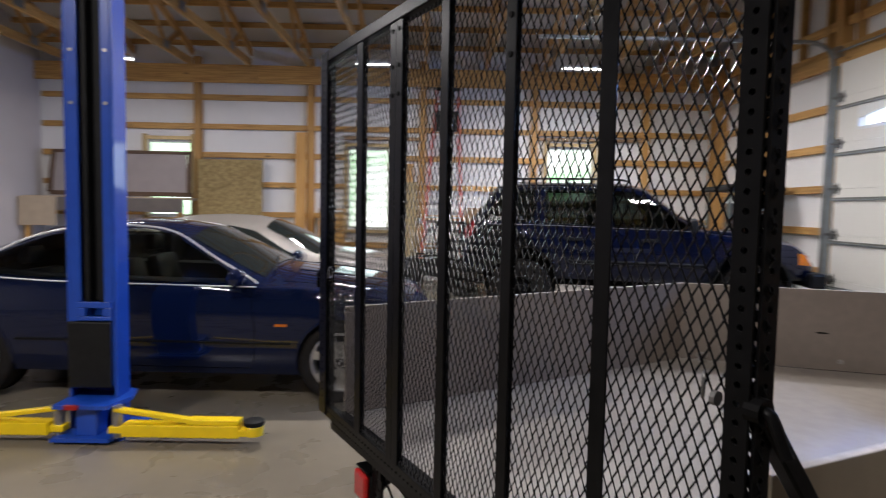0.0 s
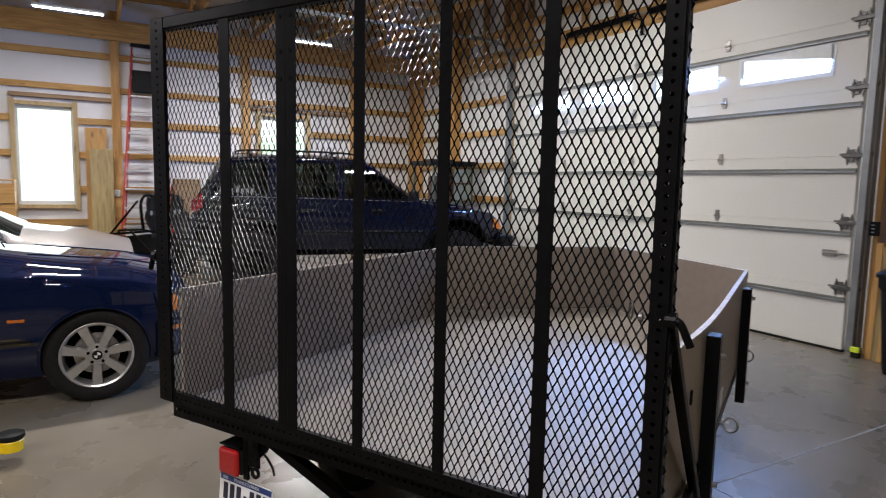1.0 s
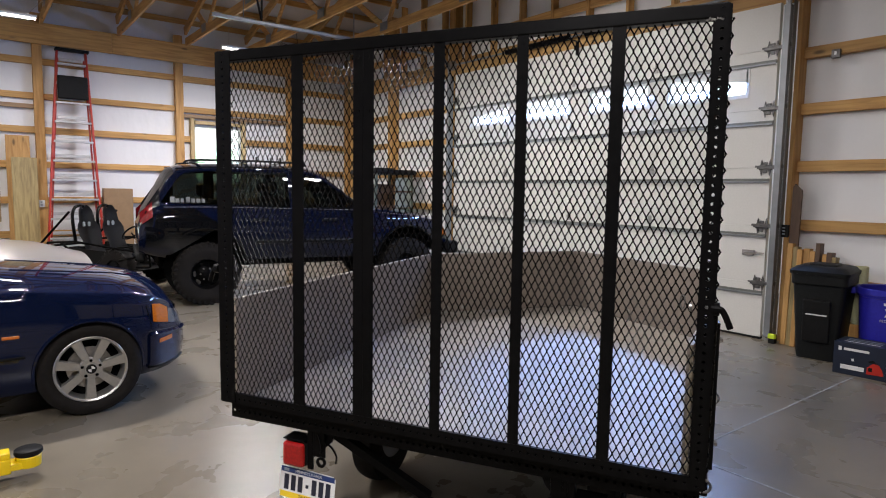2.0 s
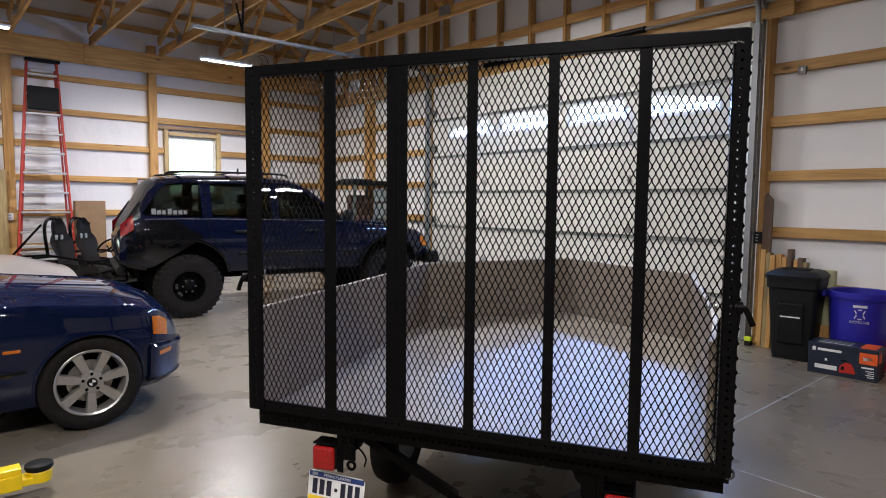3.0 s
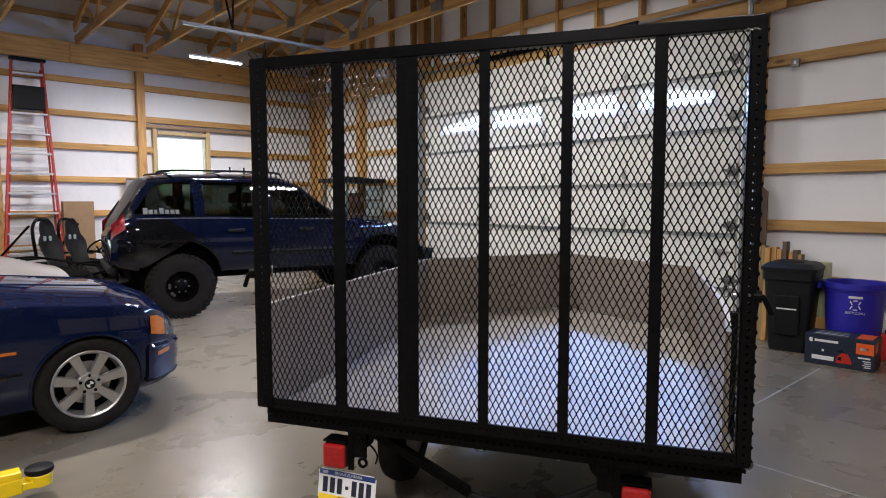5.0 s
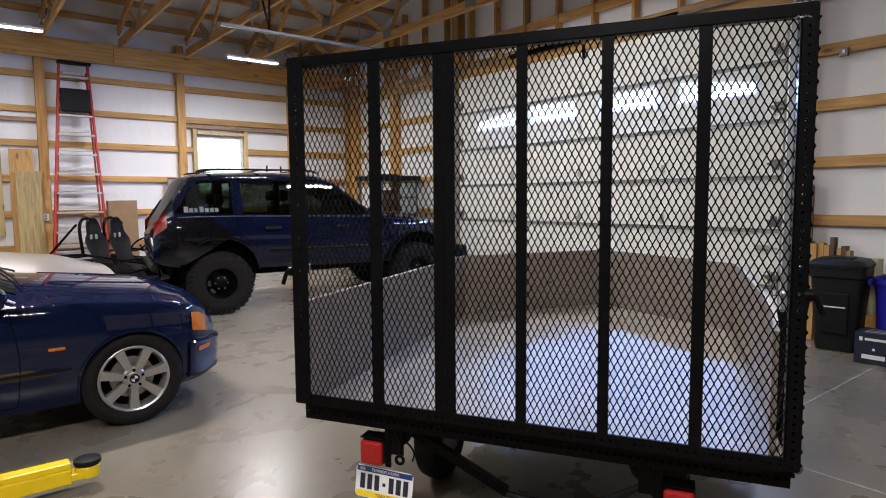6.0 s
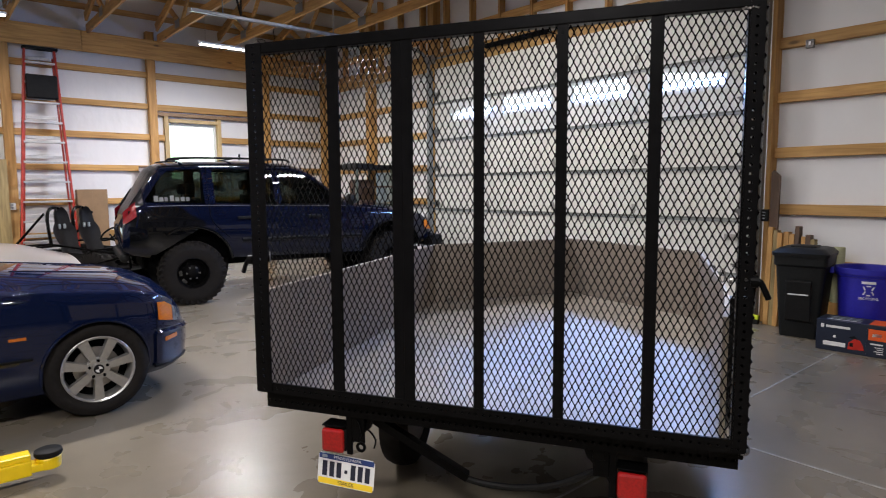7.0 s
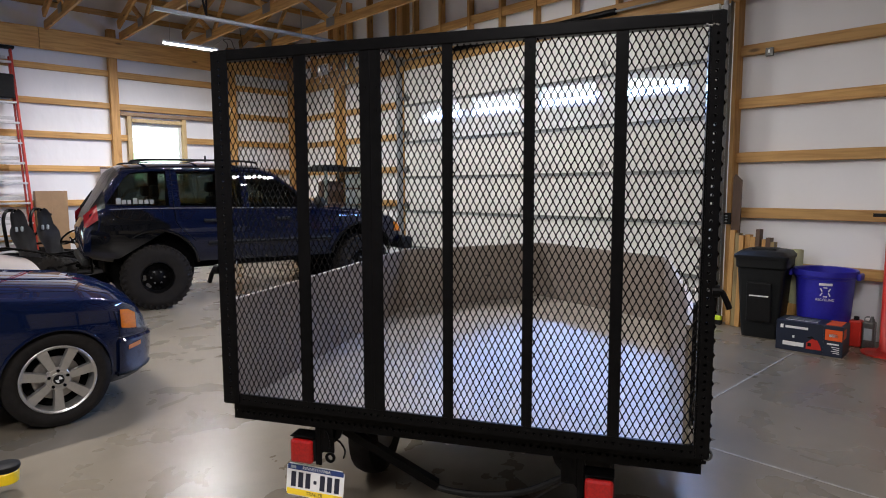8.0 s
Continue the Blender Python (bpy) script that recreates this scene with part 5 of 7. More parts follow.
        g = S.side_patch(span(0.519, 0.67, 8), lin((0.519, 0.545), (0.67, 0.50)), lin((0.519, 0.652), (0.61, 0.61), (0.67, 0.54)), s, 0.006)
        part("headlamp", g, M_CLEARLENS, car, "clear headlamp", True)
        g = S.side_patch(span(0.436, 0.543, 6), lin((0.436, 0.420), (0.543, 0.424)), lin((0.436, 0.450), (0.543, 0.456)), s, 0.024)
        part("bumper_marker", g, M_AMBER, car, "amber bumper marker")
        zt = lin((0.37, 0.485), (0.48, 0.478), (0.58, 0.468), (0.685, 0.45))
        part("bumper", S.side_patch(span(0.37, 0.685, 14), lin((0.37, 0.245), (0.685, 0.265)), zt, s, 0.020), paint, car, "", True)
        part("bumper_top", S.side_line([(0.37, 0.485), (0.48, 0.478), (0.58, 0.468), (0.675, 0.452)], s, 0.020, 0.0), paint, car, "", True)
        part("bumper_seam", S.side_line([(0.36, 0.516), (0.48, 0.506), (0.58, 0.495), (0.67, 0.478)], s, 0.0035, 0.001), M_CARTRIM, car)
        part("bumper_lip", S.side_line([(0.36, 0.255), (0.45, 0.25), (0.55, 0.25), (0.64, 0.26)], s, 0.014, 0.014), M_CARTRIM, car)
    part("windscreen", S.top_patch(span(-1.19, -0.60, 14), lin((-1.19, 0.53), (-0.6, 0.66))), M_DARKGLASS, car, "", True)
    part("rear_screen", S.top_patch(span(-2.98, -2.42, 14), lin((-2.98, 0.62), (-2.42, 0.53))), M_DARKGLASS, car, "", True)
    # bonnet lines, wipers
    for s in (-1, 1):
        g = B()
        P = smooth_path([(-0.45, s * 0.70, 0), (0.1, s * 0.66, 0), (0.40, s * 0.60, 0), (0.54, s * 0.50, 0)], 6)
        tube(g, [(p.x, p.y, S.top_z(p.x, p.y) - 0.001) for p in P], 0.0035, 6)
        part("bonnet_gap", g, M_DARKHOLE, car)
        g = B()
        P = smooth_path([(-0.4, s * 0.34, 0), (0.1, s * 0.30, 0), (0.5, s * 0.22, 0)], 6)
        tube(g, [(p.x, p.y, S.top_z(p.x, p.y) - 0.006) for p in P], 0.012, 8)
        part("bonnet_crease", g, paint, car, "", True)
        g = B()
        P = smooth_path([(-0.56, s * 0.30 - 0.25, 0), (-0.60, s * 0.30, 0), (-0.66, s * 0.30 + 0.3, 0)], 5)
        tube(g, [(p.x, p.y, S.top_z(p.x, p.y) + 0.02) for p in P], 0.008, 6)
        part("wiper", g, M_BLACKMATTE, car)
    if wheels:
        for s in (-1, 1):
            g = B()
            slab(g, [(s * 0.03, 0.50), (s * 0.15, 0.50), (s * 0.16, 0.58), (s * 0.05, 0.59)], 0.65, 0.695, 0)
            part("grille", g, M_DARKHOLE, car)
        for s in (-1, 1):
            alloy_wheel(car, 0.0, s, 0.838)
            alloy_wheel(car, -2.725, s, 0.838)
    return car


coupe("coupe_car", pose(1.077, 5.809, 0) @ Matrix.Scale(0.945, 4), M_BLUEPAINT, "glossy dark blue two-door coupe with silver seven-spoke wheels")
# the pale car beside it has no nose: bumper and lamps are off
PALE = {k: [p for p in v if p[0] <= 0.10] for k, v in COUPE.items()}
for k, v in (("top", 0.80), ("width", 0.80), ("low", 0.58), ("belt", 0.72), ("edge", 0.35), ("tumble", 0.05), ("crown", 0.03)):
    PALE[k] = PALE[k] + [(0.32, v)]
PALE["top"] = [(x, z + 0.015) for x, z in PALE["top"]]
PALE["low"] = [(-3.72, 0.45), (-3.66, 0.30), (-3.4, 0.24), (-0.5, 0.22), (-0.4, 0.4), (0.15, 0.55), (0.32, 0.70)]


def pale_car():
    car = thing("silver_car", pose(1.09, 7.74, 0) @ Matrix.Scale(0.95, 4), "pale silver car with its front bumper taken off", "car")
    S = Shape(**PALE)
    body = part("body", S.mesh(), M_SILVER, None, "", True)
    wheel_cut(body, -2.725, 0.315, 0.350, 0.87)
    body.data.shade_smooth()
    body.data.set_sharp_from_angle(angle=radians(55))
    body.parent = car
    top_line = lin((-2.83, 0.915), (-2.55, 1.06), (-2.3, 1.16), (-1.95, 1.222), (-1.55, 1.228), (-1.28, 1.175), (-0.95, 0.99), (-0.68, 0.875))
    belt = lin((-2.83, 0.905), (-2.2, 0.89), (-0.68, 0.87))
    for s in (-1, 1):
        for a, b, nm in ((-2.80, -1.88, "rear_side_glass"), (-1.82, -0.70, "door_glass")):
            part(nm, S.side_patch(span(a, b, 22), belt, top_line, s), M_DARKGLASS, car, "", True)
        for x in (-2.725, 0.0):
            alloy_wheel(car, x, s, 0.862)
        g = B()
        lathe(g, [(0.0, -0.11), (0.05, -0.10), (0.072, -0.05), (0.075, 0.03), (0.055, 0.09), (0.0, 0.11)], 18, Matrix.Translation((-0.72, s * 0.97, 0.925)) @ Matrix.Diagonal((0.75, 1, 0.85, 1)) @ pose(0, 0, 0, 90))
        part("door_mirror", g, M_SILVER, car, "", True)
        g = B()
        bar(g, (0.20, s * 0.55, 0.32), (0.23, s * 0.56, 0.70), 0.025, 0.025)
        bar(g, (-0.3, s * 0.55, 0.36), (0.22, s * 0.55, 0.34), 0.07, 0.09)
        part("front_frame", g, M_CARTRIM, car)
    part("windscreen", S.top_patch(span(-1.19, -0.60, 14), lin((-1.19, 0.53), (-0.6, 0.66))), M_DARKGLASS, car, "", True)
    g = B()
    box(g, 0.05, 0.19, -0.5, 0.5, 0.3, 0.62, 0.02)
    part("radiator", g, M_DARKHOLE, car)
    return car


pale_car()

# ---- navy off-road truck ----
TRUCK = dict(
    top=[(-3.42, 0.95), (-3.37, 1.14), (-3.30, 1.25), (-3.10, 1.64), (-2.97, 1.72), (-2.6, 1.755), (-1.9, 1.765), (-1.35, 1.74), (-1.15, 1.69), (-0.85, 1.46), (-0.55, 1.25), (-0.45, 1.205), (0.0, 1.17), (0.45, 1.10), (0.62, 1.05), (0.70, 0.95), (0.74, 0.85)],
    width=[(-3.42, 0.80), (-3.36, 0.86), (-3.2, 0.895), (-2.6, 0.91), (-0.4, 0.91), (0.2, 0.885), (0.5, 0.845), (0.65, 0.79), (0.74, 0.70)],
    low=[(-3.42, 0.66), (-3.2, 0.60), (-2.9, 0.55), (-0.4, 0.52), (0.35, 0.58), (0.74, 0.62)],
    belt=[(-3.42, 0.93), (-3.32, 1.14), (-2.5, 1.17), (-0.6, 1.14), (0.0, 1.08), (0.5, 1.0), (0.74, 0.80)],
    edge=[(-3.42, 0.3), (-3.25, 0.6), (-3.0, 0.88), (-1.3, 0.88), (-0.9, 0.75), (-0.55, 0.3), (0.74, 0.3)],
    tumble=[(-3.42, 0.05), (-3.2, 0.14), (-3.0, 0.21), (-1.3, 0.21), (-0.9, 0.14), (-0.5, 0.06), (0.74, 0.05)],
    crown=[(-3.42, 0.02), (-3.0, 0.035), (-1.2, 0.035), (0.74, 0.03)], soft=0.035)


def truck(m):
    car = thing("off_road_truck", m, "dark navy lifted off-road truck with big muddy tyres", "truck")
    S = Shape(**TRUCK)
    body = part("body", S.mesh(), M_JEEPPAINT, None, "", True)
    wheel_cut(body, 0.0, 0.47, 0.47, 0.91)
    wheel_cut(body, -2.69, 0.47, 0.47, 0.91)
    wins = (("quarter_glass", span(-3.17, -2.52, 14), lin((-3.17, 1.24), (-2.52, 1.215)), lin((-3.17, 1.27), (-3.0, 1.52), (-2.9, 1.62), (-2.52, 1.645))),
            ("rear_door_glass", span(-2.40, -1.66, 14), lin((-2.40, 1.22), (-1.66, 1.19)), lin((-2.40, 1.64), (-1.66, 1.64))),
            ("front_door_glass", span(-1.58, -0.72, 16), lin((-1.58, 1.19), (-0.72, 1.175)), lin((-1.58, 1.64), (-1.3, 1.61), (-1.1, 1.50), (-0.72, 1.24))))
    cabin_cut(body, span(-3.02, -0.95, 18), lin((-3.02, 1.50), (-2.9, 1.62), (-2.5, 1.66), (-1.4, 1.63), (-1.2, 1.54), (-0.95, 1.37)), 0.80, 0.60, [w[1:] for w in wins])
    for y in (-0.36, 0.36):
        car_seat(car, -1.62, y, 0.85, 0.50, 0.24)
        car_seat(car, -2.45, y, 0.85, 0.45, 0.26)
    body.data.shade_smooth()
    body.data.set_sharp_from_angle(angle=radians(55))
    body.parent = car
    for s in (-1, 1):
        for nm, xs, a, b in wins:
            part(nm, S.side_patch(xs, a, b, s, 0.002, 1), M_TINTGLASS, car, "", True)
        for pts in ([(-2.47, 1.67), (-2.47, 1.2), (-2.44, 1.0), (-2.25, 0.8)], [(-1.62, 1.67), (-1.62, 1.2), (-1.60, 0.58)], [(-0.55, 1.15), (-0.5, 0.9), (-0.52, 0.56)]):
            part("panel_gap", S.side_line(pts, s, 0.005, -0.001), M_DARKHOLE, car)
        part("side_moulding", S.side_line([(-2.1, 0.765), (-1.3, 0.76), (-0.5, 0.755)], s, 0.026, 0.0), M_CARTRIM, car)
        part("belt_trim", S.side_line([(-3.15, 1.195), (-2.4, 1.195), (-0.7, 1.16)], s, 0.0045, 0.001), M_STEEL, car)
        part("drip_rail", S.side_line([(-3.0, 1.655), (-2.4, 1.69), (-1.4, 1.68)], s, 0.008, 0.002), M_CARTRIM, car)
        # dull replacement panels and flares
        g = S.side_patch(span(-3.35, -2.53, 16), lin((-3.35, 0.66), (-3.1, 0.62), (-2.53, 0.96)), lin((-3.35, 1.14), (-3.05, 1.185), (-2.80, 1.18), (-2.70, 1.10), (-2.53, 1.0)), s, 0.004)
        part("quarter_panel", g, M_BLACKGLOSS, car, "dull dark replacement quarter panel", True)
        g = S.side_patch(span(-3.34, -3.19, 6), lin((-3.34, 1.15), (-3.19, 1.21)), lin((-3.34, 1.20), (-3.19, 1.42)), s, 0.004)
        part("pillar_panel", g, M_FILM, car, "", True)
        for x in (0.0, -2.69):
            pts = []
            for k in range(17):
                a = math.radians(8 + (164 if x > -1 else 118) * k / 16)
                px, pz = x + 0.475 * math.cos(a), 0.47 + 0.475 * math.sin(a)
                pts.append((px, s * (S.side_y(px, max(pz, 0.6)) + 0.012), pz))
            g = B()
            tube(g, pts, 0.018, 8)
            part("fender_flare", g, M_BLACKGLOSS, car, "", True)
            g = B()
            lathe(g, [(0.0, 0.0), (0.465, 0.0), (0.465, 0.02)], 30, Matrix.Translation((x, s * 0.62, 0.47)) @ pose(0, 0, 0, 90))
            part("wheel_well", g, M_DARKHOLE, body)
        for x in (-2.05, -1.15):
            g = B()
            y = s * (S.side_y(x, 1.04) + 0.014)
            box(g, x - 0.1, x + 0.1, y - 0.014, y + 0.014, 1.02, 1.058, 0.01)
            part("door_handle", g, M_BLACKMATTE, car)
        g = S.side_patch(span(-3.405, -3.27, 6), lin((-3.405, 0.98), (-3.27, 1.08)), lin((-3.405, 1.13), (-3.27, 1.25)), s, 0.014)
        part("tail_lamp", g, M_REDDEEP, car, "tall deep red tail lamp", True)
        g = S.side_patch(span(0.53, 0.70, 6), lin((0.53, 0.80), (0.70, 0.78)), lin((0.53, 0.93), (0.70, 0.90)), s, 0.008)
        part("corner_lamp", g, M_AMBER, car, "amber corner lamp", True)
        g = B()
        lathe(g, [(0.0, -0.12), (0.06, -0.11), (0.085, -0.05), (0.085, 0.05), (0.06, 0.10), (0.0, 0.11)], 16, Matrix.Translation((-0.70, s * 1.02, 1.24)) @ Matrix.Diagonal((0.7, 1, 0.9, 1)) @ pose(0, 0, 0, 90))
        part("door_mirror", g, M_BLACKMATTE, car, "", True)
        # roof rails
        g = B()
        tube(g, smooth_path([(-2.9, s * 0.60, 1.72), (-2.8, s * 0.60, 1.765), (-2.2, s * 0.60, 1.778), (-1.5, s * 0.60, 1.77), (-1.38, s * 0.60, 1.73)], 6), 0.013, 8)
        part("roof_rail", g, M_BLACKMATTE, car)
    for x in (-2.7, -2.1, -1.6):
        g = B()
        bar(g, (x, -0.60, 1.778), (x, 0.60, 1.778), 0.04, 0.014)
        part("cross_bar", g, M_BLACKMATTE, car)
    for x, y in ((-2.0, -0.45), (-1.78, -0.3), (-1.7, -0.5)):
        g = B()
        rod(g, (x, y, 1.76), (x, y, 1.84), 0.012, 8)
        part("rack_clamp", g, M_BLACKMATTE, car)
    part("rear_screen", S.top_patch(span(-3.385, -3.02, 12), lin((-3.385, 0.68), (-3.02, 0.66))), M_FILM, car, "rear screen under crinkled black film", True)
    part("windscreen", S.top_patch(span(-1.12, -0.58, 12), lin((-1.12, 0.60), (-0.58, 0.70))), M_DARKGLASS, car, "", True)
    g = B()
    box(g, 0.66, 0.84, -0.86, 0.86, 0.52, 0.70, 0.03)
    part("front_bumper", g, M_CARTRIM, car)
    g = B()
    box(g, -3.45, -3.36, -0.70, 0.70, 0.54, 0.64, 0.03)
    part("rear_bumper", g, M_BLACKMATTE, car)
    g = B()
    box(g, -3.2, 0.5, -0.45, 0.45, 0.42, 0.60, 0.02)
    rod(g, (-2.69, -0.7, 0.40), (-2.69, 0.7, 0.40), 0.05)
    rod(g, (0.0, -0.7, 0.40), (0.0, 0.7, 0.40), 0.05)
    part("chassis", g, M_DARKHOLE, car)
    for x in (0.0, -2.69):
        for s in (-1, 1):
            r, w, yo = 0.384, 0.235, 0.915
            yc = s * (yo - w / 2)
            ty = tyre_part(car, x, yc, r, r, w, 0.180, M_RUBBER_DUSTY, 34, "large knobbly off-road tyre")
            o = Matrix.Translation((x, s * yo, r)) @ pose(0, 0, 0, 90 if s < 0 else -90)
            g = B()
            lathe(g, [(0.183, -0.03), (0.188, -0.008), (0.179, -0.006), (0.168, -0.05), (0.160, -0.09), (0.12, -0.075), (0.09, -0.06), (0.06, -0.03), (0.045, -0.02), (0.0, -0.018)], 40, o)
            part("rim", g, M_BLACK, ty, "black steel rim", True)
            for k in range(8):
                a = 2 * math.pi * k / 8
                g = B()
                c = Vector((0.135 * math.cos(a), 0.135 * math.sin(a), -0.0785))
                d = Vector((-math.sin(a), math.cos(a), 0)) * 0.016
                for e in (-1, 0, 1):
                    rod(g, o @ (c + d * e + Vector((0, 0, -0.003))), o @ (c + d * e + Vector((0, 0, 0.004))), 0.018, 12)
                part("rim_hole", g, M_DARKSTEEL if k in (4, 5) and s < 0 else M_DARKHOLE, ty)
            for k in range(6):
                a = 2 * math.pi * k / 6
                g = B()
                c = Vector((0.072 * math.cos(a), 0.072 * math.sin(a), -0.045))
                rod(g, o @ c, o @ (c + Vector((0, 0, 0.025))), 0.011, 6)
                part("lug_nut", g, M_DARKSTEEL, ty)
    # tow hook and sticker on the quarter glass
    for i, w in enumerate((0.05, 0.045, 0.035, 0.045, 0.045, 0.045, 0.04)):
        x = -3.08 + 0.058 * i + 0.002
        g = S.side_patch(span(x, x + w, 2), lin((x, 1.25), (x + w, 1.25)), lin((x, 1.318 if i in (0, 3) else 1.298), (x + w, 1.318 if i in (0, 3) else 1.298)), -1, 0.008, 2)
        part("sticker_bar", g, M_STICKER, car)
    return car


truck(pose(5.60, 8.81, 0, 0, 0, -9.5) @ Matrix.Scale(1.005, 4))


# ---- two-post lift column ----
def lift():
    t = thing("car_lift", pose(-0.26, 4.384, 0), "blue two-post car lift column with folded yellow arms", "car lift")
    g = B()
    box(g, -0.20, 0.19, -0.10, 0.36, 0.0, 0.016, 0.004)
    part("base_plate", g, M_LIFTBLUE, t)
    # C-shaped column, open to the front
    for nm, a in (("column_side", (-0.165, -0.149, 0.0, 0.15, 0.016)), ("column_side", (0.104, 0.120, 0.0, 0.15, 0.016)), ("column_lip", (-0.1485, -0.085, 0.0, 0.012, 0.30)), ("column_lip", (0.05, 0.1035, 0.0, 0.012, 0.30)), ("column_back", (-0.1485, 0.1035, 0.138, 0.15, 0.016))):
        g = B()
        box(g, *a, 3.6, 0.003)
        part(nm, g, M_LIFTBLUE, t)
    g = B()
    box(g, -0.08, -0.05, 0.03, 0.13, 0.78, 3.5, 0.004)
    box(g, 0.012, 0.045, 0.03, 0.13, 0.78, 3.5, 0.004)
    part("slide_rail", g, M_BLACKMATTE, t)
    g = B()
    rod(g, (-0.02, 0.09, 0.8), (-0.02, 0.09, 3.4), 0.02, 12)
    part("hydraulic_ram", g, M_BLACKMATTE, t)
    g = B()
    box(g, -0.155, 0.095, -0.028, -0.006, 0.29, 0.685, 0.01)
    part("pad_guard", g, M_BLACKMATTE, t, "black rubber door guard")
    g = B()
    box(g, -0.10, 0.10, -0.02, 0.012, 0.69, 0.715, 0.004)
    box(g, -0.10, 0.10, -0.02, 0.012, 0.765, 0.80, 0.004)
    box(g, -0.10, -0.05, -0.02, 0.012, 0.715, 0.765, 0.004)
    box(g, 0.05, 0.10, -0.02, 0.012, 0.715, 0.765, 0.004)
    part("carriage_head", g, M_LIFTBLUE, t)
    g = B()
    slab(g, [(-0.17, -0.16), (0.14, -0.16), (0.19, 0.04), (0.14, 0.20), (-0.17, 0.20)], 0.205, 0.228)
    slab(g, [(-0.18, -0.17), (0.15, -0.17), (0.18, 0.04), (0.15, 0.20), (-0.18, 0.20)], 0.018, 0.040)
    box(g, -0.06, 0.06, -0.12, 0.10, 0.04, 0.205, 0.004)
    part("carriage_yoke", g, M_LIFTBLUE, t)
    for s, y in ((1, -0.10), (-1, -0.09)):
        g = B()
        rod(g, (s * 0.17, y, 0.03), (s * 0.17, y, 0.215), 0.03, 14)
        part("arm_pin", g, M_STEEL, t)
        g = B()
        box(g, s * 0.21, s * 0.88, y - 0.05, y + 0.05, 0.045, 0.118, 0.006)
        box(g, s * 0.13, s * 0.23, y - 0.035, y + 0.035, 0.06, 0.10, 0.005)
        box(g, s * 0.58, s * 0.88, y - 0.04, y + 0.04, 0.117, 0.148, 0.006)
        # sloping strap on top
        bar(g, (s * 0.16, y - 0.005, 0.196), (s * 0.62, y - 0.015, 0.136), 0.05, 0.024, (0, 0, 1), 0.004)
        arm = part("arm", g, M_YELLOW, t, "yellow telescoping arm")
        g = B()
        lathe(g, [(0.0, 0.055), (0.052, 0.055), (0.056, 0.105), (0.05, 0.115), (0.0, 0.115)], 24, Matrix.Translation((s * 0.955, y, 0)))
        box(g, s * 0.87, s * 0.97, y - 0.045, y + 0.045, 0.055, 0.09, 0.004)
        part("pad_cup", g, M_YELLOW, arm)
        g = B()
        lathe(g, [(0.0, 0.112), (0.056, 0.112), (0.062, 0.122), (0.060, 0.138), (0.054, 0.142), (0.0, 0.14)], 28, Matrix.Translation((s * 0.955, y, 0)))
        part("rubber_pad", g, M_BLACKMATTE, arm, "black rubber lifting pad", True)
    for z in (1.95, 2.25):
        for x in (-0.12, 0.078):
            g = B()
            rod(g, (x, -0.006, z), (x, 0.002, z), 0.011, 8)
            part("bolt", g, M_STEEL, t)
    g = B()
    box(g, -0.10, -0.02, -0.175, -0.16, 0.205, 0.235, 0.003)
    part("release_knob", g, M_REDLENS, t)


lift()


# ---- step ladder against the wall ----
def ladder():
    t = thing("step_ladder", pose(-0.045, 0, 0), "tall red fibreglass step ladder folded against the wall", "ladder")
    def rail(x, z, dy=0.0):
        y = 12.36 - 0.10 * (3.6 - z) - 0.05 + dy
        return (x, y, z)
    L = lambda z: 1.47 + (1.76 - 1.47) * z / 3.58
    R = lambda z: 2.29 + (2.15 - 2.29) * z / 3.58
    for f, s in ((L, -1), (R, 1)):
        g = B()
        bar(g, rail(f(0.0), 0.0), rail(f(3.55), 3.55), 0.085, 0.032, (1, 0, 0), 0.006)
        part("rail", g, M_RED, t)
        g = B()
        bar(g, rail(f(0.05) - s * 0.05, 0.03, 0.1), rail(f(3.45) - s * 0.02, 3.45, 0.08), 0.06, 0.022, (1, 0, 0), 0.005)
        part("rear_rail", g, M_RED, t)
    for k in range(11):
        z = 0.30 + k * 0.305
        g = B()
        a, b = rail(L(z), z, -0.02), rail(R(z), z, -0.02)
        bar(g, (a[0] + 0.012, a[1], z), (b[0] - 0.012, b[1], z), 0.085, 0.03, (0, 0, 1), 0.004)
        part("step", g, M_ALU, t)
        g = B()
        bar(g, (a[0] + 0.06, a[1] + 0.11, z + 0.08), (b[0] - 0.06, b[1] + 0.11, z + 0.08), 0.02, 0.05, (0, 0, 1), 0.004)
        part("rear_brace", g, M_ALU, t)
    g = B()
    a = rail(1.965, 3.58)
    box(g, 1.73, 2.20, a[1] - 0.08, a[1] + 0.06, 3.555, 3.595, 0.01)
    part("top_cap", g, M_BLACKMATTE, t)
    g = B()
    a = rail(1.96, 3.0)
    box(g, 1.735, 2.155, a[1] - 0.10, a[1] - 0.03, 2.80, 3.16, 0.02)
    part("tool_bag", g, M_BLACKMATTE, t, "black cloth tool bag")


ladder()


# ---- sheets, boards and boxes along the sheeted wall ----
def board(name, x0, x1, z1, y, lean, material, label, thick=0.02, z0=0.0):
    g = B()
    box(g, 0, x1 - x0, -thick, 0, 0, z1 - z0, 0.003, pose(0, 0, 0, -lean))
    ob = part(name, g, material, None, m=Matrix.Translation((x0, y, z0)))
    return tagged(ob, label, "board")


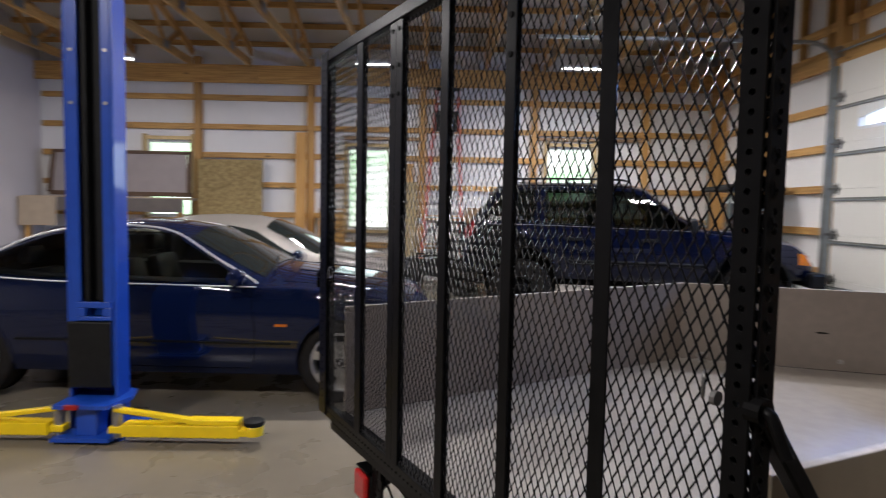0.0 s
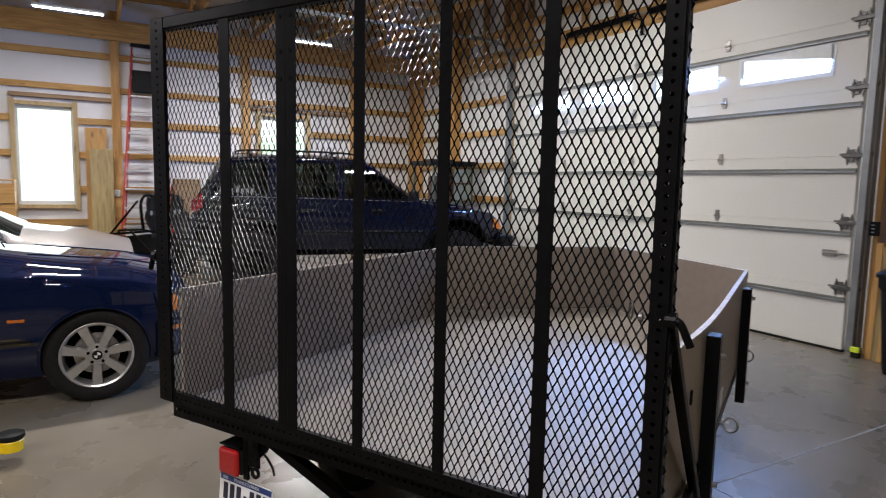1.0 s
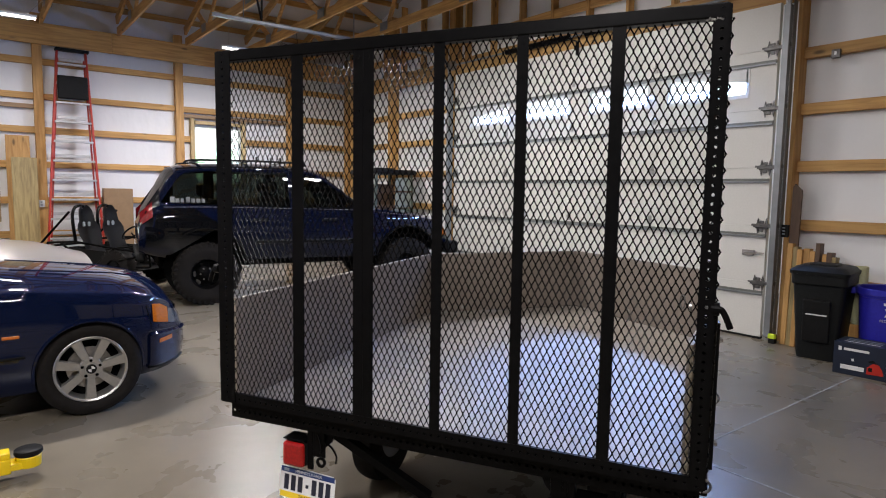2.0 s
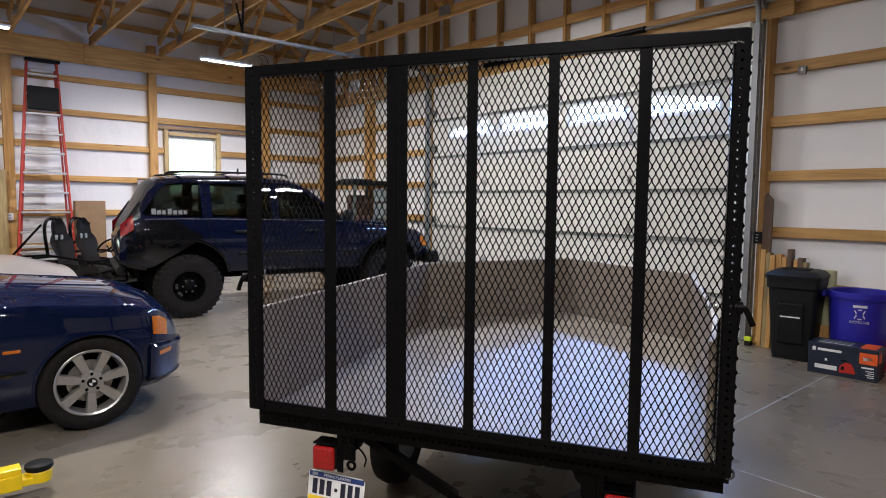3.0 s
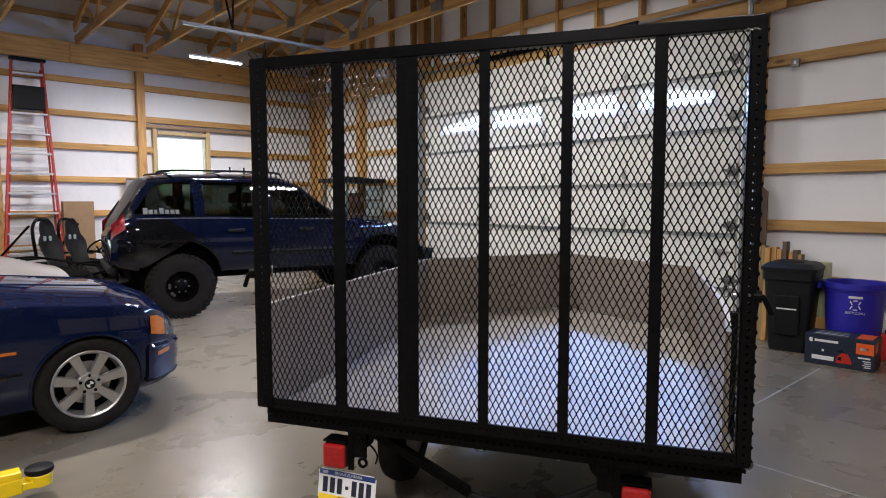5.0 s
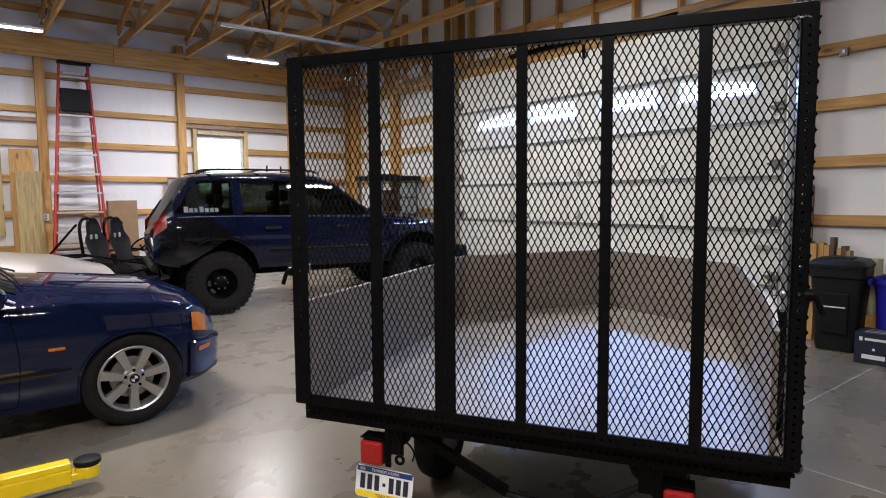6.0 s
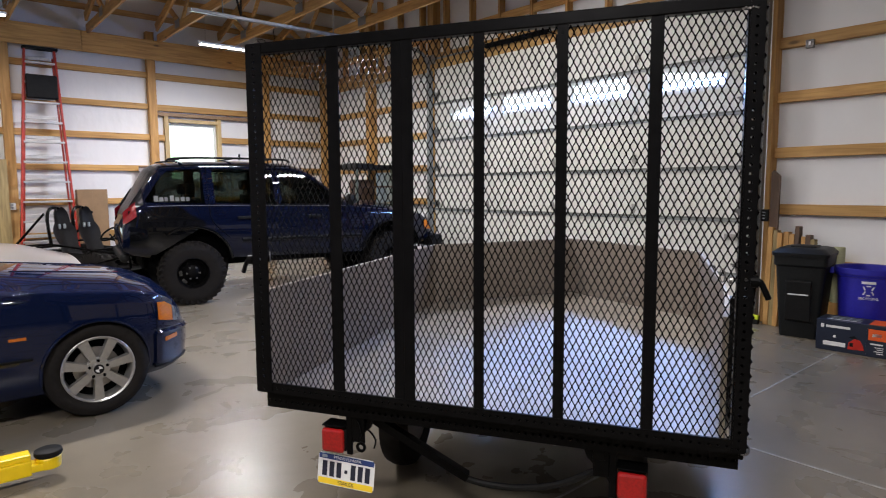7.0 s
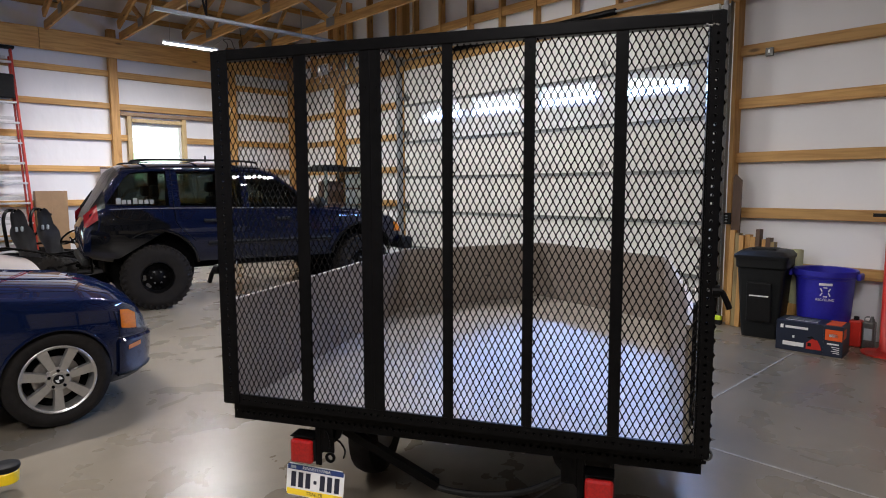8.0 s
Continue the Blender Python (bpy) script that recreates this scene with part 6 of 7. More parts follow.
board("plywood_strip", 0.99, 1.30, 2.20, 12.20, 3.0, M_WOODZ, "tan plywood strip leaning on the wall")
board("treated_board", 1.05, 1.38, 1.86, 12.12, 3.5, M_GREENWOOD, "greenish treated plank leaning on the wall", 0.035)
board("strand_board_sheet", -2.70, -1.50, 2.22, 12.20, 3.2, M_OSB, "yellow-brown strand board sheet leaning on the wall")
board("wall_plank", -0.90, -0.70, 2.74, 12.28, 1.5, M_WOODZ, "long pale plank standing against the wall", 0.035)
g = B()
box(g, 0, 0.44, -0.16, 0, 0, 1.40, 0.006)
cb = tagged(part("cardboard_box", g, M_CARD, None, m=Matrix.Translation((2.28, 12.34, 0))), "tall plain brown cardboard box by the wall", "box")
g = B()
box(g, 0.215, 0.221, -0.163, -0.1605, 0.02, 1.38)
part("seam", g, mat("carton_seam", (0.28, 0.18, 0.10), 0.7), cb)
wb = thing("wooden_crate", pose(-0.42, 12.1, 0), "orange-brown wooden crate under the wall window", "crate")
for k in range(4):
    g = B()
    box(g, 0, 0.46, -0.02, 0.0, 0.02 + k * 0.32, 0.32 + k * 0.32, 0.004)
    part("crate_board", g, M_WOODX, wb)
for x in (0.0, 0.43):
    g = B()
    box(g, x, x + 0.03, 0.0, 0.24, 0, 1.32, 0.004)
    part("crate_side", g, M_WOODZ, wb)
g = B()
box(g, 0.0, 0.46, 0.0, 0.24, 1.32, 1.34, 0.004)
part("crate_top", g, M_WOODX, wb)
# framed panel on a bench
pn = thing("framed_panel", pose(-5.45, 12.16, 1.50), "mauve-grey panel in a dark frame resting on a bench", "panel")
g = B()
slab(g, [(0.16, 0.08), (2.60, 0.08), (2.60, 0.77), (0.22, 0.77)], -0.02, 0.0, 1)
part("infill", g, M_GREYPANEL, pn)
g = B()
bar(g, (0.10, -0.012, 0.04), (2.70, -0.012, 0.04), 0.08, 0.04, (0, 1, 0))
bar(g, (0.18, -0.012, 0.80), (2.70, -0.012, 0.80), 0.06, 0.04, (0, 1, 0))
bar(g, (0.10, -0.012, 0.05), (0.20, -0.012, 0.80), 0.08, 0.04, (0, 1, 0))
bar(g, (2.64, -0.012, 0.05), (2.66, -0.012, 0.80), 0.08, 0.04, (0, 1, 0))
part("frame", g, M_BROWN, pn)
bn = thing("work_bench", pose(-5.6, 11.75, 0), "tan board bench with a dark grey front board", "bench")
g = B()
box(g, 0.0, 2.85, 0.0, 0.62, 1.44, 1.48, 0.004)
part("bench_top", g, M_TAN, bn)
g = B()
box(g, 0.62, 2.85, -0.02, 0.0, 1.22, 1.46, 0.004)
part("front_board", g, mat("grey_front_board", (0.13, 0.11, 0.10), 0.6, scale=6, vary=0.15), bn)
g = B()
box(g, -0.05, 0.615, -0.03, -0.001, 0.95, 1.46, 0.004)
part("end_board", g, M_TAN, bn)
for x in (0.05, 1.4, 2.75):
    g = B()
    box(g, x - 0.04, x + 0.04, 0.05, 0.13, 0, 1.44, 0.004)
    part("bench_leg", g, M_WOODZ, bn)


# ---- tube-framed buggy ----
def buggy():
    t = thing("tube_buggy", pose(2.22, 11.08, 0, 0, 0, -54) @ Matrix.Diagonal((0.95, 0.95, 0.96, 1)), "black tube-framed buggy with two bucket seats", "buggy")
    for y in (-0.235, 0.235):
        g = B()
        # bucket seat: shell swept back
        prof = [(-0.02, 0.34, 0.20), (0.02, 0.30, 0.21), (-0.16, 0.42, 0.24), (-0.21, 0.56, 0.22), (-0.25, 0.68, 0.27), (-0.28, 0.78, 0.285), (-0.30, 0.84, 0.25), (-0.315, 0.90, 0.19), (-0.33, 0.98, 0.185), (-0.345, 1.06, 0.165), (-0.355, 1.12, 0.11), (-0.36, 1.145, 0.04)]
        rows = []
        for x, z, w in [(0.30, 0.36, 0.20), (0.10, 0.31, 0.21)] + prof[2:]:
            rows.append([g.verts.new((x + 0.05 * abs(k) ** 2 / 9, y + 0.76 * w * k / 3, z + 0.06 * (abs(k) / 3) ** 2)) for k in range(-3, 4)])
        for A, C in zip(rows, rows[1:]):
            for k in range(6):
                g.faces.new((A[k], A[k + 1], C[k + 1], C[k]))
        bmesh.ops.solidify(g, geom=g.faces[:], thickness=0.05)
        seat = part("bucket_seat", g, M_SEAT, t, "black vinyl bucket seat", True)
        g = B()
        tube(g, smooth_path([(-0.32, y - 0.17, 0.62), (-0.37, y - 0.17, 1.00), (-0.40, y - 0.10, 1.15), (-0.405, y, 1.185), (-0.40, y + 0.10, 1.15), (-0.37, y + 0.17, 1.00), (-0.32, y + 0.17, 0.62)], 6), 0.024, 8)
        part("seat_hoop", g, M_BLACK, seat)
        for s in (-1, 1):
            g = B()
            box(g, -0.295, -0.262, y + s * 0.048 - 0.019, y + s * 0.048 + 0.019, 0.87, 0.945, 0.014)
            part("harness_slot", g, M_FRAMEGREY, seat)
    tubes = ([(-0.75, -0.52, 0.62), (-0.2, -0.55, 0.66), (0.5, -0.50, 0.58), (0.95, -0.30, 0.50)], [(-0.75, 0.52, 0.62), (-0.2, 0.55, 0.66), (0.5, 0.50, 0.58), (0.95, 0.30, 0.50)],
             [(-0.75, -0.50, 0.30), (0.3, -0.50, 0.26), (0.95, -0.28, 0.30)], [(-0.75, 0.50, 0.30), (0.3, 0.50, 0.26), (0.95, 0.28, 0.30)],
             [(-0.45, -0.55, 0.64), (0.0, -0.52, 0.28)], [(0.5, -0.50, 0.58), (0.1, -0.50, 0.27)], [(-0.75, -0.52, 0.62), (-0.75, -0.50, 0.30)],
             [(0.95, -0.30, 0.50), (0.95, 0.30, 0.50)], [(0.5, -0.5, 0.58), (0.5, 0.5, 0.58)], [(0.95, -0.28, 0.30), (0.95, -0.30, 0.50)])
    tubes += ([(-0.37, -0.46, 1.10), (-0.95, -0.52, 0.55)], [(-0.37, 0.46, 1.10), (-0.95, 0.52, 0.55)], [(-0.95, -0.52, 0.55), (-0.95, 0.52, 0.55)],
              [(0.5, 0.50, 0.58), (0.1, 0.50, 0.27)], [(0.95, 0.28, 0.30), (0.95, 0.30, 0.50)], [(-0.45, 0.55, 0.64), (0.0, 0.52, 0.28)], [(0.95, -0.30, 0.50), (0.62, -0.55, 0.40)], [(0.95, 0.30, 0.50), (0.62, 0.55, 0.40)])
    for p in tubes:
        g = B()
        tube(g, p, 0.018, 8)
        part("frame_tube", g, M_BLACK, t)
    g = B()
    c = Vector((0.56, -0.22, 0.80))
    pts = [c + 0.14 * (math.cos(a) * Vector((0.70, 0, 0.71)) + math.sin(a) * Vector((0, 1, 0))) for a in [2 * math.pi * k / 20 for k in range(20)]]
    tube(g, pts, 0.013, 6, True)
    tube(g, [c, (0.80, -0.22, 0.52)], 0.011, 6)
    part("steering_wheel", g, M_BLACK, t)
    for x, yt in ((0.48, 0.42), (-0.7, 0.66)):
        for s in (-1, 1):
            ty = tyre_part(t, x, s * yt, 0.28, 0.28, 0.20, 0.12, M_RUBBER, 20, "small knobbly buggy tyre")
            g = B()
            lathe(g, [(0.0, -0.02), (0.11, -0.02), (0.122, 0.03), (0.118, 0.05)], 20, Matrix.Translation((x, s * (yt + 0.05), 0.28)) @ pose(0, 0, 0, 90 if s < 0 else -90))
            part("rim", g, M_BLACK, ty)
            g = B()
            tube(g, [(x, s * 0.20, 0.34), (x, s * (yt - 0.04), 0.26)], 0.014, 6)
            tube(g, [(x - 0.12, s * 0.22, 0.50), (x, s * (yt - 0.11), 0.30)], 0.022, 8)
            part("suspension_arm", g, M_STEEL, t)
    for s in (-1, 1):
        g = B()
        slab(g, [(-0.72, 0.30), (0.35, 0.27), (0.62, 0.36), (0.45, 0.52), (-0.35, 0.56), (-0.72, 0.52)], s * 0.485 - 0.004, s * 0.485 + 0.004, 1)
        part("side_panel", g, M_BLACKMATTE, t)
    g = B()
    box(g, -0.72, 0.85, -0.47, 0.47, 0.245, 0.257, 0.003)
    part("floor_pan", g, M_BLACKMATTE, t)
    g = B()
    box(g, -0.80, -0.56, -0.14, 0.14, 0.28, 0.44, 0.03)
    for k in range(5):
        box(g, -0.80 + 0.05 * k, -0.785 + 0.05 * k, -0.10, 0.10, 0.44, 0.52, 0.004)
    rod(g, (-0.70, 0.20, 0.42), (-0.70, 0.30, 0.42), 0.07, 18)
    part("engine", g, M_CARTRIM, t)


buggy()


# ---- small utility tractor in the corner ----
def tractor():
    t = thing("compact_tractor", pose(6.42, 10.15, 0), "compact olive tractor with a black canopy in the corner", "tractor")
    g = B()
    box(g, -0.40, 0.40, -0.36, 0.36, 0.35, 0.95, 0.04)
    box(g, -0.38, 0.38, -0.34, 0.34, 0.95, 1.12, 0.05)
    part("tractor_body", g, M_OLIVE, t)
    g = B()
    box(g, -0.44, 0.44, -0.42, 0.42, 1.72, 1.80, 0.025)
    box(g, -0.30, 0.1, -0.2, 0.2, 1.80, 1.83, 0.01)
    part("canopy", g, M_BLACKMATTE, t)
    for x in (-0.38, 0.38):
        for y in (-0.36, 0.36):
            g = B()
            bar(g, (x, y, 1.05), (x * 0.95, y, 1.74), 0.04, 0.04)
            part("canopy_post", g, M_OLIVE, t)
    g = B()
    box(g, 0.02, 0.36, -0.378, -0.372, 1.14, 1.66)
    part("clear_screen", g, mat("hazy_plastic_screen", (0.33, 0.38, 0.34), 0.25, scale=6, vary=0.2), t)
    g = B()
    box(g, -0.25, 0.25, 0.0, 0.1, 1.1, 1.55, 0.04)
    box(g, -0.25, 0.25, -0.25, 0.1, 1.08, 1.18, 0.03)
    part("seat", g, M_BROWN, t)
    g = B()
    bar(g, (-0.36, -0.39, 1.42), (0.36, -0.39, 1.42), 0.03, 0.03)
    part("screen_bar", g, M_BROWN, t)
    for x in (-0.3, 0.3):
        for s in (-1, 1):
            tyre_part(t, x, s * 0.42, 0.28, 0.28, 0.18, 0.13, M_RUBBER, 18)


tractor()

# ---- beside the overhead door ----
lum = [(3.29, 0.05, 0.99, M_WOODZ), (3.235, 0.04, 0.96, M_GREENWOOD), (3.19, 0.045, 0.94, M_WOODZ), (3.14, 0.05, 0.95, M_WOODZ), (3.085, 0.045, 0.93, M_WOODZ), (3.035, 0.04, 1.01, M_BROWN), (2.985, 0.035, 0.91, M_WOODZ), (2.94, 0.045, 0.93, M_BROWN), (2.895, 0.035, 0.89, M_GREENWOOD)]
for i, (y, w, h, m) in enumerate(lum):
    g = B()
    box(g, -0.045, 0.045, -w / 2, w / 2, 0, h, 0.003, pose(0, 0, 0, 0, 2.2))
    tagged(part("lumber_offcut", g, m, None, m=Matrix.Translation((6.80 - 0.012 * (i % 3), y + 0.055, 0.0))), "short lumber offcut standing by the door post", "lumber", "lumber offcuts")
g = B()
slab(g, [(-0.045, 0), (0.04, 0), (0.04, 1.53), (0.02, 1.56), (-0.045, 1.50)], -0.012, 0.012, 0)
tagged(part("brown_panel", g, M_BROWN, None, m=Matrix.Translation((6.845, 3.345, 0.002)) @ pose(0, 0, 0, 0, 1.0)), "dark brown board standing by the door post", "board")
ou = thing("outlet_box", pose(6.865, 3.43, 1.105), "black electrical outlet box on the door post", "outlet")
g = B()
box(g, -0.035, 0.0, -0.04, 0.04, -0.06, 0.06, 0.005)
part("outlet_body", g, M_BLACKMATTE, ou)
for z in (-0.03, 0.0, 0.03):
    g = B()
    box(g, -0.038, -0.0345, -0.012, 0.012, z - 0.006, z + 0.006)
    part("socket", g, M_FRAMEGREY, ou)
sw = thing("switch_box", pose(6.945, 3.115, 2.765) @ Matrix.Scale(0.8, 4), "small grey electrical box under a girt", "electrical box")
g = B()
box(g, -0.05, 0.0, -0.045, 0.045, -0.055, 0.045, 0.006)
part("switch_body", g, M_DARKSTEEL, sw)
g = B()
box(g, -0.052, -0.0505, -0.012, 0.012, -0.02, 0.02)
part("switch_plate", g, M_FRAMEWHITE, sw)
g = B()
box(g, -0.03, 0.03, -0.03, 0.03, 0, 0.09, 0.006)
se = tagged(part("door_sensor", g, M_BLACKMATTE, None, m=Matrix.Translation((6.72, 3.42, 0.0))), "small black and lime door sensor on the floor", "sensor")
g = B()
box(g, -0.034, 0.0, -0.034, 0.034, 0.05, 0.095, 0.004)
part("lime_face", g, M_LIME, se)


def wheelie_bin():
    t = thing("wheeled_bin", pose(6.60, 2.945, 0, 0, 0, 8) @ Matrix.Diagonal((0.95, 0.82, 1, 1)), "black plastic wheeled rubbish bin with a closed lid", "rubbish bin")
    g = B()
    def ring(z, hx, hy, r):
        out = []
        for cx, cy, a0 in ((1, 1, 0), (-1, 1, 90), (-1, -1, 180), (1, -1, 270)):
            for k in range(4):
                a = math.radians(a0 + 30 * k)
                out.append(g.verts.new((cx * (hx - r) + r * math.cos(a), cy * (hy - r) + r * math.sin(a), z)))
        return out
    rs = [ring(0.0, 0.19, 0.19, 0.04), ring(0.06, 0.20, 0.20, 0.04), ring(0.66, 0.245, 0.25, 0.05), ring(0.68, 0.265, 0.268, 0.05), ring(0.76, 0.268, 0.272, 0.05)]
    g.faces.new(rs[0][::-1])
    for A, C in zip(rs, rs[1:]):
        for k in range(16):
            g.faces.new((A[k], A[(k + 1) % 16], C[(k + 1) % 16], C[k]))
    g.faces.new(rs[-1])
    part("bin_body", g, M_BINBLACK, t, "", True)
    g = B()
    rs = [ring(0.762, 0.285, 0.285, 0.05), ring(0.79, 0.288, 0.288, 0.05), ring(0.825, 0.24, 0.24, 0.06), ring(0.835, 0.20, 0.20, 0.06)]
    g.faces.new(rs[0][::-1])
    for A, C in zip(rs, rs[1:]):
        for k in range(16):
            g.faces.new((A[k], A[(k + 1) % 16], C[(k + 1) % 16], C[k]))
    g.faces.new(rs[-1])
    box(g, -0.13, 0.09, -0.13, 0.13, 0.83, 0.85, 0.008)
    part("lid", g, M_BINBLACK, t, "", True)
    g = B()
    rod(g, (0.29, -0.22, 0.74), (0.29, 0.22, 0.74), 0.016, 10)
    part("handle_bar", g, M_BINBLACK, t)
    g = B()
    box(g, -0.236, -0.205, -0.13, 0.13, 0.18, 0.56, 0.012, pose(0, 0, 0, 0, -4.2))
    part("front_recess", g, M_BLACKMATTE, t)
    g = B()
    box(g, -0.2392, -0.2365, -0.10, 0.10, 0.425, 0.437, 0, pose(0, 0, 0, 0, -4.2))
    part("label_bar", g, M_WHITE, t)
    for y in (-0.2, 0.2):
        g = B()
        rod(g, (0.19, y - 0.02, 0.09), (0.19, y + 0.02, 0.09), 0.09, 20)
        part("bin_wheel", g, M_BLACKMATTE, t)


wheelie_bin()


def blue_bin():
    t = thing("recycling_bin", pose(6.70, 2.46, 0) @ Matrix.Diagonal((0.92, 0.90, 1, 1)), "round royal blue plastic recycling bin with side handles", "recycling bin")
    g = B()
    lathe(g, [(0.0, 0.0), (0.215, 0.0), (0.222, 0.02), (0.262, 0.60), (0.275, 0.605), (0.282, 0.625), (0.290, 0.63), (0.290, 0.675), (0.283, 0.68), (0.262, 0.675), (0.258, 0.6), (0.21, 0.03), (0.0, 0.03)], 48)
    part("bin_body", g, M_BINBLUE, t, "", True)
    for s in (-1, 1):
        g = B()
        box(g, -0.07, 0.07, s * 0.285, s * 0.325, 0.60, 0.66, 0.012)
        part("handle", g, M_BINBLUE, t)
    # mark: three bent arrows as plain bars in a triangle, between two bars of print
    def on(a, z, w, h):
        g = B()
        r = 0.2225 + (z - 0.02) * 0.069 + 0.003
        n = 6
        for k in range(n):
            a0, a1 = a - w / 2 + w * k / n, a - w / 2 + w * (k + 1) / n
            box(g, 0, 0.002, -0.5 * w / n * r, 0.5 * w / n * r, -h / 2, h / 2, 0, Matrix.Rotation((a0 + a1) / 2, 4, "Z") @ Matrix.Translation((r, 0, z)))
        return g
    A = math.radians(196)
    part("print_bar", on(A, 0.565, 0.44, 0.022), M_WHITE, t)
    text("print", "RECYCLING", 0.030, Matrix.Rotation(A, 4, "Z") @ Matrix.Translation((0.2525, 0, 0.425)) @ pose(0, 0, 0, 90, 0, 90), M_WHITE, t, 0.0035)
    for k in range(6):
        b = math.radians(60 * k + 30)
        g = B()
        r = 0.262
        box(g, 0, 0.0025, -0.017, 0.017, -0.005, 0.005, 0, Matrix.Rotation(A + math.cos(b) * 0.040 / r, 4, "Z") @ Matrix.Translation((r - 0.003, 0, 0.495 + 0.040 * math.sin(b))) @ Matrix.Rotation(-(b + math.pi / 2), 4, "X"))
        part("mark_bar", g, M_WHITE, t)


blue_bin()


def tool_box():
    t = thing("tool_carton", pose(6.155, 2.165, 0, 0, 0, 3) @ Matrix.Diagonal((1, 1.13, 1.03, 1)), "navy printed tool carton with an orange corner panel", "box")
    g = B()
    box(g, 0.0, 0.27, 0.0, 0.45, 0.0, 0.255, 0.003)
    part("carton", g, M_NAVYCARD, t)
    for nm, a, m in (("orange_panel", (0.0, 0.115, 0.135, 0.225), M_ORANGE), ("white_panel", (0.25, 0.40, 0.045, 0.08), M_WHITE), ("logo_bar", (0.225, 0.385, 0.195, 0.215), M_WHITE), ("logo_mark", (0.395, 0.42, 0.19, 0.222), M_WHITE), ("print_bar", (0.02, 0.10, 0.10, 0.112), M_WHITE), ("print_bar", (0.03, 0.09, 0.165, 0.19), M_WHITE), ("dot", (0.315, 0.335, 0.115, 0.135), M_WHITE), ("divider", (0.122, 0.126, 0.0, 0.25), M_FRAMEGREY)):
        g = B()
        box(g, -0.0022, -0.0008, a[0] + 0.004, a[1], a[2], a[3])
        part(nm, g, m, t)
    for k in range(4):
        g = B()
        box(g, -0.0022, -0.0008, 0.02, 0.06 + 0.012 * (k % 2), 0.03 + k * 0.016, 0.036 + k * 0.016)
        part("print_bar", g, M_WHITE, t)
    # printed picture of a red tool as plain shapes
    g = B()
    slab(g, [(0.135, 0.04), (0.24, 0.035), (0.235, 0.09), (0.20, 0.125), (0.165, 0.12), (0.145, 0.08)], -0.0024, -0.0008, 0)
    part("printed_shape", g, M_REDSTEEL, t)
    g = B()
    slab(g, [(0.17, 0.115), (0.20, 0.15), (0.235, 0.135), (0.22, 0.125), (0.19, 0.13)], -0.0026, -0.001, 0)
    slab(g, [(0.205, 0.06), (0.228, 0.06), (0.228, 0.09), (0.205, 0.09)], -0.0030, -0.0026, 0)
    part("printed_shape", g, M_BLACKMATTE, t)
    g = B()
    box(g, 0.02, 0.12, -0.0022, -0.0008, 0.15, 0.225)
    part("orange_panel", g, M_ORANGE, t)
    g = B()
    box(g, 0.03, 0.25, 0.02, 0.12, 0.2558, 0.2572)
    part("orange_panel", g, M_ORANGE, t)
    for k in range(3):
        g = B()
        box(g, 0.06 + 0.06 * k, 0.075 + 0.06 * k, 0.18, 0.40, 0.2558, 0.2570)
        part("print_bar", g, M_WHITE if k == 0 else M_FRAMEGREY, t)


tool_box()
jg = thing("metal_jug", pose(6.72, 2.10, 0) @ Matrix.Diagonal((0.75, 0.62, 0.95, 1)), "dull metal fluid can on the floor", "can")
g = B()
box(g, -0.055, 0.055, -0.075, 0.075, 0.0, 0.25, 0.012)
lathe(g, [(0.04, 0.25), (0.03, 0.275), (0.018, 0.28), (0.018, 0.30), (0.0, 0.30)], 18, Matrix.Translation((0, -0.03, 0)))
part("can_body", g, M_DARKSTEEL, jg)
g = B()
tube(g, smooth_path([(0, 0.06, 0.25), (0, 0.055, 0.285), (0, 0.0, 0.292), (0, -0.005, 0.25)], 5), 0.007, 8)
part("can_handle", g, M_GALV, jg)
g = B()
box(g, -0.0575, -0.0555, -0.05, 0.05, 0.08, 0.19)
part("label", g, M_FRAMEGREY, jg)
jr = thing("red_fluid_jug", pose(6.72, 2.20, 0), "small red and black fluid jug", "jug")
g = B()
box(g, -0.05, 0.05, -0.05, 0.05, 0, 0.24, 0.015)
part("jug_body", g, M_REDSTEEL, jr)
g = B()
rod(g, (0, 0, 0.24), (0, 0, 0.27), 0.022)
part("jug_cap", g, M_BLACKMATTE, jr)
st = thing("red_floor_stand", pose(6.573, 1.935, 0), "red painted steel floor stand with a round base", "stand")
g = B()
lathe(g, [(0.0, 0.0), (0.19, 0.0), (0.19, 0.012), (0.08, 0.03), (0.058, 0.06), (0.058, 1.18), (0.0, 1.18)], 28)
part("pole", g, M_REDSTEEL, st, "", True)
g = B()
bar(g, (0.0, -0.02, 1.19), (0.0, 0.16, 1.19), 0.03, 0.03)
part("top_bar", g, M_BLACKMATTE, st)
g = B()
rod(g, (6.86, 2.75, 0.30), (6.86, 2.75, 0.825), 0.052, 18)
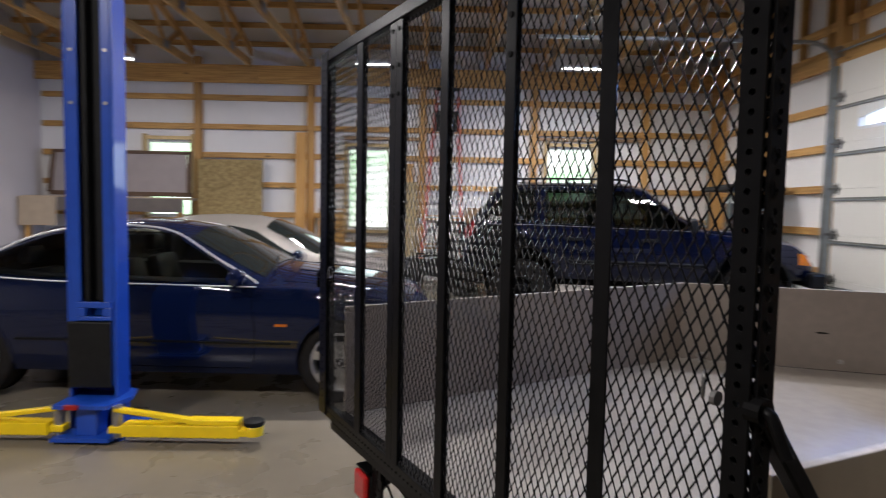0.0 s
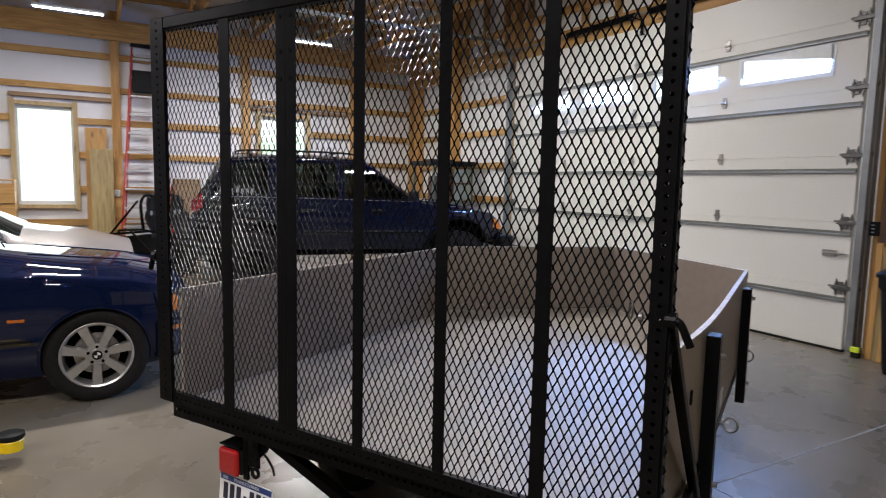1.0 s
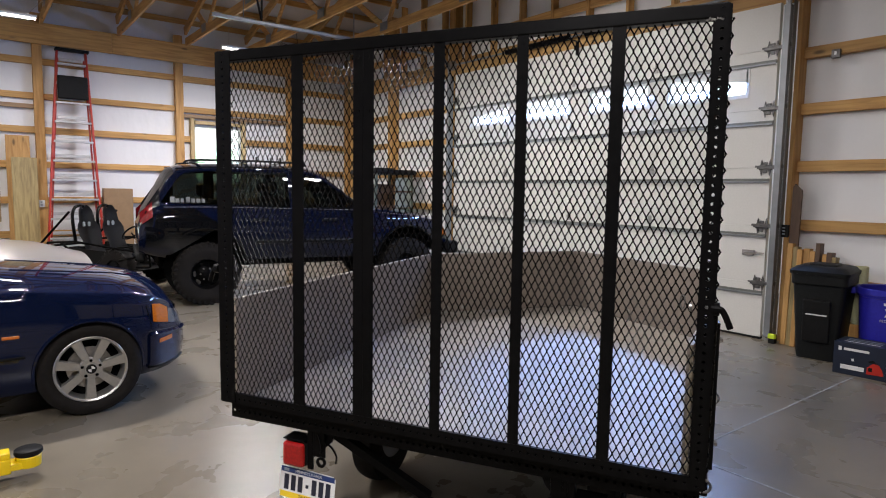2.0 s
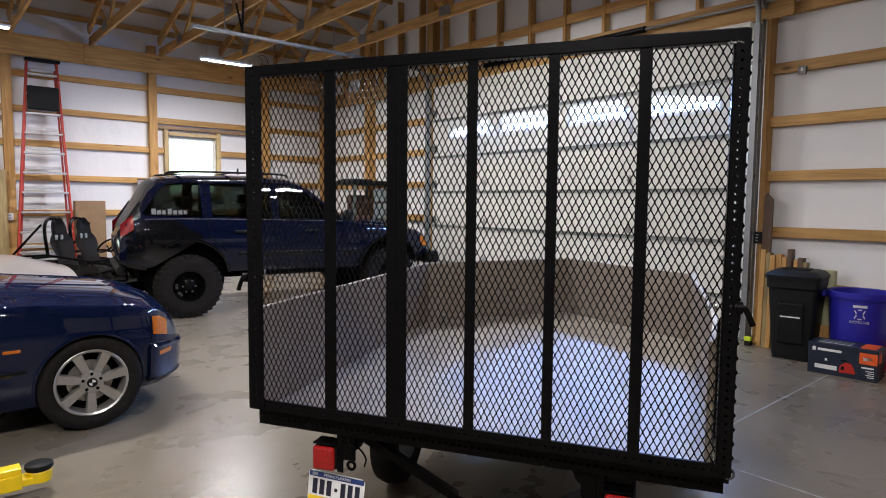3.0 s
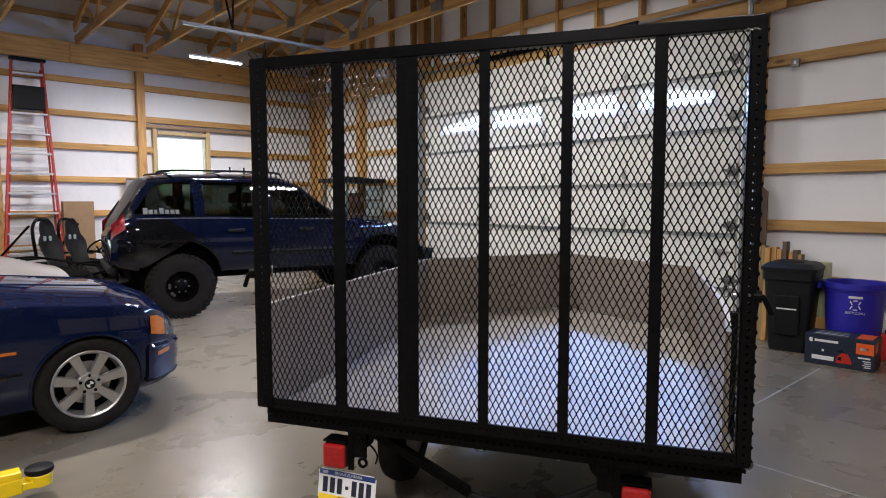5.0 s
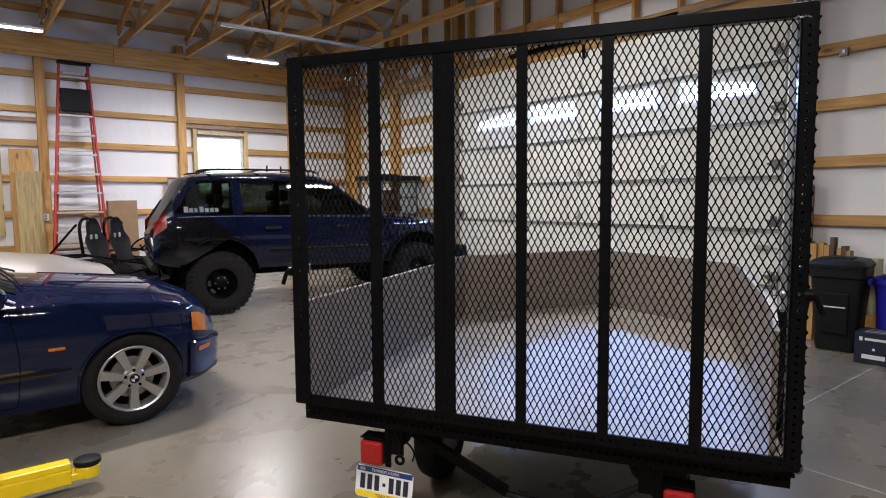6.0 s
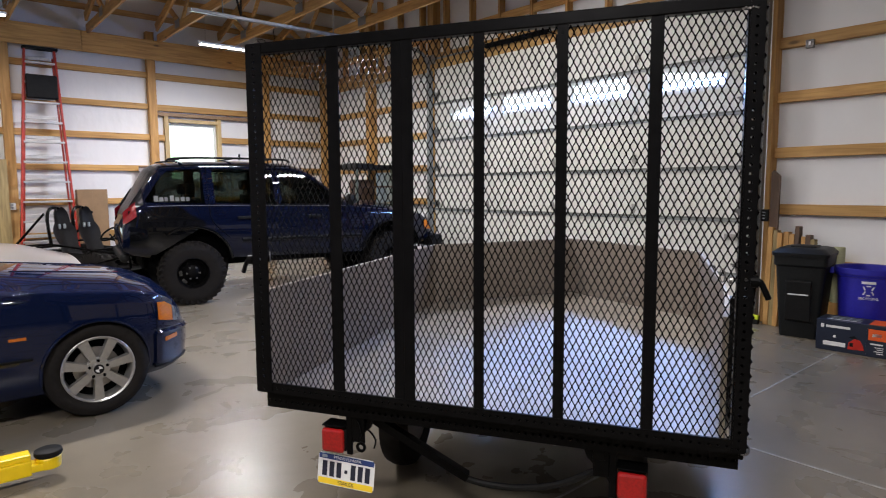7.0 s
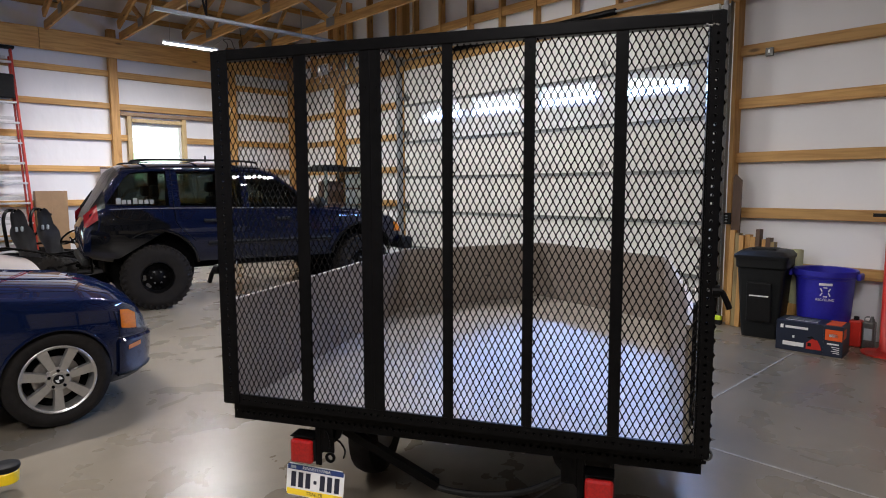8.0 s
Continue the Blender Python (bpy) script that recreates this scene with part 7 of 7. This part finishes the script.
tagged(part("paper_roll", g, mat("olive_paper", (0.50, 0.50, 0.30), 0.7, scale=12, vary=0.1), None), "pale olive paper roll standing behind the bins", "paper roll")
g = B()
box(g, 6.80, 6.92, 2.67, 2.83, 0.0, 0.30, 0.004)
tagged(part("wood_block", g, M_WOODZ, None), "short wooden block behind the bins", "block")
# operator bracket on the door, cable on the light
ob_ = thing("door_bracket", pose(6.79, 6.065, 3.22), "black pull bracket on the overhead door", "bracket", "", "structure")
g = B()
bar(g, (-0.02, 0, 0.15), (-0.02, 0, -0.02), 0.012, 0.045, (0, 1, 0))
bar(g, (-0.02, 0, 0.15), (-0.10, 0.10, 0.19), 0.03, 0.012)
bar(g, (-0.02, 0, -0.01), (0.01, 0, -0.01), 0.045, 0.012)
part("bracket_arm", g, M_BLACK, ob_)
cd = thing("light_cable", pose(0.26 * 0.17, 0.836 * 0.17, 1.426 * 0.17) @ Matrix.Scale(0.83, 4), "thin black cable looping under the roof truss", "cable")
g = B()
tube(g, smooth_path([(5.112, 12.0, 3.97), (5.2, 12.0, 3.99), (5.32, 11.98, 3.90), (5.42, 11.98, 4.06), (5.34, 11.98, 4.14), (5.48, 11.98, 4.16), (5.56, 12.0, 4.02), (5.70, 12.05, 4.0), (5.80, 12.1, 3.97), (5.74, 12.08, 4.2), (5.70, 12.06, 4.47)], 6), 0.006, 6)
part("cable", g, M_BLACKMATTE, cd)
g = B()
box(g, 3.26, 3.80, 12.33, 12.352, 0.0, 1.79, 0.003)
sl = tagged(part("grey_sheet", g, M_GREYPANEL, None), "thin grey sheet standing against the wall behind the truck", "sheet")
g = B()
box(g, 3.256, 3.80, 12.326, 12.3295, 1.765, 1.792)
part("edge_strip", g, M_BROWN, sl)
wo = thing("wall_outlet", pose(1.425, 12.368, 1.145), "small white electrical box on a wall post", "outlet")
g = B()
box(g, -0.045, 0.045, -0.045, 0.0, -0.055, 0.055, 0.005)
part("outlet_body", g, M_WHITE, wo)
for z in (-0.022, 0.022):
    g = B()
    box(g, -0.014, 0.014, -0.0475, -0.044, z - 0.012, z + 0.012, 0.002)
    part("socket", g, M_FRAMEGREY, wo)
